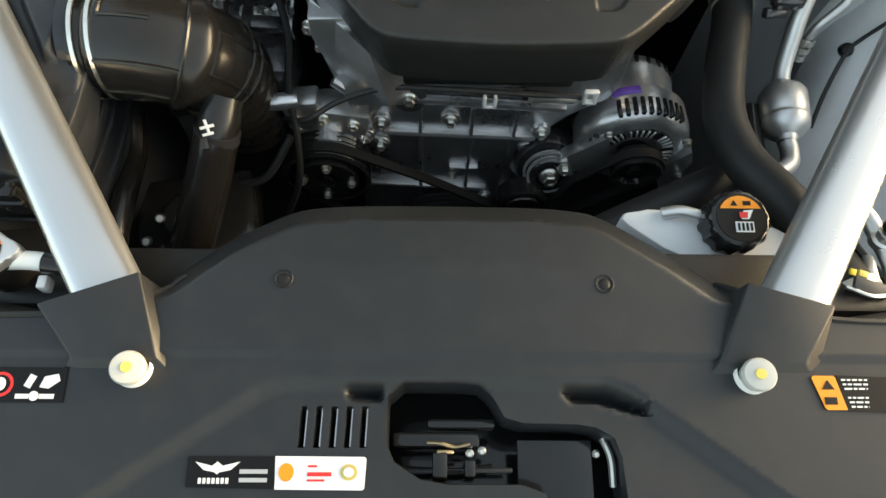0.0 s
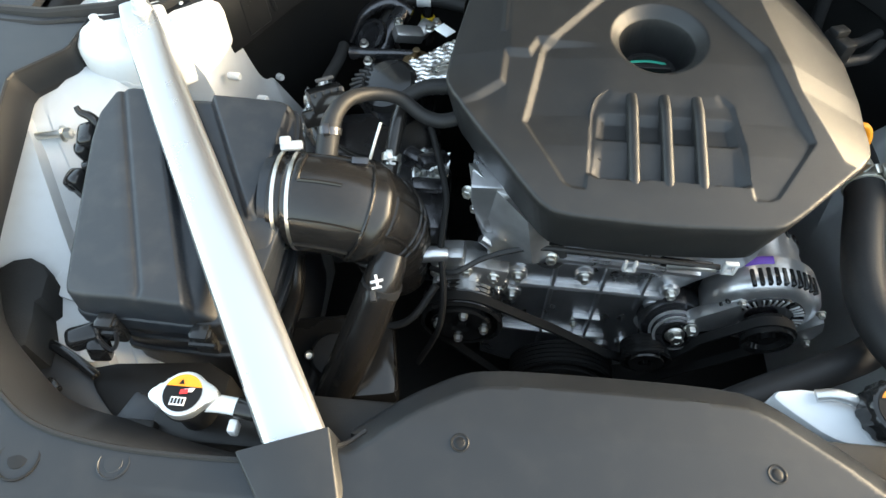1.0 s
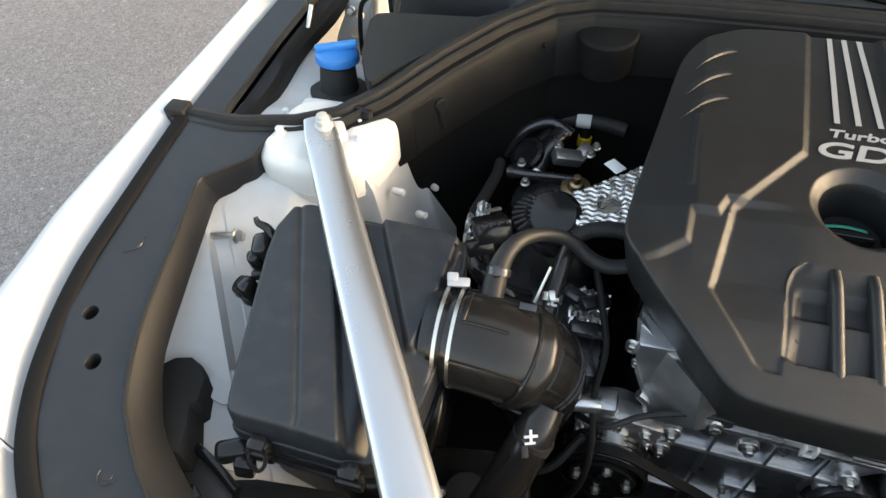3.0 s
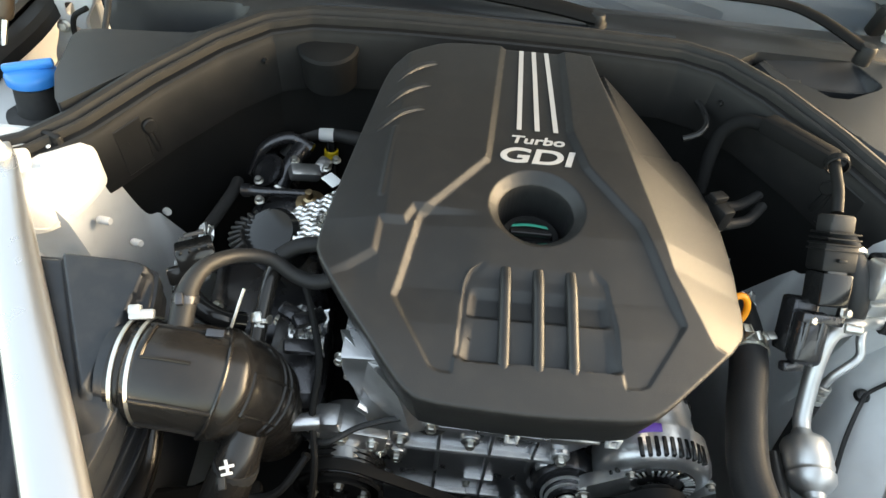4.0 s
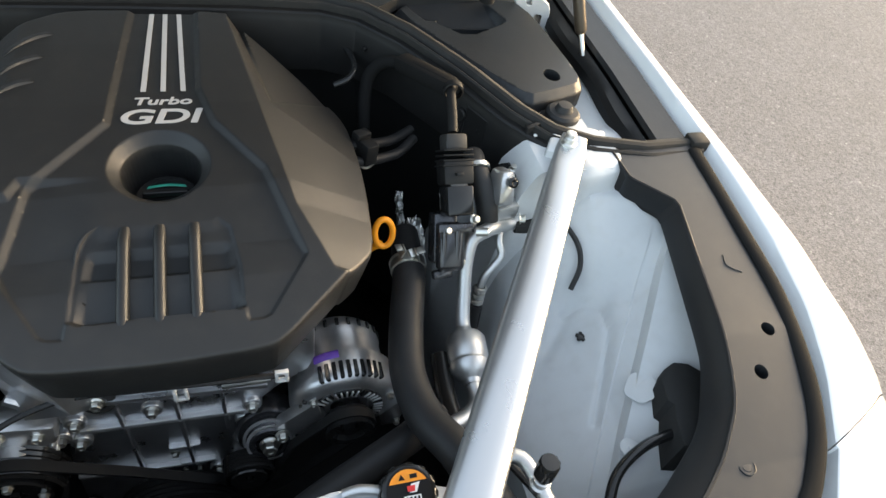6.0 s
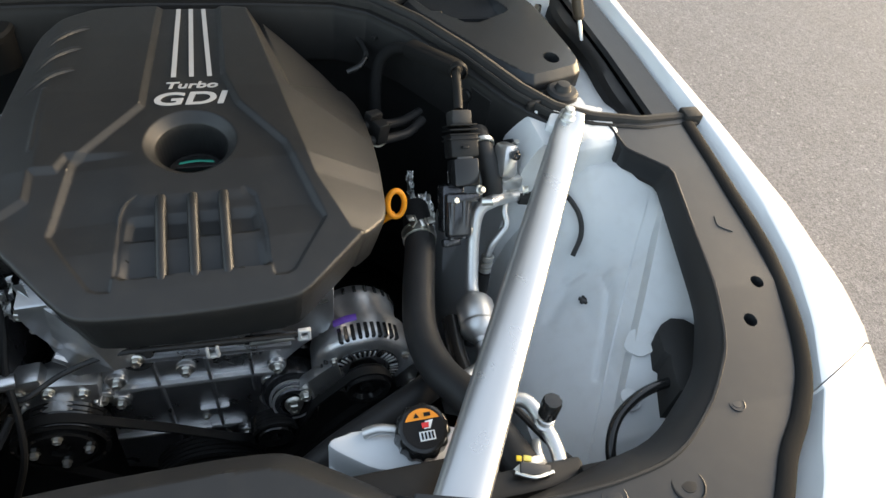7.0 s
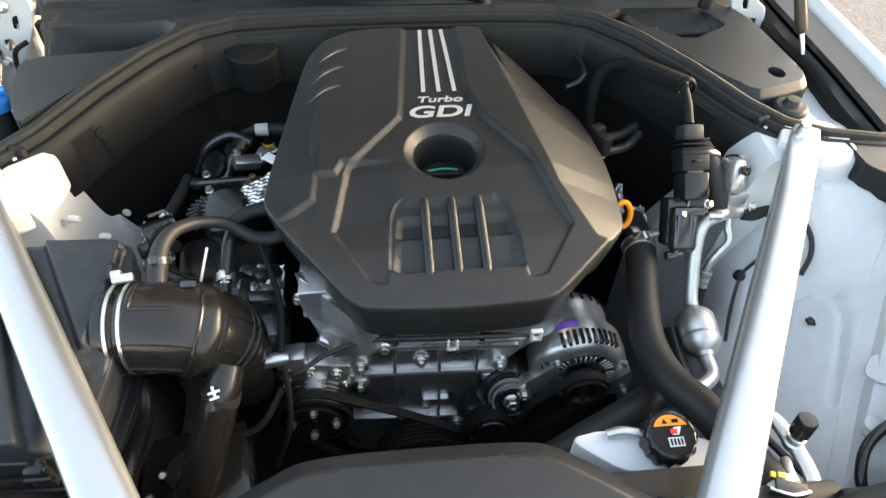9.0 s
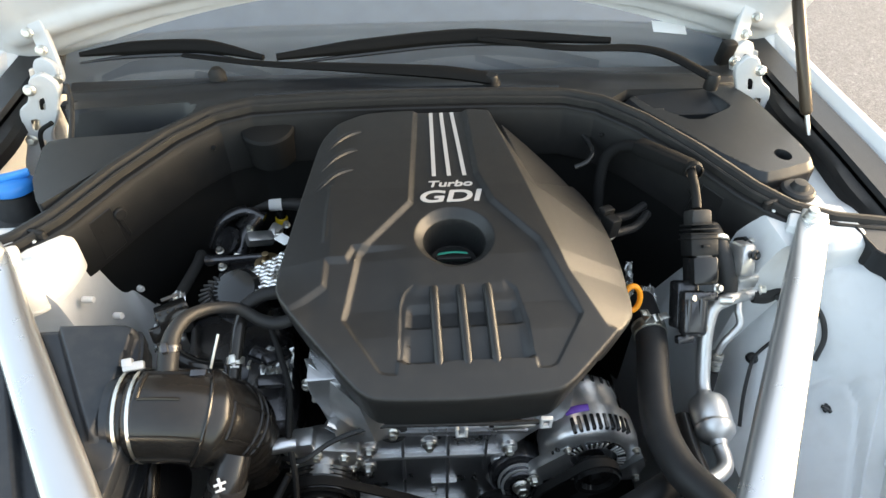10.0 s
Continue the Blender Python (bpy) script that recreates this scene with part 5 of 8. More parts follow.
SHOULDER = SHOULDER_Z + [(-0.205, 0.0), (0.02, 0.0), (0.02, 0.220)]


def cover_base(y):
    return np.interp(y, [-0.05, 0.036, 0.12, 0.2, 0.33, 0.45, 0.53], [0.868, 0.894, 0.9145, 0.931, 0.9435, 0.9505, 0.954])


def cover_z(X, Y):
    X, Y = np.asarray(X, float), np.asarray(Y, float)
    z = cover_base(Y)
    # sloping facet beyond the long ridge; it ends on the edge from the ridge's foot to the outer corner
    rx = np.interp(Y, [y for _, y in RIDGE_R], [x for x, _ in RIDGE_R])
    out = np.clip(X - rx, 0, 1)
    foot = np.clip((Y - 0.0815 + 0.30 * (X - 0.223)) / 0.006, 0, 1)
    z = z - 0.52 * out * foot
    # the rear corner of the facet is stepped down, with a flatter triangle below the step
    rim = Y - 0.338 - 0.90 * (X - 0.175)
    rear = np.clip((out - 0.0165) / 0.004, 0, 1) * np.clip(rim / 0.005, 0, 1)
    z = z - (0.0105 + 0.16 * np.clip(out - 0.02, 0, 1)) * rear
    fold = Y - (0.338 - 0.64 * (X - 0.175))
    z = z - 0.15 * np.clip(fold, 0, 0.2) * np.clip(out / 0.02, 0, 1) * (1 - rear)
    z = z - 0.22 * np.clip(-0.118 - X, 0, 1) * step(0.1, 0.2, Y)
    i = inside(RECESS, X, Y)
    d, _, _ = to_line(RECESS, X, Y)
    width = np.interp(Y, [0.09, 0.125], [0.0030, 0.0078])
    z = z - np.interp(Y, [0.085, 0.125], [0.0016, 0.0052]) * np.where(i, np.clip(d / width, 0, 1), 0)
    # grille dish: shallow surround, then a floor that falls to a deep back wall
    z = z - 0.0022 * soft(DISH, X, Y, 0.004) * (1 - step(0.140, 0.158, Y) * step(-0.02, -0.005, X) * (1 - step(0.10, 0.114, X)))
    side = np.clip(np.minimum(X - np.interp(Y, [0.0535, 0.130], [-0.0290, -0.0215]), np.interp(Y, [0.051, 0.1295], [0.1250, 0.1185]) - X) / 0.0085, 0, 1)
    z = z - side * np.interp(Y, [0.0500, 0.0516, 0.0960, 0.1000, 0.1210, 0.1300], [0.0, 0.0070, 0.0004, 0.0058, 0.0062, 0.0])
    r = np.hypot(X - HOLE[0], Y - HOLE[1])
    z = z - 0.0105 * (1 - np.clip((r - 0.0432) / 0.0112, 0, 1))
    # creases of the shoulder
    ln, _, _ = to_line([(-0.1215, 0.338), (-0.1245, 0.290), (-0.1255, 0.232)], X, Y, closed=False)
    z = z + 0.0013 * np.exp(-(ln / 0.0026) ** 2)
    a = soft(SHOULDER, X, Y, 0.0075)
    z = z - 0.0052 * a * step(0.055, 0.135, Y) * (1 - step(-0.080, 0.0, X)) * step(-0.185, -0.135, X)
    return z


def cz(x, y):
    return float(cover_z(np.array([x]), np.array([y]))[0])


def engine_cover():
    t = thing("engine_cover", (CX, 0.25, 0.80), "matt black plastic engine cover with faceted shoulders and silver lettering", "engine cover")
    ring = disc(HOLE[0], HOLE[1], 0.0432, 40)
    bm = plate(COVER_OUT, cover_z, 0.0016, skirt=[(0.0014, 0.0010), (0.0024, 0.0040), (0.0012, 0.0140), (-0.006, 0.046), (-0.0125, 0.072), (-0.015, 0.072)], holes=[ring],
               hole_skirt=[(-0.0004, 0.001), (-0.0015, 0.012), (-0.003, 0.085)],
               creases=[(RECESS, 0, True), (RECESS, 0.0075, True), (DISH, 0.002, True), (GRILLE, 0, True), (RIDGE_R, 0, False), (SHOULDER_Z, 0, False), (disc(*HOLE, 0.0544, 48), 0, True)])
    part("cover_shell", bm, COVER, t, sharp=60)
    bm = sweep(B(), [(x, y, cz(x - 0.002, y) - 0.0006) for x, y in [(-0.0305, 0.112), (-0.0290, 0.132), (-0.0230, 0.148), (-0.0110, 0.1585)]], [0.0006, 0.0022, 0.0022, 0.0006], seg=8)
    part("lip_bead", bm, COVER, t)
    # three fins across the grille recess
    for x in (0.014, 0.048, 0.082):
        bm = B()
        rows = []
        for y in np.linspace(0.038, 0.154, 14):
            zt = float(cover_base(y)) - 0.003 + 0.0045 * float(step(0.154, 0.135, np.float64(y))) * float(step(0.036, 0.05, np.float64(y)))
            zb = float(cover_base(y)) - 0.050
            rows.append([(x - 0.0066, y, zb), (x - 0.0058, y, zt - 0.004), (x - 0.0043, y, zt - 0.0013), (x - 0.0017, y, zt), (x + 0.0017, y, zt), (x + 0.0043, y, zt - 0.0013), (x + 0.0058, y, zt - 0.004), (x + 0.0066, y, zb)])
        grid_faces(bm, rows)
        for r in (rows[0], rows[-1]):
            bm.faces.new([bm.verts.new(p) for p in r])
        part("fin", bm, COVER, t)
    # hooded cooling slits on the shoulder
    for x0, y0, x1, y1 in ((-0.130, 0.424, -0.078, 0.470), (-0.139, 0.374, -0.084, 0.422), (-0.143, 0.330, -0.088, 0.374)):
        bm = B()
        rows = []
        for k in range(15):
            u = k / 14
            x, y = x0 + (x1 - x0) * u, y0 + (y1 - y0) * u + 0.009 * math.sin(math.pi * u) ** 0.8
            hgt = 0.0042 * math.sin(math.pi * min(1, u * 1.02)) ** 0.7 * (0.35 + 0.65 * u)
            zz = cz(x, y)
            rows.append([(x - 0.004, y + 0.012, cz(x - 0.004, y + 0.012) - 0.0004), (x - 0.002, y + 0.006, zz + 0.5 * hgt), (x, y + 0.0012, zz + hgt), (x, y, zz + hgt - 0.0006), (x + 0.0006, y - 0.0012, zz - 0.001)])
        grid_faces(bm, rows)
        part("slit_hood", bm, COVER, t)
    # silver stripes and lettering
    for xt, xb in ((0.0335, 0.0280), (0.0505, 0.0505), (0.0680, 0.0735)):
        bm = B()
        w = 0.0030
        grid_faces(bm, [[(xt + (xb - xt) * u - w, 0.527 - 0.169 * u, cz(0.05, 0.527 - 0.169 * u) + 0.0006), (xt + (xb - xt) * u - w, 0.527 - 0.169 * u, cz(0.05, 0.527 - 0.169 * u) + 0.0014),
                         (xt + (xb - xt) * u + w, 0.527 - 0.169 * u, cz(0.05, 0.527 - 0.169 * u) + 0.0014), (xt + (xb - xt) * u + w, 0.527 - 0.169 * u, cz(0.05, 0.527 - 0.169 * u) + 0.0006)] for u in np.linspace(0, 1, 12)])
        part("stripe", bm, SPRINT, t, "silver painted stripe")
    flat = lambda x, y: cz(0.05, y)
    bm = text_mesh(B(), "GDI", 0.0335, (0.0465, 0.3022), flat, shear=0.18, wide=1.56, bold=0.0007)
    part("lettering", bm, SPRINT, t, "silver raised letters GDI")
    bm = text_mesh(B(), "Turbo", 0.0185, (0.0495, 0.3345), flat, shear=0.20, wide=1.40, bold=0.0004)
    part("lettering", bm, SPRINT, t, "silver raised letters Turbo")
    # oil filler cap in the well
    o = thing("oil_filler_cap", (HOLE[0], HOLE[1], 0.85), "black oil filler cap with green print, in the cover's well", "oil cap")
    bm = B()
    lathe(bm, [(0.036, 0.0), (0.036, 0.022), (0.033, 0.027), (0.026, 0.028), (0.024, 0.024), (0, 0.024)], (HOLE[0], HOLE[1], 0.855))
    part("cap", bm, GLOSS, o)
    bm = B()
    block(bm, (HOLE[0], HOLE[1] - 0.001, 0.884), (0.050, 0.009, 0.014), bevel=0.003)
    part("grip", bm, GLOSS, o)
    for y0, w in ((-0.014, 0.040), (0.013, 0.044)):
        bm = B()
        pts = [(HOLE[0] - w / 2, HOLE[1] + y0 + 0.002, 0.8815), (HOLE[0], HOLE[1] + y0 + (0.004 if y0 > 0 else -0.002), 0.8825), (HOLE[0] + w / 2, HOLE[1] + y0 + 0.002, 0.8815)]
        sweep(bm, pts, 0.0022, seg=6, flat=0.4)
        part("print", bm, GREEN, o, "green printed arc")


engine_cover()

# ---- air box and intake ----


def airbox():
    t = thing("air_filter_box", (-0.46, 0.0, 0.55), "black plastic air filter box with a ribbed lid", "air box")

    LEFT = [(-0.620, 0.20), (-0.5145, 0.20), (-0.5075, 0.130), (-0.412, -0.101), (-0.395, -0.16), (-0.62, -0.16)]
    RIGHT = [(-0.449, 0.20), (-0.449, 0.137), (-0.3775, 0.000), (-0.3720, 0.000), (-0.3640, 0.060), (-0.3575, 0.137), (-0.35, 0.20)]
    FOLD = [(-0.5475, 0.135), (-0.4565, -0.098)]

    def top(X, Y):
        base = np.interp(Y, [-0.11, -0.10, 0.136, 0.15], [0.859, 0.861, 0.897, 0.897])
        a = soft(LEFT, X, Y, 0.006)
        r = soft(RIGHT, X, Y, 0.006)
        fx = np.interp(Y, [-0.098, 0.135], [-0.4565, -0.5475])
        left = base - 0.055 * np.clip(X - fx, 0, 0.1) - 0.10 * np.clip(fx - 0.012 - X, 0, 0.1)
        chan = base - 0.016 - 0.10 * np.clip(X + 0.40, 0, 1) - 0.03 * step(0.02, -0.09, Y) * step(-0.42, -0.37, X)
        right = base - 0.004 - 0.045 * (X + 0.449)
        groove = 0.0022 * np.exp(-(np.abs(X - fx) / 0.0028) ** 2) * a
        return chan + (left - chan) * a + (right - chan) * r - groove

    out = rounded([(-0.574, 0.138), (-0.448, 0.139), (-0.357, 0.139), (-0.349, 0.10), (-0.352, -0.02), (-0.372, -0.108), (-0.524, -0.104), (-0.532, -0.096)], 2)
    bm = plate(out, top, 0.0019, skirt=[(0.002, 0.002), (0.0035, 0.006), (0.006, 0.036)], creases=[(LEFT, 0.003, True), (RIGHT, 0.003, True), (FOLD, 0, False)])
    part("lid", bm, BOXP, t, sharp=75)
    rim = [(x * 1.0 + (x + 0.455) * 0.05, y + (y - 0.02) * 0.06) for x, y in out]
    zr = lambda x, y: float(np.interp(y, [-0.12, 0.14], [0.812, 0.868]))
    bm = slab(B(), rim, -0.010, 0.008, 0.003, lift=zr)
    part("rim", bm, BOXP, t)
    low = [(x * 1.0 - (x + 0.455) * 0.10, y - (y - 0.02) * 0.08) for x, y in out]
    bm = slab(B(), low, 0.55, 0.80, 0.0, lift=lambda x, y: 0.15 * (y - 0.0))
    part("case", bm, BOXP, t)
    for z in (0.785, 0.765, 0.735):
        bm = slab(B(), [(x - (x + 0.455) * 0.05, y - (y - 0.02) * 0.05) for x, y in out], z - 0.004, z + 0.004, 0.002, lift=lambda x, y: 0.15 * y)
        part("case_rib", bm, BOXP, t)
    for x, y, rz in ((-0.497, -0.118, 0), (-0.400, -0.122, 0)):
        bm = B()
        z = zr(x, y)
        drop = 0.018 if rz else 0.0
        block(bm, (x, y, z - 0.004 - drop), (0.024, 0.012, 0.038), (0, 0, rz), bevel=0.004)
        block(bm, (x, y, z + 0.014 - drop), (0.018, 0.017, 0.007), (0, 0, rz), bevel=0.003)
        lathe(bm, [(0.0035, -0.013), (0.0035, 0.013)], (x, y - (0 if rz else 0.006), z - drop), (0, 1, 0) if rz else (1, 0, 0), 8)
        part("clip", bm, GLOSS, t, "glossy black spring clip")
    # lumpy latches on the outer side, one with a curled hook
    bm = B()
    block(bm, (-0.582, 0.092, 0.856), (0.022, 0.030, 0.040), (8, -14, 14), bevel=0.007, seg=3)
    block(bm, (-0.590, 0.078, 0.850), (0.016, 0.018, 0.028), (0, -10, 30), bevel=0.006, seg=3)
    block(bm, (-0.576, 0.105, 0.868), (0.018, 0.012, 0.014), (20, 10, 0), bevel=0.004)
    part("latch", bm, GLOSS, t, "glossy black latch")
    bm = sweep(B(), [(-0.574, 0.102, 0.868), (-0.582, 0.106, 0.879), (-0.592, 0.107, 0.884), (-0.596, 0.110, 0.890)], [0.0065, 0.0055, 0.0042, 0.003], seg=10)
    part("hook", bm, GLOSS, t)
    bm = B()
    block(bm, (-0.588, 0.046, 0.833), (0.020, 0.024, 0.036), (0, -12, -8), bevel=0.007, seg=3)
    lathe(bm, [(0.013, -0.008), (0.014, 0.0), (0.011, 0.008), (0, 0.009)], (-0.594, 0.047, 0.838), (-0.6, -0.2, 1), 16)
    block(bm, (-0.580, 0.060, 0.848), (0.014, 0.010, 0.010), (0, 0, 20), bevel=0.003)
    part("latch", bm, GLOSS, t, "glossy black latch")
    # hinge lump and wire bail below the front edge
    bm = B()
    block(bm, (-0.536, -0.118, 0.786), (0.036, 0.022, 0.026), (10, 0, 25), bevel=0.007, seg=3)
    block(bm, (-0.520, -0.128, 0.778), (0.022, 0.016, 0.030), (0, 12, 10), bevel=0.005)
    part("hinge", bm, GLOSS, t)
    bm = sweep(B(), [(-0.507, -0.124, 0.822), (-0.505, -0.131, 0.808), (-0.498, -0.134, 0.795), (-0.489, -0.131, 0.806), (-0.487, -0.124, 0.820)], 0.0022, seg=8)
    part("wire_bail", bm, DARKM, t)
    # outlet collar
    bm = B()
    lathe(bm, [(0.050, -0.004), (0.050, 0.022)], (-0.365, 0.045, 0.832), (1, 0, 0), 32)
    part("outlet", bm, BOXP, t)


airbox()


def intake_hose():
    t = thing("intake_hose", (-0.28, 0.04, 0.72), "black ribbed rubber intake elbow held by a steel clamp", "intake hose")
    path = [(-0.358, 0.045, 0.832), (-0.330, 0.044, 0.832), (-0.300, 0.043, 0.831), (-0.274, 0.044, 0.823), (-0.257, 0.050, 0.803), (-0.249, 0.060, 0.768), (-0.247, 0.072, 0.720), (-0.247, 0.082, 0.66)]
    line = spline(path, 10)
    m = len(line)
    bm = B()
    rings, seg = [], 40
    side = None
    frames = []
    for i, c in enumerate(line):
        tan = (line[min(i + 1, m - 1)] - line[max(i - 1, 0)]).normalized()
        if side is None:
            side = Vector((0, 1, 0))
        side = (side - tan * side.dot(tan)).normalized()
        nor = tan.cross(side).normalized()
        frames.append((c, tan, side, nor))
        u = i / (m - 1)
        r = float(np.interp(u, [0, 0.10, 0.13, 0.42, 0.46, 0.48, 0.62, 0.8, 1.0], [0.052, 0.052, 0.0545, 0.0558, 0.0556, 0.0548, 0.0535, 0.050, 0.044]))
        if 0.44 < u < 0.485:
            r += 0.0030
        if u > 0.66:
            r += 0.0022 * math.sin((u - 0.66) * 2 * math.pi / 0.055)
        if 0.05 < u < 0.085:
            r -= 0.002
        ring = []
        for k in range(seg):
            a = 2 * math.pi * k / seg
            rr = r
            ring.append(bm.verts.new(c + side * math.cos(a) * rr + nor * math.sin(a) * rr))
        rings.append(ring)
    for r0, r1 in zip(rings, rings[1:]):
        for k in range(seg):
            bm.faces.new((r0[k], r0[(k + 1) % seg], r1[(k + 1) % seg], r1[k]))
    part("elbow", bm, HOSE, t, sharp=50)
    # raised ribs and panel frames moulded on the elbow
    def on(u, k, lift):
        c, tan, sd, nr = frames[min(m - 1, int(round(u * (m - 1))))]
        r = float(np.interp(u, [0, 0.13, 0.42, 0.48, 0.62, 0.8, 1.0], [0.052, 0.0545, 0.0558, 0.0548, 0.0535, 0.050, 0.044])) + lift
        a = 2 * math.pi * k / seg
        return c + sd * math.cos(a) * r + nr * math.sin(a) * r

    # fine raised seams: two long ones, and an open frame on each half
    for u0, u1, k in ((0.13, 0.42, 7.0), (0.13, 0.42, 16.6), (0.16, 0.33, 11.6), (0.49, 0.66, 11.0), (0.49, 0.66, 16.0), (0.13, 0.40, 20.5)):
        part("moulded_rib", sweep(B(), [on(u, k, 0.0006) for u in np.linspace(u0, u1, 11)], 0.0019, seg=6, smooth=False), HOSE, t)
    for u, k0, k1 in ((0.16, 7.0, 11.6), (0.42, 3.0, 22.0), (0.49, 11.0, 16.0), (0.60, 3.0, 24.0), (0.645, 3.0, 24.0)):
        part("moulded_rib", sweep(B(), [on(u, k, 0.0006) for k in np.linspace(k0, k1, 16)], 0.0021, seg=6, smooth=False), HOSE, t)
    # twin-band clamp with its screw block
    c = thing("hose_clamp", (-0.348, 0.045, 0.78), "steel twin-band hose clamp with a pale lock", "hose clamp")
    for x in (-0.3525, -0.3370):
        bm = B()
        lathe(bm, [(0.0540, -0.0021), (0.0556, -0.0019), (0.0556, 0.0019), (0.0540, 0.0021)], (x, 0.045, 0.832), (1, 0.02, 0), 44)
        part("band", bm, STEEL, c, "bright steel band")
    bm = B()
    block(bm, (-0.344, 0.078, 0.8835), (0.024, 0.010, 0.009), (30, 0, 10), bevel=0.002)
    block(bm, (-0.351, 0.081, 0.8865), (0.012, 0.010, 0.010), (30, 0, 10), bevel=0.002)
    part("lock", bm, SPRINT, c, "pale metal lock block")


intake_hose()


def hose(name, pts, r, mat, label, category="hose", seg=16, clamps=(), group=""):
    t = thing(name, pts[len(pts) // 2], label, category, group=group)
    bm = sweep(B(), pts, r, seg=seg)
    part("hose_body", bm, mat, t)
    for at, axis, rad, w, m in clamps:
        bm = lathe(B(), [(rad - 0.001, -w), (rad + 0.0015, -w), (rad + 0.0015, w), (rad - 0.001, w)], at, axis, 24)
        c = part("clamp", bm, m, t, "steel spring clamp")
        q = Vector(axis).normalized()
        u = Vector((0, -0.6, 1))
        u = (u - q * u.dot(q)).normalized()
        bm = B()
        p = Vector(at) + u * (rad + 0.004)
        block(bm, p, (0.007, 0.012, 0.008), (20, 0, 15), bevel=0.001)
        part("clamp_ear", bm, m, c)
    return t


hose("breather_hose", [(-0.308, 0.074, 0.872), (-0.307, 0.095, 0.886), (-0.302, 0.114, 0.899), (-0.290, 0.136, 0.902), (-0.268, 0.160, 0.890), (-0.240, 0.172, 0.874), (-0.215, 0.168, 0.855), (-0.192, 0.165, 0.850), (-0.165, 0.172, 0.852), (-0.14, 0.18, 0.852)],
     [0.0125, 0.0120, 0.0100, 0.0084, 0.0078, 0.0078, 0.0085, 0.0088, 0.0085, 0.008], HOSEM, "black rubber breather hose curving to the engine", clamps=[((-0.306, 0.098, 0.889), (0, 0.75, 0.65), 0.0118, 0.004, DARKM)])
hose("breather_hose", [(-0.248, 0.085, 0.800), (-0.249, 0.125, 0.815), (-0.244, 0.160, 0.842), (-0.240, 0.185, 0.850)], 0.0095, HOSE, "short black vacuum hose with a bright clamp",
     clamps=[((-0.249, 0.132, 0.816), (0, 0.9, 0.5), 0.0105, 0.005, STEEL)])
hose("charge_hose", [(-0.232, 0.006, 0.800), (-0.241, -0.022, 0.780), (-0.255, -0.048, 0.745), (-0.275, -0.080, 0.700), (-0.30, -0.105, 0.64), (-0.31, -0.115, 0.56)], [0.019, 0.023, 0.024, 0.024, 0.024], HOSE,
     "black rubber charge hose running down from the elbow", clamps=[((-0.241, -0.024, 0.778), (0.35, 0.5, 1), 0.0215, 0.006, RUBBER)])
hose("cross_hose", [(-0.238, 0.190, 0.858), (-0.218, 0.205, 0.862), (-0.19, 0.212, 0.862), (-0.165, 0.208, 0.860), (-0.14, 0.20, 0.858)], 0.0095, HOSEM, "short black hose end under the engine cover")

# white marks on the hoses
for at, turn in (((-0.2420, -0.0345, 0.8040), (55, 0, 20)), ((-0.2475, 0.1235, 0.8265), (25, 0, 0))):
    bm = B()
    block(bm, at, (0.014, 0.0030, 0.0012), turn, bevel=0.0004)
    block(bm, at, (0.0030, 0.015, 0.0013), turn, bevel=0.0004)
    block(bm, Vector(at) + Vector((0.0005, -0.005, -0.005)), (0.011, 0.0028, 0.0012), turn, bevel=0.0004)
    solo("hose_mark", bm, PRINTW, "white printed cross mark on a hose", "mark", group="hose marks")

# ---- engine front ----


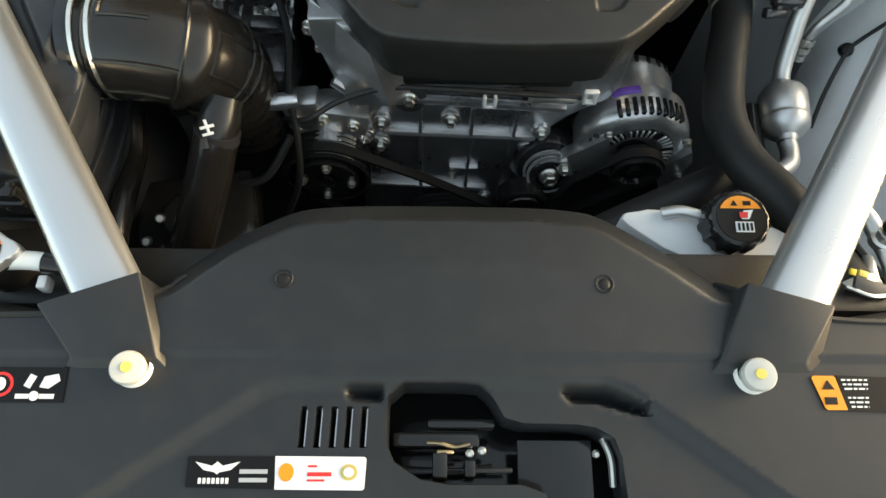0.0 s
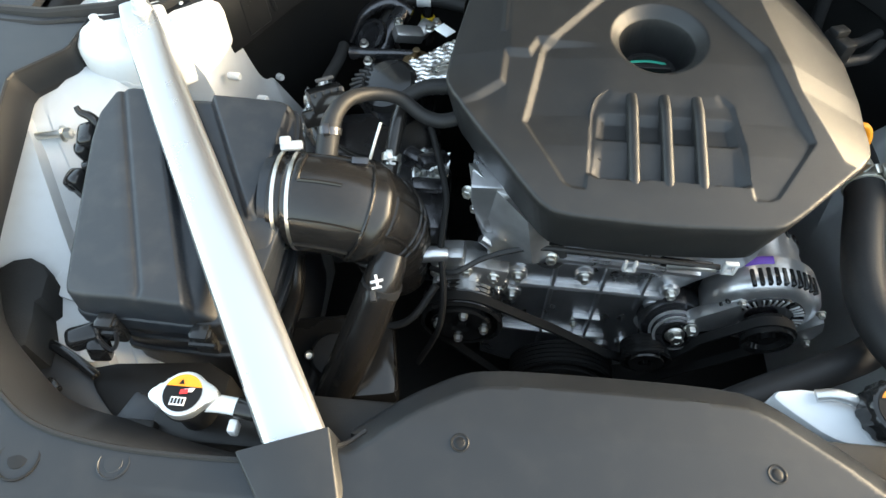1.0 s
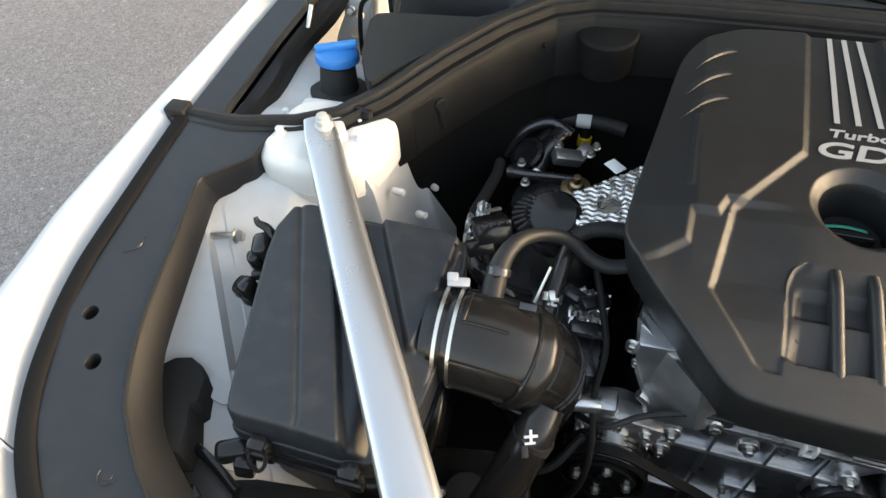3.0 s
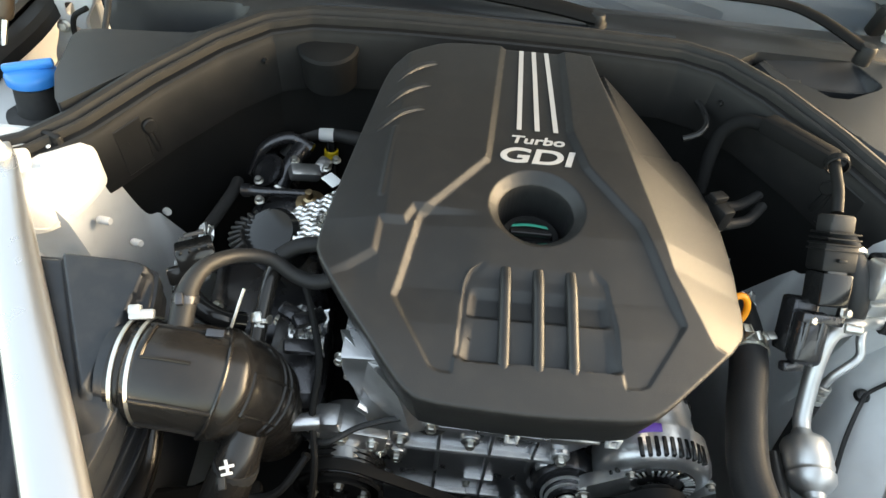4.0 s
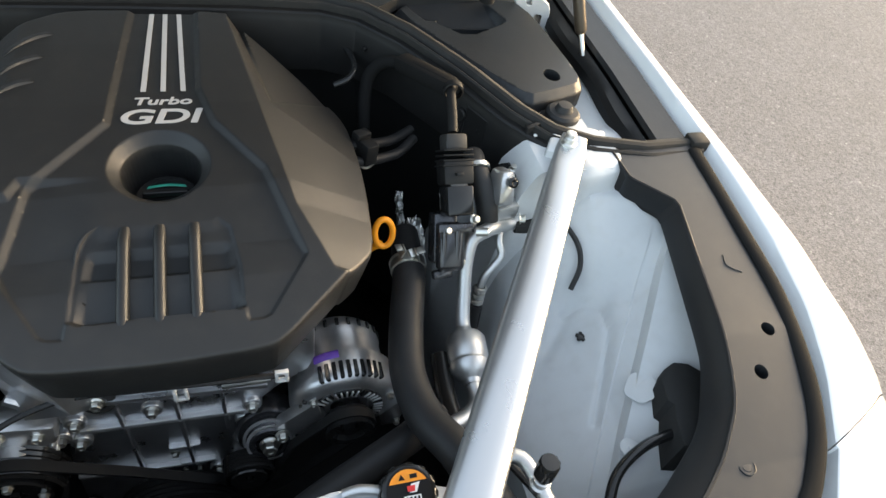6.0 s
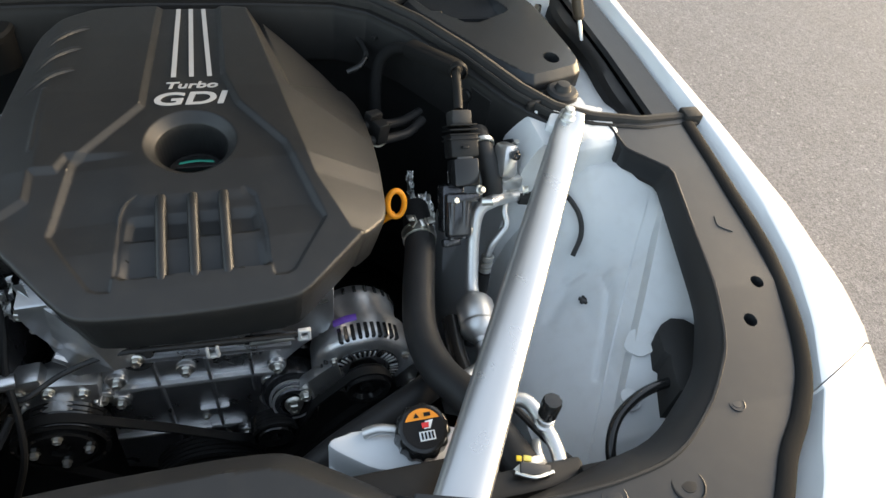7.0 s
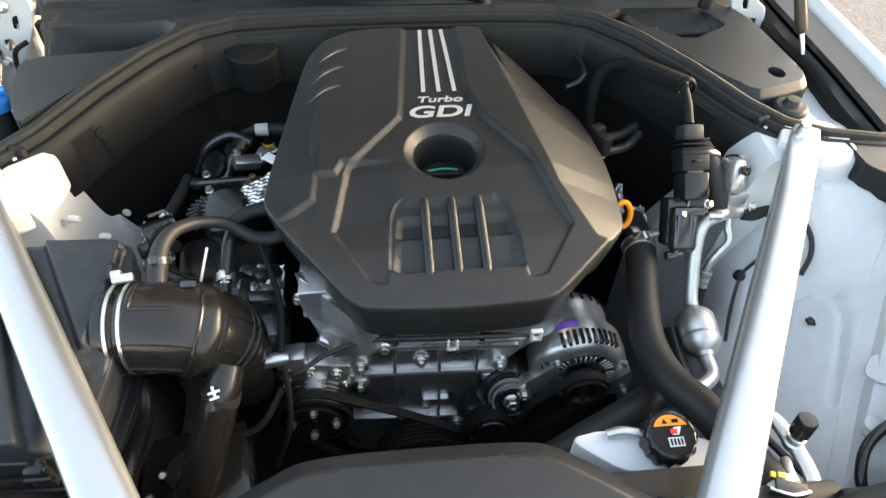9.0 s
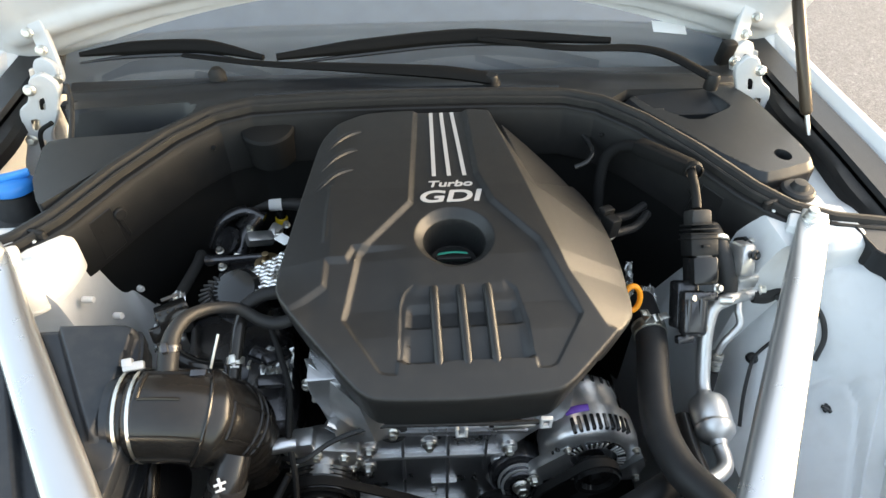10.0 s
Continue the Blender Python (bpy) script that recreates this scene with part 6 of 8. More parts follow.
def timing_cover():
    t = thing("timing_cover", (0.02, 0.10, 0.40), "cast aluminium timing cover with ribs and flange bolts", "engine")
    # plan in x and z, thickness in y
    out = rounded([(-0.150, 0.80), (-0.128, 0.74), (-0.100, 0.715), (-0.102, 0.640), (-0.118, 0.53), (-0.125, 0.40), (0.12, 0.40), (0.112, 0.52), (0.095, 0.57), (0.118, 0.64), (0.155, 0.685), (0.20, 0.72), (0.20, 0.82), (-0.15, 0.84)], 1)
    bm = slab(B(), out, 0, 0.055, 0.004)
    bmesh.ops.rotate(bm, verts=bm.verts, cent=(0, 0, 0), matrix=Matrix.Rotation(radians(90), 3, "X"))
    bmesh.ops.translate(bm, verts=bm.verts, vec=(0, 0.135, 0))
    part("casting", bm, PANELM, t)
    # ribs; level ones take a brighter metal, their highlight put into the colour
    for x0, z0, x1, z1, w in ((-0.085, 0.650, 0.115, 0.641, 0.010), (-0.115, 0.526, 0.048, 0.512, 0.008), (-0.035, 0.72, -0.035, 0.44, 0.006), (0.030, 0.70, 0.030, 0.44, 0.006), (0.085, 0.70, 0.085, 0.60, 0.006),
                              (0.005, 0.571, 0.045, 0.569, 0.004), (0.012, 0.520, 0.060, 0.516, 0.005)):
        bm = B()
        a, b = Vector((x0, 0.080, z0)), Vector((x1, 0.080, z1))
        L = (b - a).length
        ang = math.degrees(math.atan2(-(z1 - z0), x1 - x0))
        block(bm, (a + b) / 2, (L, 0.016, w), (0, ang, 0), bevel=0.003)
        part("rib", bm, BRIGHT if abs(z1 - z0) < 0.05 else PANELM, t)
    for x, z in ((-0.083, 0.671), (-0.087, 0.625), (0.003, 0.678), (0.119, 0.655), (0.107, 0.617), (-0.113, 0.717), (-0.141, 0.649), (-0.105, 0.641), (-0.192, 0.670), (0.061, 0.484), (0.092, 0.500)):
        bm = B()
        lathe(bm, [(0.0135, 0.0), (0.0125, 0.012), (0.0115, 0.0135), (0, 0.0135)], (x, 0.086, z), (0, -1, 0.1), 18)
        part("boss", bm, CAST, t)
        bolt(t, (x, 0.0735, z), 0.0088, (0, -1, 0.12))
    for x, z, r in ((0.017, 0.49, 0.006), (0.035, 0.49, 0.006), (0.010, 0.545, 0.006)):
        bolt(t, (x, 0.078, z), r, (0, -1, 0))
    # sealing edge to the valve cover
    bm = B()
    sweep(bm, [(-0.135, 0.075, 0.745), (-0.10, 0.070, 0.722), (-0.04, 0.070, 0.722), (0.05, 0.070, 0.716), (0.14, 0.072, 0.706)], 0.006, seg=8)
    part("gasket_flange", bm, PANELM, t)
    # camshaft cap with a dark rubber mount and its bolt
    bm = B()
    lathe(bm, [(0.020, 0), (0.020, 0.014), (0.016, 0.016), (0.011, 0.016), (0.011, 0.010), (0, 0.010)], (-0.047, 0.082, 0.722), (0, -1, 0.2), 22)
    part("rubber_mount", bm, RUBBER, t)
    bolt(t, (-0.047, 0.066, 0.727), 0.009, (0, -1, 0.2))
    # dark head and block behind
    bm = B()
    block(bm, (0.03, 0.30, 0.70), (0.34, 0.34, 0.20), bevel=0.02)
    block(bm, (0.03, 0.32, 0.50), (0.30, 0.40, 0.24), bevel=0.02)
    part("block", bm, DARKM, t, "dark engine block under the cover")


timing_cover()


def cylinder_flank():
    """Ridged casting that shows beside the cover's front corner."""
    t = thing("cylinder_head", (-0.16, 0.14, 0.66), "cast aluminium cylinder head flank with studs", "engine")
    bm = B()
    vs = [(-0.155, 0.112, 0.838), (-0.085, 0.046, 0.822), (-0.070, 0.053, 0.730), (-0.117, 0.057, 0.726), (-0.143, 0.092, 0.762)]
    f = bm.faces.new([bm.verts.new(v) for v in vs])
    r = bmesh.ops.extrude_face_region(bm, geom=[f])
    for g in r["geom"]:
        if isinstance(g, bmesh.types.BMVert):
            g.co += Vector((0.055, 0.035, -0.035))
    part("flank", bm, CAST, t)
    for at, r in (((-0.153, 0.097, 0.806), 0.0085), ((-0.145, 0.091, 0.783), 0.006)):
        bolt(t, at, r, (-0.3, -1, 0.2))


cylinder_flank()


def alternator():
    c = Vector((0.2385, 0.056, 0.643))
    t = thing("alternator", (c.x, c.y, c.z - 0.07), "cast aluminium alternator with cooling slots and a black pulley", "alternator")
    bm = B()
    lathe(bm, [(0.020, -0.004), (0.030, -0.004), (0.032, 0.000), (0.056, 0.002), (0.065, -0.002), (0.071, -0.008), (0.073, -0.020), (0.072, -0.046), (0.062, -0.052), (0.060, -0.085), (0.062, -0.090), (0.060, -0.105), (0.050, -0.115), (0, -0.117)], c, (0, -1, 0), 48)
    part("housing", bm, CAST, t)
    # cooling slots: a comb over the top of the shoulder, a fan of openings on the face, small ones on the rear shell
    # nothing is cut: black blocks and plates carry the openings' shade as colour
    for k in range(10):
        a = radians(50 + 7.4 * k)
        bm = B()
        block(bm, c + Vector((math.cos(a) * 0.0685, 0.017, math.sin(a) * 0.0685)), (0.012, 0.024, 0.0056), (0, -math.degrees(a), 0), bevel=0.0012, seg=1)
        part("slot", bm, GLOSS, t)
    for k in range(7):
        a = radians(150 + 9 * k)
        bm = B()
        block(bm, c + Vector((math.cos(a) * 0.0575, 0.0, math.sin(a) * 0.0575)), (0.016, 0.006, 0.0048), (0, -math.degrees(a), 0), bevel=0.001, seg=1)
        part("slot", bm, GLOSS, t)
    for a0, a1 in ((20, 62), (68, 112), (118, 150), (-60, 12)):
        bm = B()
        ring = [(r, a) for r in (0.036,) for a in np.linspace(a0, a1, 9)] + [(0.050, a) for a in np.linspace(a1, a0, 9)]
        f = bm.faces.new([bm.verts.new(c + Vector((r * math.cos(radians(a)), -0.0046, r * math.sin(radians(a))))) for r, a in ring])
        r2 = bmesh.ops.extrude_face_region(bm, geom=[f])
        for g in r2["geom"]:
            if isinstance(g, bmesh.types.BMVert):
                g.co.y += 0.004
        o = part("opening", bm, GLOSS, t, "black plate for the shaded opening of the fan")
        for q in np.arange(a0 + 5, a1 - 2, 9.0):
            bm = B()
            block(bm, c + Vector((math.cos(radians(q)) * 0.043, -0.0050, math.sin(radians(q)) * 0.043)), (0.013, 0.003, 0.0022), (0, -q, 0), bevel=0.0006, seg=1)
            part("fan_blade", bm, BRIGHT, o)
    for k in range(24):
        a = 2 * math.pi * k / 24
        bm = B()
        block(bm, c + Vector((math.cos(a) * 0.0605, 0.098, math.sin(a) * 0.0605)), (0.006, 0.012, 0.005), (0, -math.degrees(a), 0), bevel=0.001, seg=1)
        part("slot", bm, GLOSS, t)
    # mounting ears
    for pts in ([(-0.040, 0.042), (-0.088, -0.004), (-0.098, -0.024), (-0.086, -0.040), (-0.070, -0.036), (-0.030, -0.02)], [(0.045, -0.02), (0.072, 0.012), (0.080, -0.01), (0.074, -0.05), (0.050, -0.05)]):
        bm = slab(B(), [(c.x + x, -(c.z + z)) for x, z in pts], 0, 0.018, 0.003)
        bmesh.ops.rotate(bm, verts=bm.verts, cent=(0, 0, 0), matrix=Matrix.Rotation(radians(-90), 3, "X"))
        bmesh.ops.translate(bm, verts=bm.verts, vec=(0, c.y - 0.010, 0))
        part("ear", bm, CAST, t)
    for dx, dz in ((-0.085, -0.024), (0.070, -0.038), (0.055, 0.038), (-0.045, 0.050)):
        bolt(t, (c.x + dx, c.y - 0.012, c.z + dz), 0.0095 if dx < -0.08 else 0.006, (0, -1, 0.1))
    bm = B()
    sweep(bm, [(c.x - 0.038, c.y + 0.040, c.z + 0.062), (c.x - 0.022, c.y + 0.040, c.z + 0.0695), (c.x - 0.006, c.y + 0.040, c.z + 0.0725)], 0.006, seg=8, flat=0.35)
    part("paint_mark", bm, PURPLE, t, "purple paint mark")
    # pulley
    bm = B()
    prof = [(0.010, 0.0), (0.012, 0.010), (0.026, 0.012), (0.031, 0.012)]
    for k in range(6):
        prof += [(0.0315, 0.014 + 0.0035 * k), (0.0295, 0.0157 + 0.0035 * k)]
    prof += [(0.033, 0.036), (0.031, 0.038), (0.024, 0.036), (0.020, 0.030), (0.011, 0.030), (0.010, 0.036), (0, 0.036)]
    lathe(bm, prof, c, (0, -1, 0), 36)
    part("pulley", bm, GLOSS, t, "glossy black pulley")


alternator()


def pulley(name, at, r, depth, label, bolts=0, mat=GLOSS, face=0.5):
    t = thing(name, (at[0], at[1], at[2] - r), label, "pulley", group="belt pulleys")
    bm = B()
    prof = [(0.010, -depth)]
    for k in range(5):
        prof += [(r, -depth + depth * k / 5), (r - 0.002, -depth + depth * (k + 0.5) / 5)]
    prof += [(r + 0.001, 0.0), (r - 0.003, 0.002), (r - 0.006, 0.0), (r * face + 0.006, -0.012), (r * face, -0.014)]
    lathe(bm, prof, at, (0, -1, 0), 40)
    part("rim", bm, mat, t)
    bm = lathe(B(), [(r * face + 0.003, -0.012), (r * face - 0.002, -0.011), (r * 0.76, -0.011), (r * 0.74, 0.002), (r * 0.70, 0.004), (r * 0.30, 0.003), (r * 0.28, -0.003), (r * 0.14, -0.003), (r * 0.12, 0.004), (0, 0.004)], at, (0, -1, 0), 40)
    part("hub", bm, mat, t)
    for k in range(bolts):
        a = 2 * math.pi * (k - 0.06) / bolts
        bolt(t, (at[0] + math.cos(a) * r * 0.56, at[1] - 0.002, at[2] + math.sin(a) * r * 0.56), 0.0075, (0, -1, 0))
    return t


pulley("water_pump_pulley", (-0.1530, 0.020, 0.623), 0.055, 0.036, "glossy black water pump pulley with small bolts", bolts=4, face=0.86)
pulley("idler_pulley", (0.106, 0.018, 0.562), 0.034, 0.026, "black idler pulley on the belt")
pulley("crank_pulley", (0.005, 0.025, 0.445), 0.080, 0.035, "dark crankshaft pulley low on the engine", mat=BELT)


def compressor():
    t = thing("water_pump", (-0.145, 0.06, 0.60), "cast aluminium water pump housing behind its pulley", "pump")
    bm = B()
    lathe(bm, [(0.040, -0.05), (0.044, -0.02), (0.040, 0.0), (0.028, 0.006), (0.028, 0.020), (0, 0.020)], (-0.150, 0.060, 0.650), (0, -1, 0.05), 28)
    part("housing", bm, CAST, t)
    bm = B()
    for k in range(26):
        a = 2 * math.pi * k / 26
        block(bm, (-0.150 + 0.0425 * math.cos(a), 0.066, 0.650 + 0.0425 * math.sin(a)), (0.005, 0.022, 0.0045), (0, -math.degrees(a), 0), bevel=0.001, seg=1)
    part("toothed_ring", bm, BRIGHT, t)
    bm = B()
    block(bm, (-0.140, 0.070, 0.690), (0.085, 0.030, 0.040), (0, 10, 0), bevel=0.006)
    block(bm, (-0.175, 0.070, 0.715), (0.045, 0.030, 0.022), (0, -8, 0), bevel=0.005)
    part("flange", bm, CAST, t)
    bm = B()
    lathe(bm, [(0.009, 0), (0.010, 0.004), (0.010, 0.03), (0.008, 0.034), (0, 0.034)], (-0.175, 0.055, 0.735), (-1, -0.2, 0.1), 18)
    part("sensor", bm, PANELM, t)
    for at in ((-0.150, 0.052, 0.705), (-0.115, 0.055, 0.690), (-0.185, 0.055, 0.700)):
        bolt(t, at, 0.008, (0, -1, 0.2))


compressor()


def tensioner():
    t = thing("belt_tensioner", (0.135, 0.05, 0.55), "cast aluminium belt tensioner with a large centre bolt", "tensioner")
    bm = B()
    lathe(bm, [(0.044, -0.020), (0.044, 0.008), (0.040, 0.014), (0.033, 0.016), (0.033, 0.022), (0.029, 0.025), (0.029, 0.030), (0.024, 0.034), (0.018, 0.034), (0.018, 0.028), (0, 0.028)], (0.136, 0.070, 0.596), (0, -1, 0.35), 32)
    part("housing", bm, DARKM, t)
    for r, h in ((0.0335, 0.0225), (0.0295, 0.0305)):
        bm = lathe(B(), [(r - 0.003, h - 0.001), (r + 0.0006, h - 0.001), (r + 0.0006, h + 0.0014), (r - 0.003, h + 0.0014)], (0.136, 0.070, 0.596), (0, -1, 0.35), 32)
        part("ring", bm, BRIGHT, t, "bright turned ring")
    bm = B()
    sweep(bm, [(0.150, 0.090, 0.60), (0.120, 0.080, 0.575), (0.102, 0.06, 0.585)], [0.022, 0.020, 0.018], seg=14, flat=0.5)
    part("arm", bm, CAST, t)
    bolt(t, (0.136, 0.040, 0.604), 0.0135, (0, -1, 0.35))
    bolt(t, (0.168, 0.060, 0.570), 0.008, (0, -1, 0))


tensioner()


def belt():
    t = thing("drive_belt", (0.0, 0.03, 0.45), "black ribbed drive belt with faded white print", "belt")
    loop = []

    def arc(cx, cz_, r, a0, a1, n=9):
        for a in np.linspace(a0, a1, n):
            loop.append((cx + r * math.cos(radians(a)), cz_ + r * math.sin(radians(a))))

    arc(-0.1530, 0.623, 0.0565, 215, 62)
    loop.extend([(-0.03, 0.612), (0.05, 0.553)])
    arc(0.106, 0.562, 0.0355, 215, 330, 8)
    loop.extend([(0.165, 0.612)])
    arc(0.2385, 0.643, 0.034, 130, -35)
    arc(0.005, 0.445, 0.082, -10, -170, 10)
    n = len(loop)
    bm = B()
    vs = []
    for i, (x, z) in enumerate(loop):
        (x0, z0), (x1, z1) = loop[i - 1], loop[(i + 1) % n]
        tx, tz = x1 - x0, z1 - z0
        L = math.hypot(tx, tz)
        nx, nz = -tz / L, tx / L
        vs.append([bm.verts.new(p) for p in ((x - nx * 0.002, 0.024, z - nz * 0.002), (x + nx * 0.002, 0.024, z + nz * 0.002), (x + nx * 0.002, 0.037, z + nz * 0.002), (x - nx * 0.002, 0.037, z - nz * 0.002))])
    for i in range(n):
        a, b = vs[i], vs[(i + 1) % n]
        for k in range(4):
            bm.faces.new((a[k], a[(k + 1) % 4], b[(k + 1) % 4], b[k]))
    part("band", bm, BELT, t)
    for k in range(14):
        u = 0.08 + 0.062 * k
        x, z = -0.03 + 0.08 * u, 0.6100 - 0.059 * u
        bm = B()
        block(bm, (x, 0.028, z + 0.0040), (0.0034, 0.0035, 0.0006), (0, 36, 0))
        part("print_bar", bm, SPRINT, t)


belt()


def under_cover_details():
    """Brackets, cable and clips in the gap between the cover and the timing case."""
    bm = B()
    sweep(bm, [(-0.195, 0.055, 0.700), (-0.165, 0.035, 0.725), (-0.130, 0.050, 0.738), (-0.095, 0.058, 0.748), (-0.06, 0.062, 0.752), (0.0, 0.06, 0.752), (0.10, 0.058, 0.748), (0.15, 0.058, 0.745)], 0.0036, seg=8)
    solo("wiring_cable", bm, RUBBER, "thin black cable along the timing cover", "cable", group="cables")
    for x, z in ((0.045, 0.742), (0.158, 0.752)):
        t = thing("cable_clip", (x, 0.05, z), "white plastic cable clip below the engine cover", "clip", group="cable clips")
        bm = B()
        for dx in (-0.006, 0.006):
            block(bm, (x + dx, 0.052, z), (0.004, 0.006, 0.018), bevel=0.001)
        block(bm, (x, 0.052, z - 0.008), (0.016, 0.006, 0.004), bevel=0.001)
        if x > 0.1:
            block(bm, (x, 0.052, z + 0.009), (0.016, 0.006, 0.004), bevel=0.001)
        part("clip", bm, WHITEP, t)
    bm = B()
    block(bm, (0.115, 0.066, 0.735), (0.065, 0.010, 0.012), (0, 4, 0), bevel=0.003)
    solo("bracket", bm, DARKM, "small dark metal bracket on the engine", "bracket", group="brackets")
    bm = B()
    sweep(bm, [(0.09, 0.058, 0.738), (0.12, 0.055, 0.743), (0.145, 0.056, 0.742)], 0.0035, seg=8)
    solo("steel_pipe", bm, STEEL, "short bright steel pipe under the engine cover", "pipe")
    bm = B()
    block(bm, (0.03, 0.080, 0.765), (0.22, 0.03, 0.03), bevel=0.006)
    solo("cover_bracket", bm, GLOSS, "black rail below the engine cover's lip", "rail")


under_cover_details()


def front_clutter():
    """What shows between the elbow, the pulleys and the radiator."""
    hose("wiring_loom", [(-0.205, 0.170, 0.835), (-0.192, 0.140, 0.810), (-0.180, 0.100, 0.785), (-0.183, 0.060, 0.745), (-0.176, 0.020, 0.705), (-0.180, -0.01, 0.66), (-0.205, -0.03, 0.60)], 0.0042, BELT, "black taped wiring loom down the engine front", "cable", seg=8)
    hose("wiring_loom", [(-0.186, 0.03, 0.70), (-0.215, 0.0, 0.665), (-0.245, -0.005, 0.648), (-0.28, 0.0, 0.64)], 0.005, RUBBER, "black cable sweeping under the intake elbow", "cable", seg=8)
    hose("coolant_pipe", [(-0.365, 0.045, 0.72), (-0.362, 0.0, 0.70), (-0.362, -0.06, 0.70), (-0.362, -0.12, 0.69), (-0.36, -0.16, 0.64)], 0.0135, HOSE, "dull grey-black coolant pipe beside the air box", "pipe")
    for x, y, z in ((-0.335, -0.06, 0.66), (-0.320, -0.04, 0.655), (-0.310, -0.075, 0.65), (-0.285, -0.02, 0.64), (-0.345, -0.09, 0.66)):
        bm = B()
        lathe(bm, [(0.006, 0), (0.006, 0.005), (0.004, 0.008), (0, 0.008)], (x, y, z), (0.2, -0.6, 1), 10)
        solo("fixing_nut", bm, STEEL, "small bright nut deep beside the radiator", "nut", group="small nuts")
    hs = thing("coolant_housing", (-0.30, -0.05, 0.59), "black housing low beside the radiator", "housing")
    bm = B()
    block(bm, (-0.30, -0.05, 0.62), (0.14, 0.12, 0.06), (0, 0, 10), bevel=0.012)
    part("body", bm, GLOSS, hs)
    bm = lathe(B(), [(0.028, 0), (0.030, 0.004), (0.030, 0.012), (0.026, 0.016), (0.012, 0.017), (0, 0.017)], (-0.305, -0.055, 0.648), (0, -0.2, 1), 24)
    part("lid", bm, DARKP, hs)
    bm = B()
    block(bm, (-0.300, 0.045, 0.742), (0.030, 0.026, 0.022), (0, 0, 15), bevel=0.004)
    solo("connector", bm, DARKP, "black electrical connector below the intake elbow", "connector", group="connectors")
    # radiator and fan shroud close the front of the bay
    t = thing("radiator", (0, -0.205, 0.30), "black radiator with its fan shroud behind the front cover", "radiator")
    bm = B()
    block(bm, (0, -0.205, 0.55), (0.86, 0.03, 0.50), bevel=0.006)
    part("shroud", bm, DARKP, t)
    bm = B()
    block(bm, (0, -0.190, 0.795), (0.62, 0.05, 0.016), bevel=0.004)
    part("top_tank", bm, DARKP, t)
    for s in (-1, 1):
        bm = B()
        block(bm, (s * 0.50, -0.215, 0.60), (0.16, 0.02, 0.42), bevel=0.004)
        part("side_baffle", bm, DARKP, t)


front_clutter()


def radiator_cap():
    c = Vector((-0.386, -0.192, 0.848))
    n = thing("filler_neck", (c.x, c.y, 0.77), "black filler neck with a printed metal cap and pale spout", "filler neck")
    out = []
    for k in range(60):
        a = 2 * math.pi * k / 60
        r = 0.0210 + 0.0100 * max(0, math.cos(a - 0.1)) ** 14 + 0.0100 * max(0, -math.cos(a - 0.1)) ** 14
        out.append((c.x + r * math.cos(a), c.y + r * math.sin(a)))
    bm = slab(B(), out, c.z - 0.010, c.z, 0.002)
    t = part("cap", bm, ALU, n, "bright metal cap with ears and a printed warning")
    flat = lambda x, y: c.z
    part("print_disc", decal(disc(c.x, c.y, 0.0172), flat, 0.0004), PRINTB, t)
    seg = [(c.x + 0.0172 * math.cos(a), c.y + 0.0172 * math.sin(a)) for a in np.linspace(0.35, math.pi - 0.35, 16)]
    part("print_field", decal(seg, flat, 0.0010), PRINTO, t, "orange printed field")
    part("print_sign", decal([(c.x - 0.0050, c.y + 0.0076), (c.x + 0.0000, c.y + 0.0076), (c.x - 0.0025, c.y + 0.0122)], flat, 0.0017), PRINTB, t)
    part("print_sign", decal(rect(c.x - 0.0084, c.y - 0.0118, c.x + 0.0050, c.y - 0.0042), flat, 0.0010), PRINTW, t)
    for k in range(4):
        part("print_bar", decal(rect(c.x - 0.0071 + 0.0031 * k, c.y - 0.0105, c.x - 0.0055 + 0.0031 * k, c.y - 0.0055), flat, 0.0017), PRINTB, t)
    part("print_sign", decal([(c.x - 0.0017, c.y - 0.0017), (c.x + 0.0050, c.y - 0.0008), (c.x + 0.0050, c.y + 0.0034), (c.x - 0.0017, c.y + 0.0025)], flat, 0.0017), PRINTR, t)
    part("print_sign", decal([(c.x + 0.0008, c.y + 0.0034), (c.x + 0.0101, c.y + 0.0050), (c.x + 0.0084, c.y + 0.0013), (c.x + 0.0025, c.y + 0.0008)], flat, 0.0010), PRINTW, t)
    bm = lathe(B(), [(0.017, -0.08), (0.017, -0.012), (0.022, -0.012), (0.022, -0.010)], c, seg=24)
    part("neck", bm, DARKP, n)
    bm = sweep(B(), [(c.x + 0.0126, c.y - 0.0017, 0.833), (c.x + 0.0300, c.y - 0.0017, 0.834), (c.x + 0.0500, c.y - 0.0034, 0.834)], 0.008, seg=14)
    part("spout", bm, WHITEP, n, "pale plastic spout")
    bm = sweep(B(), [(c.x + 0.0460, c.y - 0.0034, 0.834), (c.x + 0.0900, c.y - 0.0084, 0.825), (c.x + 0.12, c.y - 0.0200, 0.80)], 0.0095, seg=14)
    part("overflow_hose", bm, HOSE, n)
    bm = B()
    block(bm, (c.x + 0.0440, c.y - 0.0180, 0.822), (0.008, 0.012, 0.014), (0, 0, 0), bevel=0.002)
    part("clip", bm, WHITEP, n)


radiator_cap()


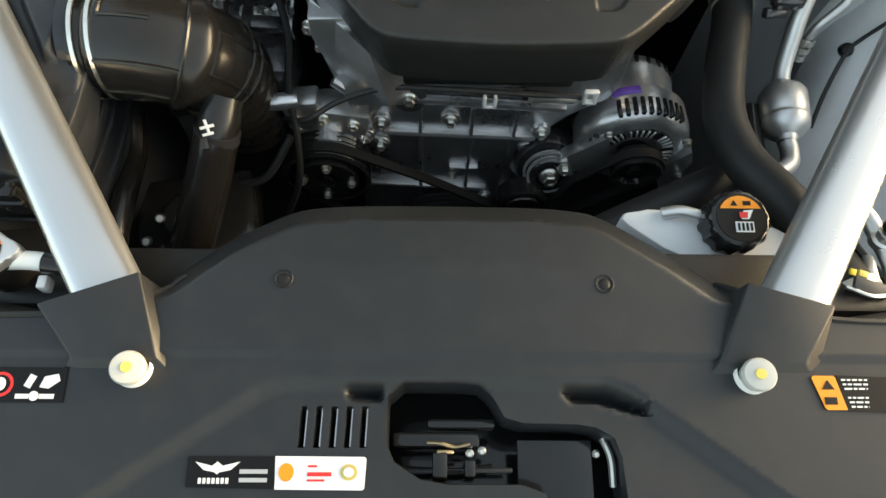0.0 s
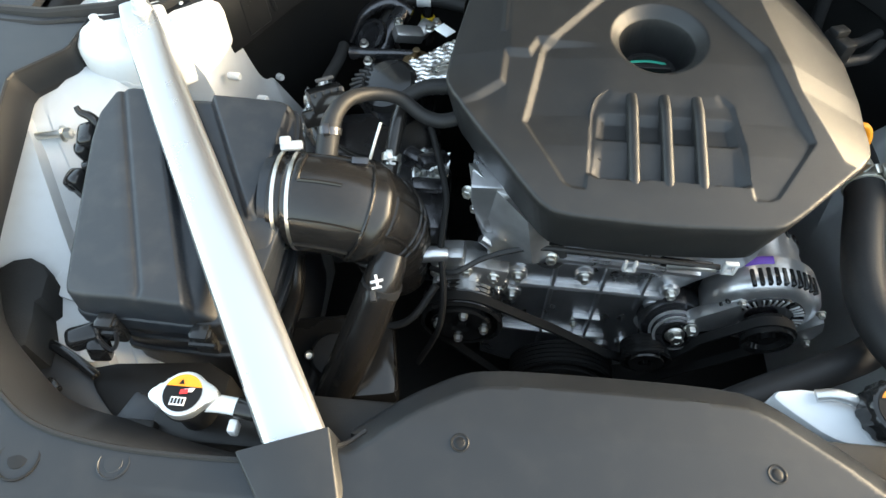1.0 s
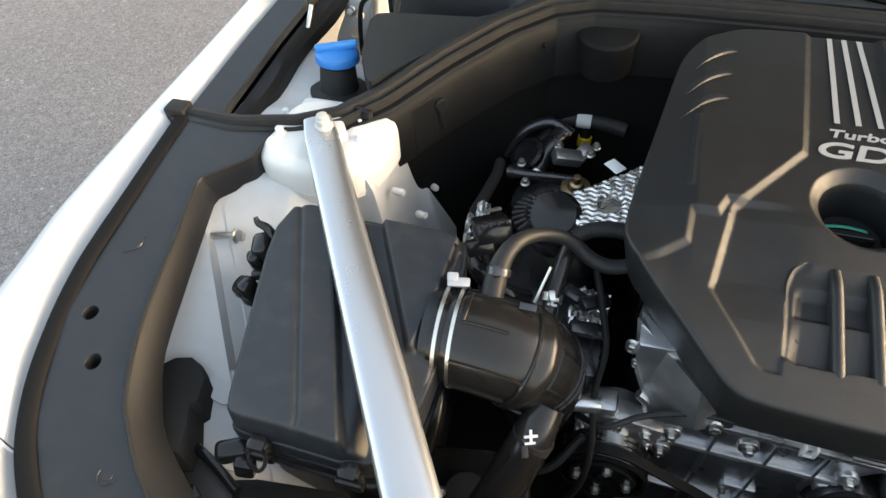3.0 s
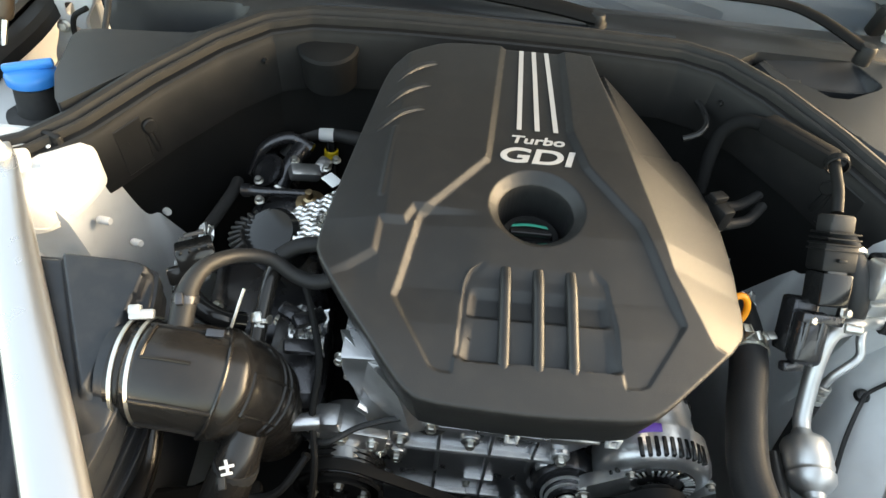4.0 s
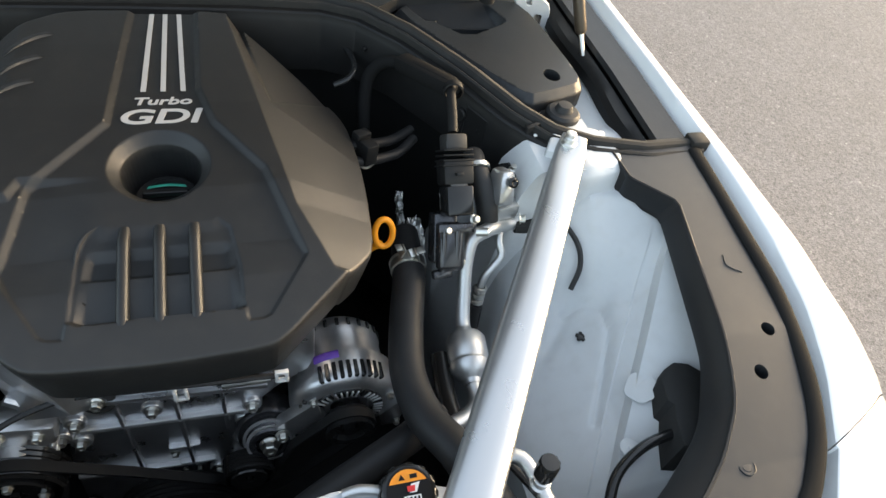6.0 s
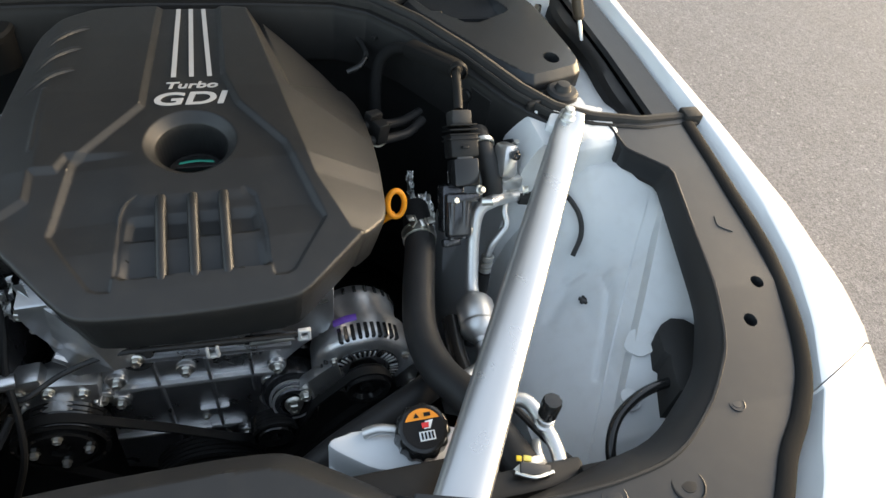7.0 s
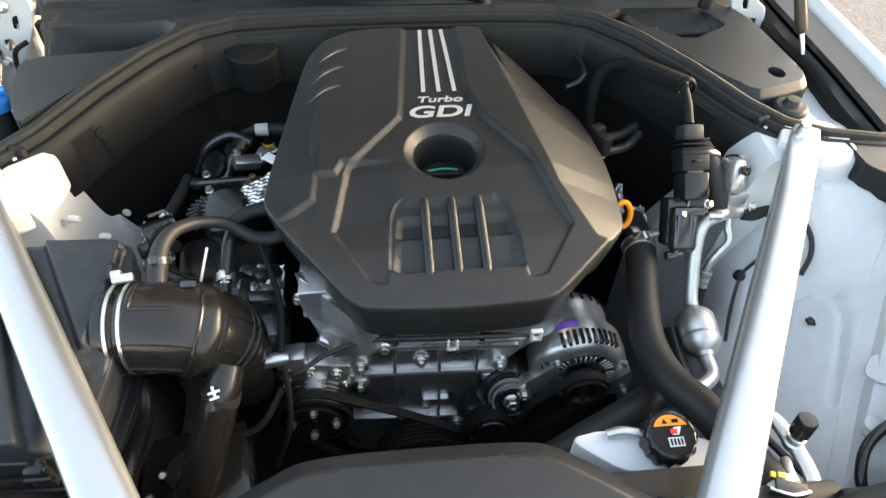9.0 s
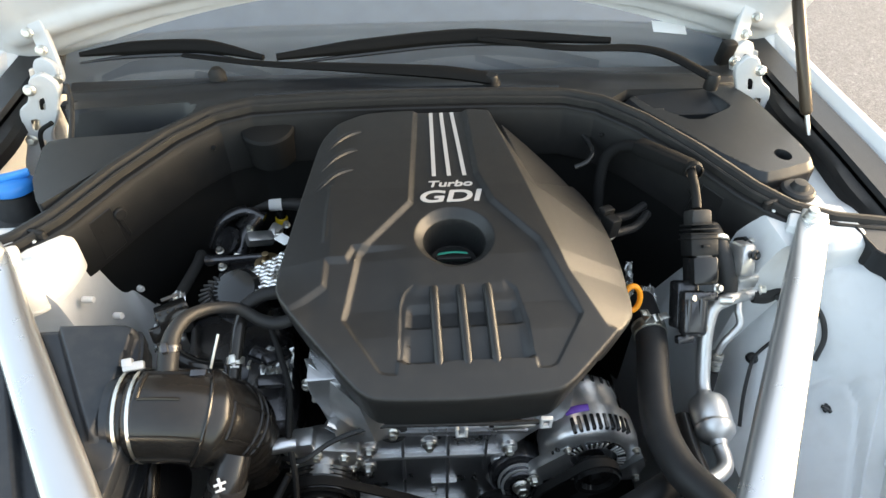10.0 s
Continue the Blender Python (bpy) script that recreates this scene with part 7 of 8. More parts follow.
def intake_duct():
    t = thing("air_duct", (-0.47, -0.165, 0.62), "black plastic fresh-air duct below the air box", "air duct")
    bm = slab(B(), rounded([(-0.546, -0.128), (-0.392, -0.112), (-0.388, -0.205), (-0.472, -0.205), (-0.500, -0.186), (-0.535, -0.155)], 1), 0.60, 0.742, 0.004)
    part("duct", bm, DARKP, t)
    bm = B()
    block(bm, (-0.445, -0.195, 0.765), (0.040, 0.034, 0.060), (0, 0, -20), bevel=0.005)
    part("resonator", bm, BOXP, t)
    t = thing("headlamp_bracket", (-0.56, -0.145, 0.70), "dark grey headlamp bracket plate beside the duct", "bracket", group="brackets")
    bm = slab(B(), [(-0.622, -0.122), (-0.604, -0.110), (-0.534, -0.140), (-0.497, -0.186), (-0.525, -0.197), (-0.572, -0.172)], 0.731, 0.738, 0.0015, lift=lambda x, y: 0.05 * (x + 0.56))
    part("plate", bm, GREYP, t)
    bm = sweep(B(), [(-0.616, -0.111, 0.744), (-0.598, -0.113, 0.748), (-0.565, -0.127, 0.748), (-0.533, -0.144, 0.746)], 0.0055, seg=10, flat=0.7)
    part("bar", bm, GLOSS, t)
    bm = B()
    block(bm, (-0.578, -0.160, 0.742), (0.018, 0.016, 0.012), (0, 0, -35), bevel=0.003)
    part("clip", bm, GLOSS, t)
    bm = B()
    block(bm, (-0.586, -0.155, 0.7485), (0.007, 0.006, 0.003), (0, 0, -35), bevel=0.001)
    part("tag", bm, PIP, t, "pale yellow tag")
    # bolt on the inner panel
    t = thing("side_stud", (-0.66, 0.125, 0.82), "steel stud with a nut on the inner side panel", "bolt")
    bm = sweep(B(), [(-0.682, 0.120, 0.826), (-0.640, 0.128, 0.828)], 0.0045, seg=10)
    part("shank", bm, STEEL, t)
    bolt(t, (-0.650, 0.126, 0.827), 0.010, (1, 0.15, 0.05))
    for s in (-1, 1):
        t = thing("foam_block", (s * 0.632, -0.065, 0.72), "black foam block beside the headlamp", "foam block", group="foam blocks")
        bm = slab(B(), [(s * x, y) for x, y in ((0.672, -0.052), (0.655, -0.034), (0.637, -0.029), (0.620, -0.036), (0.607, -0.049), (0.601, -0.078), (0.606, -0.084), (0.598, -0.106), (0.592, -0.135), (0.606, -0.140), (0.640, -0.110))], 0.715, 0.790, 0.004)
        part("foam", bm, FELT, t)


intake_duct()

# ---- far side: coolant tank, hoses, air-conditioning lines ----


def coolant_tank():
    t = thing("coolant_tank", (0.24, -0.14, 0.68), "milky white coolant expansion tank", "coolant tank")
    out = rounded([(0.164, -0.117), (0.172, -0.106), (0.245, -0.104), (0.33, -0.125), (0.345, -0.165), (0.22, -0.160)], 2)
    bm = slab(B(), out, 0.69, 0.776, 0.004)
    part("body", bm, TANK, t)
    bm = slab(B(), [(x, y - 0.004) for x, y in out], 0.722, 0.728, 0.001)
    part("seam", bm, TANK, t)
    bm = lathe(B(), [(0.020, 0), (0.020, 0.02)], (0.266, -0.132, 0.770))
    part("neck", bm, TANK, t)
    bm = sweep(B(), [(0.205, -0.112, 0.780), (0.222, -0.112, 0.785), (0.245, -0.118, 0.785)], 0.006, seg=12)
    part("spout", bm, ALU, t)
    c = Vector((0.266, -0.132, 0.810))
    bm = B()
    ax = Vector((0.0, -0.16, 1)).normalized()
    prof = [(0.0270, -0.028), (0.0292, -0.026), (0.0292, -0.006), (0.0270, -0.001), (0.0245, 0.0), (0, 0.0)]
    lathe(bm, prof, c, ax, 48)
    for v in bm.verts:
        d = v.co - c
        if (d - ax * d.dot(ax)).length > 0.0283:
            a = math.atan2(d.y, d.x)
            v.co += Vector((d.x, d.y, 0)).normalized() * (0.0012 if int(a / math.pi * 12 + 100) % 2 else -0.0006)
    k = part("cap", bm, GLOSS, t, "black knurled cap with an orange and white warning")
    flat = lambda x, y: c.z + 0.16 * (y - c.y)
    part("print_disc", decal(disc(c.x, c.y, 0.0230), flat, 0.0004), PRINTB, k)
    seg = [(c.x + 0.0207 * math.cos(a), c.y + 0.0207 * math.sin(a)) for a in np.linspace(0.42, math.pi - 0.42, 18)]
    part("print_field", decal(seg, flat, 0.0010), PRINTO, k, "orange printed field")
    part("print_sign", decal([(c.x - 0.0090, c.y + 0.0108), (c.x - 0.0027, c.y + 0.0108), (c.x - 0.0059, c.y + 0.0162)], flat, 0.0017), PRINTB, k)
    part("print_sign", decal(rect(c.x + 0.0027, c.y + 0.0113, c.x + 0.0099, c.y + 0.0153), flat, 0.0017), PRINTB, k)
    part("print_sign", decal(rect(c.x - 0.0063, c.y - 0.0144, c.x + 0.0108, c.y - 0.0045), flat, 0.0010), PRINTW, k)
    for q in range(4):
        part("print_bar", decal(rect(c.x - 0.0045 + 0.0039 * q, c.y - 0.0131, c.x - 0.0025 + 0.0039 * q, c.y - 0.0059), flat, 0.0017), PRINTB, k)
    part("print_sign", decal([(c.x - 0.0018, c.y - 0.0009), (c.x + 0.0054, c.y - 0.0009), (c.x + 0.0063, c.y + 0.0045), (c.x - 0.0018, c.y + 0.0045)], flat, 0.0017), PRINTR, k)
    part("print_sign", decal([(c.x + 0.0000, c.y - 0.0018), (c.x + 0.0072, c.y - 0.0018), (c.x + 0.0117, c.y + 0.0072), (c.x + 0.0027, c.y + 0.0063)], flat, 0.0010), PRINTW, k)


coolant_tank()

hose("radiator_hose", [(0.350, 0.255, 0.760), (0.344, 0.215, 0.765), (0.336, 0.165, 0.765), (0.318, 0.095, 0.757), (0.307, 0.03, 0.752), (0.314, -0.03, 0.755), (0.336, -0.08, 0.765), (0.352, -0.13, 0.772), (0.362, -0.165, 0.778), (0.372, -0.195, 0.782)],
     [0.020, 0.0225, 0.0225, 0.0225, 0.0225, 0.0225, 0.022], HOSEM, "thick black rubber radiator hose", clamps=[((0.340, 0.188, 0.766), (0.1, 1, 0), 0.0235, 0.007, STEEL)])
hose("radiator_hose", [(0.345, 0.0, 0.70), (0.31, -0.025, 0.705), (0.25, -0.052, 0.70), (0.18, -0.080, 0.685), (0.13, -0.10, 0.66)], 0.0195, HOSEM, "second black radiator hose crossing below")
hose("lower_hose", [(0.368, 0.08, 0.70), (0.362, 0.02, 0.70), (0.362, -0.03, 0.705), (0.372, -0.07, 0.70)], 0.013, HOSE, "black hose below the radiator hose")


def ac_lines():
    t = thing("refrigerant_line", (0.40, 0.08, 0.70), "bare aluminium refrigerant line with a cylindrical muffler", "pipe", group="refrigerant lines")
    bm = sweep(B(), [(0.502, 0.222, 0.800), (0.478, 0.214, 0.806), (0.448, 0.199, 0.814), (0.426, 0.190, 0.806), (0.4165, 0.170, 0.778), (0.412, 0.143, 0.744), (0.408, 0.120, 0.723), (0.406, 0.100, 0.716)], 0.0102, seg=16)
    part("pipe", bm, ALU, t)
    a, b = Vector((0.4065, 0.108, 0.7165)), Vector((0.397, 0.022, 0.713))
    ax = (b - a).normalized()
    L = (b - a).length
    bm = lathe(B(), [(0.011, 0), (0.013, 0.006), (0.024, 0.014), (0.0275, 0.020), (0.0275, 0.050), (0.026, 0.052), (0.026, 0.056), (0.0275, 0.058), (0.0265, 0.066), (0.020, 0.074), (0.0125, 0.080), (0.011, L)], a, ax, 32)
    part("muffler", bm, ALU, t, "wide aluminium muffler")
    bm = sweep(B(), [tuple(b), (0.397, 0.009, 0.712), (0.393, -0.006, 0.712), (0.379, -0.018, 0.714), (0.359, -0.027, 0.716), (0.333, -0.035, 0.718)], 0.0105, seg=16)
    part("pipe", bm, ALU, t)
    bm = lathe(B(), [(0.0125, -0.004), (0.0145, 0), (0.0145, 0.008), (0.0125, 0.010)], (0.343, -0.032, 0.7173), (-1, -0.3, 0), 18)
    part("flange", bm, ALU, t)
    t = thing("refrigerant_line", (0.43, 0.15, 0.74), "thin aluminium refrigerant line with a knurled fitting", "pipe", group="refrigerant lines")
    bm = sweep(B(), [(0.478, 0.214, 0.802), (0.471, 0.196, 0.794), (0.473, 0.182, 0.779), (0.462, 0.174, 0.766), (0.451, 0.169, 0.752), (0.446, 0.165, 0.734), (0.442, 0.157, 0.706)], 0.0055, seg=12)
    part("pipe", bm, ALU, t)
    for k in range(3):
        bm = lathe(B(), [(0.007, -0.004), (0.010, -0.003), (0.010, 0.003), (0.007, 0.004)], (0.4455 - 0.0013 * k, 0.1635 - 0.0028 * k, 0.730 - 0.0100 * k), (-0.12, -0.28, -1), 16)
        part("fitting_ring", bm, STEEL, t, "ridged pale fitting ring")
    bm = sweep(B(), [(0.4418, 0.156, 0.704), (0.440, 0.149, 0.680), (0.435, 0.135, 0.64), (0.425, 0.11, 0.58)], 0.0105, seg=12)
    part("hose_end", bm, RUBBER, t)
    # expansion valve block on the bulkhead
    v = thing("expansion_valve", (0.475, 0.235, 0.80), "cast aluminium expansion valve block with a bolt hole", "valve")
    bm = B()
    block(bm, (0.474, 0.240, 0.858), (0.030, 0.040, 0.050), (-25, 12, 10), bevel=0.008, taper=0.8)
    part("valve_block", bm, CAST, v)
    bm = B()
    block(bm, (0.482, 0.226, 0.826), (0.036, 0.022, 0.026), (0, 0, 10), bevel=0.005)
    part("union", bm, ALU, v)
    # shallow black dish on the block, the bolt hole's shade as its colour
    bm = lathe(B(), [(0.0075, 0), (0.0075, 0.003), (0.0045, 0.004), (0, 0.001)], (0.482, 0.226, 0.876), (0.2, -0.7, 0.6), 14)
    part("bolt_hole", bm, GLOSS, v)
    bolt(v, (0.497, 0.205, 0.826), 0.008, (1, -0.3, 0.3))
    # black rubber-covered joint and its bracket behind
    j = thing("hose_joint", (0.46, 0.27, 0.83), "black rubber joint with a pale ring and bracket", "hose joint")
    bm = sweep(B(), [(0.456, 0.214, 0.808), (0.454, 0.228, 0.835), (0.448, 0.252, 0.858), (0.445, 0.275, 0.867), (0.450, 0.30, 0.862)], 0.0155, seg=16)
    part("joint", bm, RUBBER, j)
    bm = lathe(B(), [(0.0175, -0.004), (0.0195, -0.003), (0.0195, 0.003), (0.0175, 0.004)], (0.4445, 0.268, 0.866), (0, 1, 0.3), 20)
    part("ring", bm, STEEL, j, "pale metal ring")
    bm = slab(B(), rounded([(0.478, 0.286), (0.512, 0.290), (0.528, 0.272), (0.520, 0.254), (0.490, 0.258)], 2), 0.850, 0.858, 0.002)
    part("bracket", bm, GLOSS, j)
    bolt(j, (0.503, 0.272, 0.858), 0.007, (0, 0, 1))
    # charging port with a black cap
    p = thing("service_port", (0.407, -0.145, 0.77), "aluminium service port with a black screw cap", "service port")
    bm = lathe(B(), [(0.009, -0.004), (0.0112, -0.002), (0.0112, 0.020), (0.0098, 0.0225), (0, 0.023)], (0.407, -0.142, 0.813), (0.05, 0.1, 1), 20)
    for vv in bm.verts:
        d = vv.co - Vector((0.407, -0.142, 0.815))
        if math.hypot(d.x, d.y) > 0.0105:
            a = math.atan2(d.y, d.x)
            vv.co.x += 0.0006 * math.cos(a) * math.cos(10 * a)
    part("cap", bm, GLOSS, p)
    bm = lathe(B(), [(0.0100, -0.022), (0.0115, -0.014), (0.009, -0.012), (0.0100, -0.004), (0.008, -0.003)], (0.406, -0.144, 0.810), (0.05, 0.1, 1), 18)
    part("port", bm, ALU, p)
    bm = sweep(B(), [(0.350, -0.105, 0.782), (0.378, -0.107, 0.790), (0.396, -0.116, 0.794), (0.404, -0.138, 0.792), (0.410, -0.170, 0.790), (0.408, -0.195, 0.786), (0.395, -0.208, 0.780), (0.37, -0.212, 0.772)], 0.0085, seg=14)
    part("pipe", bm, ALU, p)
    bm = sweep(B(), [(0.392, -0.162, 0.786), (0.386, -0.178, 0.792), (0.388, -0.196, 0.790)], 0.006, seg=12)
    part("pipe", bm, ALU, p)
    # yellow-tagged quick connector at the hose end
    q = thing("hose_connector", (0.37, -0.195, 0.77), "pale quick connector with a yellow tag at the hose end", "connector", group="connectors")
    bm = lathe(B(), [(0.0225, -0.006), (0.0245, -0.005), (0.0250, 0.004), (0.0225, 0.006)], (0.371, -0.194, 0.782), (0.25, -1, 0.15), 28)
    part("collar", bm, ALU, q)
    bm = B()
    block(bm, (0.372, -0.199, 0.806), (0.034, 0.012, 0.004), (14, 8, -15), bevel=0.001)
    plate_ = part("plate", bm, GREYP, q)
    for dx, w, m_ in ((-0.012, 0.006, YELLOW), (-0.003, 0.009, PIP)):
        bm = B()
        block(bm, (0.370 + dx, -0.187 - 0.2 * dx, 0.8075), (w, 0.006, 0.0025), (14, 8, -15), bevel=0.0006)
        part("print_bar", bm, m_, plate_, "yellow print")
    bm = sweep(B(), [(0.350, -0.198, 0.805), (0.368, -0.208, 0.808), (0.392, -0.204, 0.802)], 0.0022, seg=8)
    part("wire_lock", bm, STEEL, q, "bright wire lock")


ac_lines()


def ecu_plug():
    t = thing("control_unit", (0.402, 0.20, 0.74), "finned aluminium fuel pump unit with a bracket", "control unit")
    bm = B()
    block(bm, (0.388, 0.204, 0.803), (0.034, 0.030, 0.07), (-38, 4, 0), bevel=0.005)
    part("body", bm, DARKM, t)
    bm = B()
    block(bm, (0.3905, 0.178, 0.812), (0.038, 0.022, 0.066), (-38, 4, 0), bevel=0.008, seg=3)
    part("casing", bm, DARKM, t)
    for dx in (-0.010, 0.008):
        bm = sweep(B(), [(0.3905 + dx, 0.184, 0.836), (0.3895 + dx, 0.168, 0.812), (0.388 + dx, 0.154, 0.790)], 0.0042, seg=10)
        part("rib", bm, DARKM, t)
    bm = B()
    block(bm, (0.397, 0.189, 0.836), (0.050, 0.014, 0.012), (-38, 4, 0), bevel=0.002)
    part("clamp_plate", bm, DARKM, t)
    bm = lathe(B(), [(0.006, 0), (0.006, 0.016), (0.004, 0.018), (0, 0.018)], (0.424, 0.180, 0.834), (1, -0.3, 0.2), 12)
    part("nozzle", bm, STEEL, t)
    bm = B()
    block(bm, (0.379, 0.158, 0.780), (0.028, 0.012, 0.012), (-38, 4, 8), bevel=0.003)
    part("foot", bm, DARKM, t)
    for at in ((0.424, 0.196, 0.842), (0.383, 0.186, 0.835), (0.404, 0.166, 0.792)):
        bolt(t, at, 0.0075, (0.4, -0.6, 0.6))
    p = thing("plug", (0.402, 0.22, 0.84), "large black multi-pin plug with a latch and corrugated cable", "plug")
    R = (-42, 3, 2)
    bm = B()
    block(bm, (0.4025, 0.217, 0.859), (0.038, 0.036, 0.040), R, bevel=0.004)
    part("socket", bm, GLOSS, p)
    bm = B()
    block(bm, (0.4025, 0.242, 0.887), (0.042, 0.034, 0.034), R, bevel=0.004)
    part("housing", bm, DARKP, p)
    bm = B()
    block(bm, (0.4025, 0.2235, 0.885), (0.025, 0.007, 0.020), R, bevel=0.003)
    part("latch", bm, GREYP, p, "grey latch")
    bm = B()
    block(bm, (0.4025, 0.2255, 0.898), (0.010, 0.006, 0.004), R, bevel=0.001)
    part("catch", bm, DARKP, p)
    for k in range(4):
        bm = B()
        block(bm, (0.4025, 0.247 + 0.0045 * k, 0.894 + 0.0048 * k), (0.046 - 0.002 * k, 0.036, 0.0022), R, bevel=0.001)
        part("latch_rib", bm, DARKP, p)
    bm = B()
    block(bm, (0.403, 0.270, 0.914), (0.030, 0.030, 0.022), R, bevel=0.004)
    part("boot", bm, RUBBER, p)
    bm = B()
    block(bm, (0.403, 0.261, 0.918), (0.028, 0.010, 0.012), R, bevel=0.002)
    part("strain_relief", bm, GREYP, p)
    bm = sweep(B(), [(0.404, 0.280, 0.922), (0.408, 0.305, 0.934), (0.414, 0.335, 0.938), (0.420, 0.358, 0.938)], 0.0066, seg=14, n=10)
    part("cable", bm, BELT, p, "taped black cable")
    d = thing("cable_duct", (0.37, 0.42, 0.86), "black plastic cable duct bending down behind the engine", "cable duct")
    bm = B()
    block(bm, (0.398, 0.410, 0.926), (0.028, 0.105, 0.024), (-6, 0, 33), bevel=0.006)
    block(bm, (0.404, 0.402, 0.9375), (0.014, 0.070, 0.005), (-6, 0, 33), bevel=0.002)
    part("duct", bm, EDGE, d)
    bm = sweep(B(), [(0.374, 0.450, 0.918), (0.350, 0.470, 0.908), (0.330, 0.474, 0.885), (0.322, 0.462, 0.850), (0.320, 0.44, 0.80)], 0.0095, seg=12)
    part("sleeve", bm, EDGE, d)
    bm = lathe(B(), [(0.012, -0.006), (0.014, -0.005), (0.014, 0.005), (0.012, 0.006)], (0.4215, 0.352, 0.9385), (0.2, 1, 0), 16)
    part("cuff", bm, BELT, d)


ecu_plug()

hose("heater_hose", [(0.278, 0.338, 0.860), (0.300, 0.346, 0.856), (0.325, 0.360, 0.845), (0.352, 0.378, 0.836), (0.385, 0.405, 0.832)], 0.0072, HOSEM, "black heater hose behind the engine")
hose("heater_hose", [(0.280, 0.318, 0.848), (0.305, 0.326, 0.842), (0.330, 0.338, 0.836), (0.356, 0.352, 0.833), (0.385, 0.385, 0.830)], 0.0072, HOSEM, "second black heater hose behind the engine")


def hose_clip():
    t = thing("hose_clip", (0.299, 0.335, 0.84), "black plastic clip that holds two heater hoses together", "clip")
    bm = B()
    block(bm, (0.299, 0.336, 0.855), (0.022, 0.040, 0.034), (0, 8, 28), bevel=0.004)
    block(bm, (0.296, 0.342, 0.876), (0.024, 0.016, 0.010), (0, 8, 28), bevel=0.003)
    part("body", bm, DARKP, t)
    bm = sweep(B(), [(0.286, 0.324, 0.840), (0.300, 0.318, 0.836), (0.314, 0.326, 0.838)], 0.0024, seg=8)
    part("wire", bm, STEEL, t, "bright spring wire")


hose_clip()
hose("vacuum_pipe", [(0.262, 0.565, 0.880), (0.282, 0.560, 0.890), (0.298, 0.545, 0.892), (0.308, 0.520, 0.890), (0.309, 0.488, 0.887), (0.296, 0.470, 0.880), (0.275, 0.466, 0.872)], 0.0050, GLOSS, "glossy black vacuum pipe hooked behind the cover", "pipe")


def spring_clamp():
    t = thing("hose_clamp", (0.340, 0.186, 0.745), "bright spring clamp with ears on the radiator hose", "hose clamp")
    for dy in (-0.007, 0.007):
        bm = lathe(B(), [(0.0230, -0.0022), (0.0245, -0.002), (0.0245, 0.002), (0.0230, 0.0022)], (0.3395, 0.188 + dy, 0.766), (0.1, 1, 0), 32)
        part("band", bm, STEEL, t)
    for dx, dy, q in ((-0.010, 0.004, 25), (0.009, -0.004, -20)):
        bm = B()
        block(bm, (0.3395 + dx, 0.188 + dy, 0.796), (0.003, 0.014, 0.014), (0, q, 8), bevel=0.001)
        block(bm, (0.3395 + dx * 1.5, 0.188 + dy, 0.803), (0.010, 0.012, 0.0025), (0, q * 0.4, 8), bevel=0.001)
        part("ear", bm, STEEL, t)


spring_clamp()


def dipstick():
    t = thing("dipstick", (0.300, 0.200, 0.80), "orange ring handle of the oil dipstick", "dipstick")
    bm = B()
    c = Vector((0.303, 0.198, 0.828))
    pts = [c + Vector((0.012 * math.cos(a), 0.007 * math.sin(a), 0.018 * math.sin(a))) for a in np.linspace(0, 2 * math.pi, 25)]
    sweep(bm, pts, 0.0042, seg=10, smooth=False, caps=False)
    part("ring", bm, ORANGE, t)
    bm = sweep(B(), [(0.300, 0.194, 0.812), (0.285, 0.200, 0.795), (0.262, 0.205, 0.76)], 0.0050, seg=10)
    part("stem", bm, ORANGE, t)


dipstick()


def foil_wrap(at, size, label, seed, tri=None):
    """Crumpled or embossed reflective foil."""
    rnd = random.Random(seed)
    bm = B()
    rows = []
    for i in range(16):
        row = []
        for j in range(12):
            u, v = i / 15 - 0.5, j / 11 - 0.5
            row.append((at[0] + u * size[0] + rnd.uniform(-1, 1) * 0.002, at[1] + v * size[1] + rnd.uniform(-1, 1) * 0.002, at[2] + v * size[2] - 0.02 * u * u + rnd.uniform(-1, 1) * 0.005))
        rows.append(row)
    grid_faces(bm, rows)
    return solo("heat_foil", bm, FOIL, label, "heat shield", group="heat foils", sharp=20)


foil_wrap((0.372, 0.262, 0.735), (0.026, 0.055, 0.045), "crumpled silver heat foil round a pipe", 3)
foil_wrap((0.366, 0.335, 0.715), (0.012, 0.060, 0.05), "crumpled silver heat foil deep behind the engine", 5)


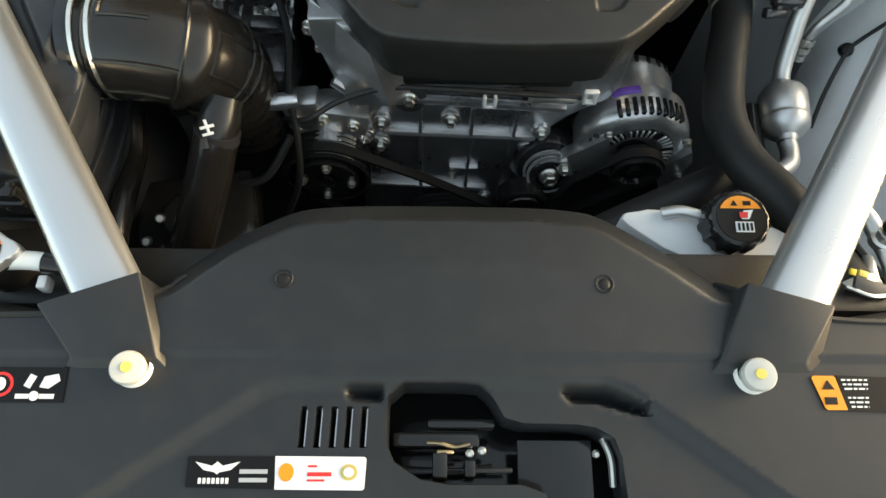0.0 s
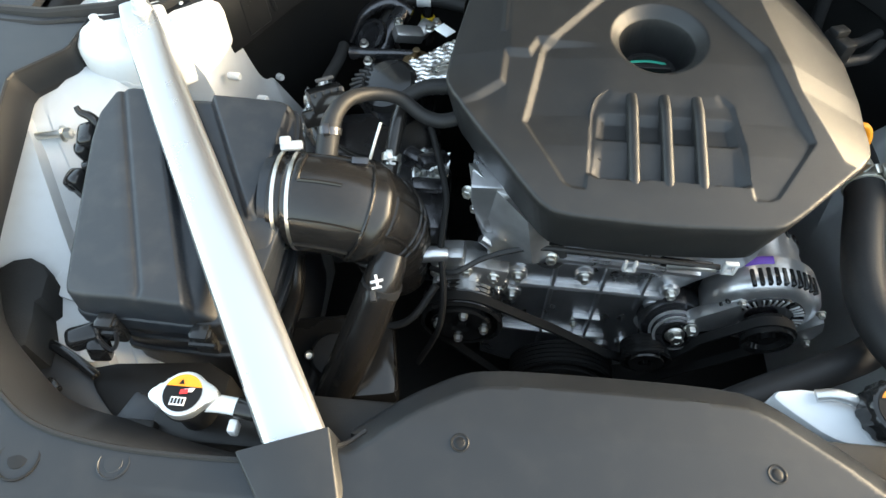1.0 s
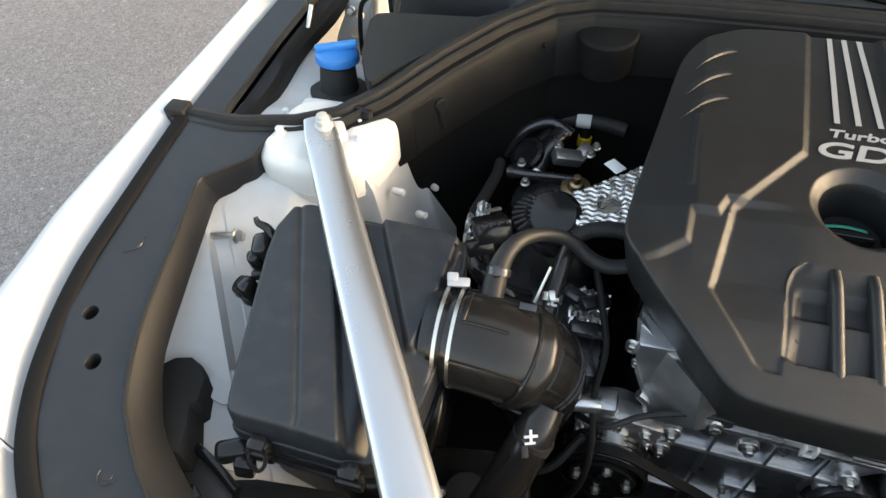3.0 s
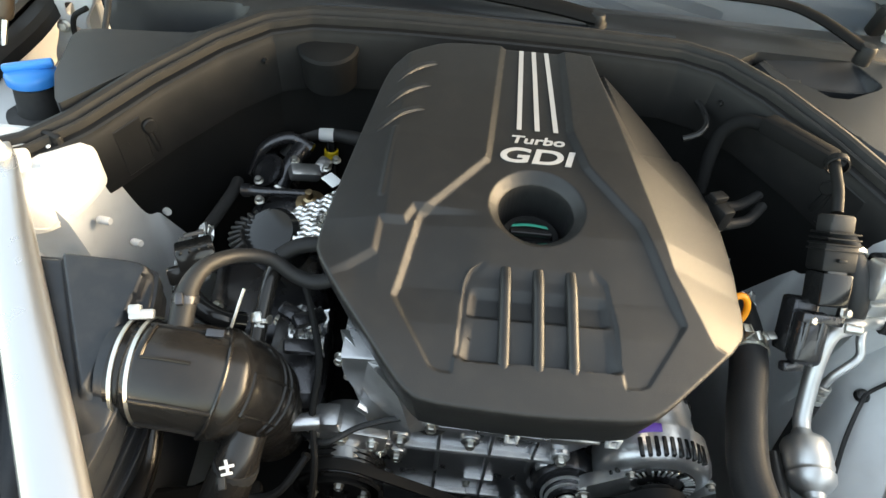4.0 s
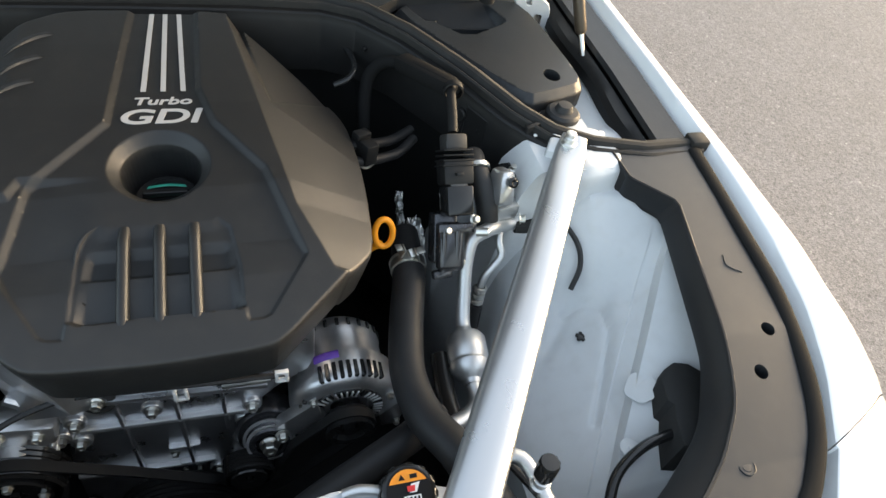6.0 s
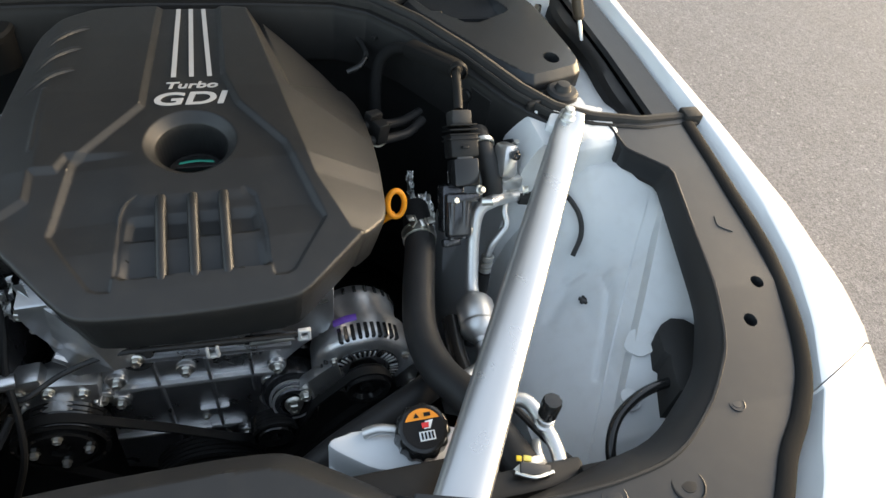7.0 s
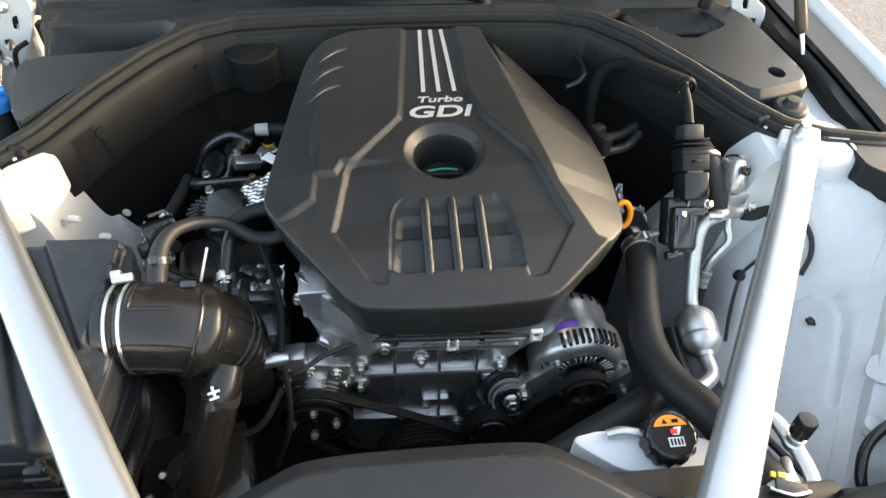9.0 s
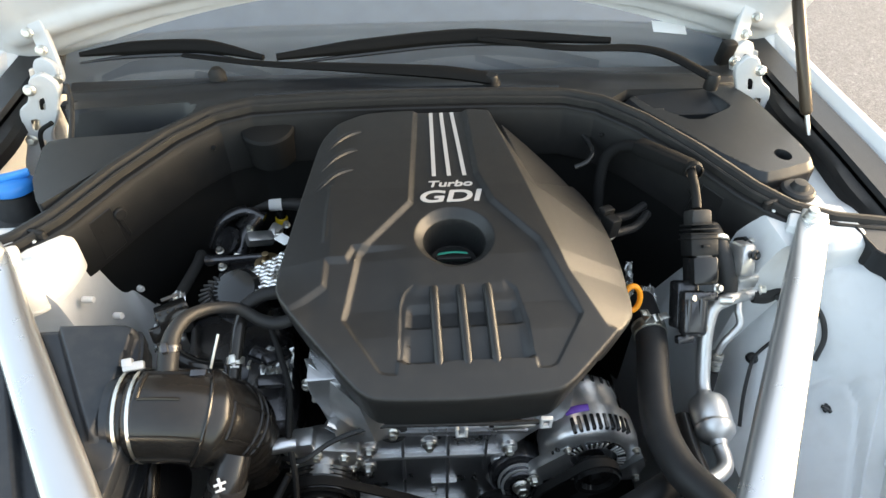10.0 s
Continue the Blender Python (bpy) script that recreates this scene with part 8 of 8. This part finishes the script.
def side_wires():
    hose("harness_branch", [(0.530, 0.205, 0.805), (0.552, 0.195, 0.828), (0.574, 0.165, 0.812), (0.577, 0.140, 0.788), (0.562, 0.120, 0.762)], 0.0038, RUBBER, "black taped harness on the white side panel", "cable", seg=8)
    hose("harness_branch", [(0.500, 0.215, 0.800), (0.520, 0.213, 0.800), (0.545, 0.222, 0.805)], 0.0095, FELT, "black taped harness end by the tower", "cable", seg=8)
    hose("thin_wire", [(0.545, 0.172, 0.775), (0.515, 0.170, 0.722), (0.500, 0.155, 0.715), (0.480, 0.118, 0.690), (0.465, 0.08, 0.665)], 0.0028, RUBBER, "thin black wire clipped to the side panel", "cable", seg=6)
    t = thing("wire_clip", (0.509, 0.17, 0.708), "black clip holding the wire to the panel", "clip")
    bm = lathe(B(), [(0.009, 0), (0.010, 0.005), (0.007, 0.010), (0, 0.011)], (0.511, 0.170, 0.707), (-0.5, -0.2, 1), 14)
    part("clip", bm, GLOSS, t)
    bm = B()
    for k in range(5):
        a = 2 * math.pi * k / 5
        block(bm, (0.569 + 0.005 * math.cos(a), 0.066 + 0.005 * math.sin(a), 0.7215), (0.006, 0.005, 0.004), (0, 0, math.degrees(a)), bevel=0.001)
    lathe(bm, [(0.005, 0), (0.005, 0.006), (0, 0.007)], (0.569, 0.066, 0.718), seg=12)
    solo("trim_clip", bm, GLOSS, "small black trim clip in the white side panel", "clip")
    hose("washer_hose", [(0.490, -0.205, 0.735), (0.492, -0.172, 0.752), (0.515, -0.140, 0.762), (0.560, -0.118, 0.768), (0.615, -0.110, 0.768), (0.64, -0.115, 0.765)], 0.0065, GLOSS, "black corrugated tube curving to the headlamp", "cable", seg=12)
    hose("harness_branch", [(0.350, -0.06, 0.745), (0.385, -0.085, 0.752), (0.425, -0.150, 0.745), (0.455, -0.19, 0.74), (0.47, -0.215, 0.735)], 0.0048, RUBBER, "black harness running behind the brace", "cable", seg=8)
    bm = slab(B(), disc(0.556, -0.107, 0.013, 18), 0.735, 0.739, 0.001)
    lathe(bm, [(0.004, 0), (0.003, 0.0015), (0, 0.001)], (0.557, -0.108, 0.739), seg=10)
    solo("ground_tab", bm, APRON, "round white tab on the side panel", "tab")


side_wires()

# ---- rear left: turbo side ----


def turbo_side():
    t = thing("heat_shield", (-0.22, 0.28, 0.76), "embossed silver heat shield beside the engine cover", "heat shield", group="heat foils")
    area = [(-0.275, 0.292), (-0.240, 0.318), (-0.205, 0.345), (-0.165, 0.375), (-0.150, 0.300), (-0.150, 0.240), (-0.190, 0.233), (-0.226, 0.236), (-0.252, 0.262)]
    dent = disc(-0.200, 0.290, 0.015, 20, 0.020)

    def wavy(X, Y):
        z = 0.826 + 0.20 * (X + 0.22) - 0.12 * (Y - 0.28)
        w = np.sin((Y + 0.0022 * np.sin(X * 420) + 0.15 * X) * 2 * np.pi / 0.0098) * (0.75 + 0.25 * np.sin(X * 300 + Y * 160))
        return z + 0.0019 * w * (1 - 0.75 * soft(dent, X, Y, 0.004)) - 0.003 * soft(dent, X, Y, 0.004)

    bm = plate(area, wavy, 0.0016, skirt=[(0.001, 0.002), (0.0, 0.006)])
    part("shield", bm, FOIL, t, sharp=80)
    g = B()
    block(g, (-0.203, 0.334, 0.852), (0.024, 0.017, 0.002), (0, 0, -42), bevel=0.0006)
    solo("tag", g, PRINTW, "small white tag on the heat shield", "tag")
    # turbo housing, pipes and fittings behind
    c = thing("turbo_housing", (-0.27, 0.42, 0.62), "dark turbo housing with pipes and fittings", "turbocharger")
    bm = lathe(B(), [(0.052, -0.06), (0.058, -0.03), (0.058, 0.012), (0.046, 0.034), (0.026, 0.040), (0, 0.041)], (-0.290, 0.385, 0.700), (-0.25, -0.3, 1), 32)
    part("volute", bm, DARKM, c)
    bm = lathe(B(), [(0.024, -0.05), (0.026, -0.01), (0.029, -0.006), (0.029, 0.002), (0.022, 0.004), (0.019, -0.004), (0, -0.006)], (-0.337, 0.470, 0.735), (-0.5, -0.35, 0.8), 28)
    part("inlet_ring", bm, DARKM, c)
    bm = sweep(B(), [(-0.375, 0.50, 0.70), (-0.350, 0.515, 0.745), (-0.310, 0.530, 0.757), (-0.275, 0.520, 0.745)], 0.010, seg=14)
    part("pipe", bm, DARKM, c)
    bm = sweep(B(), [(-0.320, 0.455, 0.71), (-0.306, 0.485, 0.735), (-0.290, 0.520, 0.745)], [0.016, 0.013, 0.016], seg=14)
    part("fitting", bm, DARKM, c, "dull steel fitting")
    bm = lathe(B(), [(0.015, -0.003), (0.018, -0.002), (0.018, 0.002), (0.015, 0.003)], (-0.318, 0.458, 0.713), (0.3, 0.65, 0.6), 20)
    part("fitting_ring", bm, STEEL, c)
    bm = sweep(B(), [(-0.352, 0.405, 0.752), (-0.330, 0.398, 0.757), (-0.285, 0.400, 0.758), (-0.255, 0.405, 0.754)], [0.011, 0.0075, 0.0065, 0.0065], seg=12)
    part("pipe", bm, DARKM, c, "dull steel pipe")
    for at, sz, q in (((-0.272, 0.452, 0.755), (0.048, 0.024, 0.020), 25), ((-0.250, 0.478, 0.748), (0.022, 0.030, 0.016), -20)):
        bm = B()
        block(bm, at, sz, (14, 18, q), bevel=0.005)
        part("flange", bm, CAST, c)
    bm = lathe(B(), [(0.022, 0), (0.022, 0.004), (0.013, 0.006), (0.010, 0.014), (0.006, 0.016), (0.0055, 0.028), (0, 0.029)], (-0.250, 0.388, 0.752), (0, -0.15, 1), 22)
    part("bronze_cap", bm, COPPER, c, "bronze coloured actuator cap")
    for at in ((-0.325, 0.385, 0.752), (-0.238, 0.455, 0.765), (-0.340, 0.435, 0.745), (-0.232, 0.498, 0.745), (-0.288, 0.462, 0.768)):
        bolt(c, at, 0.0075, (0, -0.2, 1))
    # ribbed boot, each rib a piece
    bt = thing("corrugated_boot", (-0.268, 0.275, 0.79), "black ribbed rubber boot beside the turbo", "boot")
    bm = lathe(B(), [(0.038, -0.03), (0.040, 0), (0.040, 0.014), (0.034, 0.021), (0.016, 0.024), (0, 0.024)], (-0.268, 0.265, 0.802), (-0.25, -0.35, 1), 32)
    part("boot_body", bm, GLOSS, bt)
    for k in range(9):
        bm = B()
        a = radians(120 + 13 * k)
        q = Vector((-0.275 + 0.036 * math.cos(a), 0.258 + 0.036 * math.sin(a), 0.817))
        block(bm, q, (0.018, 0.0045, 0.014), (0, 20, math.degrees(a)), bevel=0.0015, seg=1)
        part("rib", bm, RUBBER, bt)
    # crumpled foil beside the air box
    for at, sz, sd in (((-0.366, 0.268, 0.765), (0.018, 0.05, 0.055), 11), ((-0.368, 0.205, 0.812), (0.010, 0.050, 0.040), 12), ((-0.205, 0.150, 0.775), (0.045, 0.050, 0.030), 13)):
        foil_wrap(at, sz, "crumpled silver heat foil beside the turbo", sd)
    # white-wrapped hose end with a yellow band
    h = thing("vent_hose", (-0.25, 0.55, 0.70), "black vent hose with a white tape wrap", "hose")
    bm = sweep(B(), [(-0.325, 0.530, 0.715), (-0.300, 0.560, 0.738), (-0.262, 0.568, 0.742), (-0.225, 0.565, 0.742), (-0.19, 0.56, 0.738)], 0.0125, seg=14)
    part("hose_body", bm, RUBBER, h)
    bm = lathe(B(), [(0.0130, -0.012), (0.0137, -0.011), (0.0137, 0.011), (0.0130, 0.012)], (-0.2595, 0.5675, 0.742), (1, 0, 0), 20)
    part("tape", bm, PRINTW, h, "white tape wrap")
    bm = lathe(B(), [(0.011, -0.009), (0.0120, -0.008), (0.0120, 0.008), (0.011, 0.009), (0, 0.009)], (-0.254, 0.562, 0.704), (0.05, 0.1, 1), 20)
    part("yellow_collar", bm, YELLOW, h, "yellow plastic collar")
    bm = sweep(B(), [(-0.254, 0.560, 0.66), (-0.254, 0.565, 0.735)], 0.0095, seg=12)
    part("stub", bm, GLOSS, h)
    # harness, connectors
    hose("wiring_loom", [(-0.375, 0.44, 0.735), (-0.372, 0.40, 0.745), (-0.378, 0.34, 0.752), (-0.382, 0.29, 0.76), (-0.37, 0.25, 0.77), (-0.34, 0.23, 0.78)], 0.009, FELT, "black taped harness along the bulkhead", "cable", seg=10)
    k = thing("connector", (-0.338, 0.225, 0.82), "black electrical connector beside the bulkhead", "connector", group="connectors")
    bm = B()
    R = (-30, 0, 28)
    block(bm, (-0.334, 0.190, 0.852), (0.042, 0.040, 0.026), R, bevel=0.003)
    block(bm, (-0.342, 0.166, 0.843), (0.034, 0.014, 0.020), R, bevel=0.003)
    part("housing", bm, GLOSS, k)
    for q in range(4):
        bm = B()
        block(bm, (-0.346 + 0.0088 * q, 0.180 + 0.0047 * q, 0.866), (0.0034, 0.026, 0.006), R, bevel=0.001)
        part("rib", bm, GLOSS, k)
    bm = B()
    block(bm, (-0.336, 0.202, 0.871), (0.022, 0.006, 0.004), R, bevel=0.001)
    part("catch", bm, GREYP, k)
    hose("bypass_pipe", [(-0.372, 0.250, 0.775), (-0.360, 0.195, 0.800), (-0.338, 0.158, 0.806), (-0.306, 0.142, 0.796), (-0.280, 0.150, 0.78)], 0.0125, GLOSS, "glossy black pipe curving behind the elbow", "pipe")
    bm = B()
    block(bm, (-0.268, 0.066, 0.880), (0.018, 0.008, 0.005), (20, 0, 0), bevel=0.001)
    solo("pipe_bracket", bm, DARKM, "small bright pipe bracket above the elbow", "bracket", group="brackets")
    hose("thin_wire", [(-0.268, 0.085, 0.845), (-0.260, 0.105, 0.868), (-0.254, 0.120, 0.885)], 0.0018, STEEL, "thin bright steel rod behind the elbow", "rod", seg=6)
    # dark shelf and block that hide the floor behind the elbow
    mf = thing("manifold", (-0.25, 0.19, 0.60), "dark exhaust manifold beside the engine", "manifold")
    bm = B()
    block(bm, (-0.28, 0.24, 0.65), (0.16, 0.16, 0.16), (0, 0, 8), bevel=0.03, seg=3)
    part("casing", bm, DARKM, mf)
    bm = B()
    block(bm, (-0.215, 0.13, 0.70), (0.07, 0.12, 0.13), (0, 0, 0), bevel=0.015)
    part("outlet", bm, DARKM, mf)
    for x, y, z in ((-0.335, 0.20, 0.735), (-0.25, 0.185, 0.738), (-0.23, 0.10, 0.768), (-0.195, 0.15, 0.768)):
        bolt(mf, (x, y, z), 0.008, (0, 0, 1))
    for x, y, z, q in ((-0.205, 0.12, 0.785, 12), (-0.22, 0.16, 0.79, -20), (-0.20, 0.15, 0.80, 35)):
        bm = B()
        block(bm, (x, y, z), (0.040, 0.018, 0.012), (10, 15, q), bevel=0.004)
        solo("bracket", bm, DARKM, "small cast bracket beside the cylinder head", "bracket", group="brackets")
    # white clips on the bulkhead and tower
    for at, ax in (((-0.468, 0.378, 0.719), (1, -0.8, 0.3)), ((-0.4766, 0.256, 0.820), (1, -0.2, 0.1)), ((-0.4470, 0.257, 0.782), (1, -0.5, 0.4))):
        bm = lathe(B(), [(0.0048, -0.008), (0.0055, -0.006), (0.0055, 0.006), (0.004, 0.009), (0, 0.009)], at, ax, 12)
        solo("white_peg", bm, WHITEP, "small white plastic peg", "peg", group="white pegs")


turbo_side()


def washer_filler():
    t = thing("washer_filler", (-0.63, 0.42, 0.82), "black washer filler neck with a bright blue cap", "washer filler")
    bm = lathe(B(), [(0.044, -0.07), (0.046, -0.055), (0.044, -0.045), (0.030, -0.042), (0.028, -0.03), (0.026, -0.004), (0.029, 0.0), (0, 0.0)], (-0.622, 0.430, 0.893), (0.05, 0.12, 1), 32)
    part("neck", bm, RUBBER, t)
    bm = lathe(B(), [(0.030, -0.002), (0.0325, 0.0), (0.0325, 0.010), (0.030, 0.014), (0.022, 0.017), (0, 0.018)], (-0.622, 0.432, 0.894), (0.05, 0.12, 1), 32)
    block(bm, (-0.622, 0.434, 0.915), (0.062, 0.012, 0.012), (-6, 0, 25), bevel=0.004)
    part("cap", bm, BLUE, t, "bright blue cap")
    hose("thin_wire", [(-0.575, 0.47, 0.87), (-0.565, 0.52, 0.90), (-0.575, 0.60, 0.94), (-0.60, 0.66, 0.95)], 0.0045, RUBBER, "black hose climbing beside the hinge", "cable", seg=8)
    for x in (-0.655, 0.655):
        bm = lathe(B(), [(0.006, 0), (0.006, 0.006), (0.0045, 0.010), (0, 0.011)], (x, 0.315, 0.874), seg=12)
        solo("white_peg", bm, WHITEP, "small white plastic peg", "peg", group="white pegs")


washer_filler()
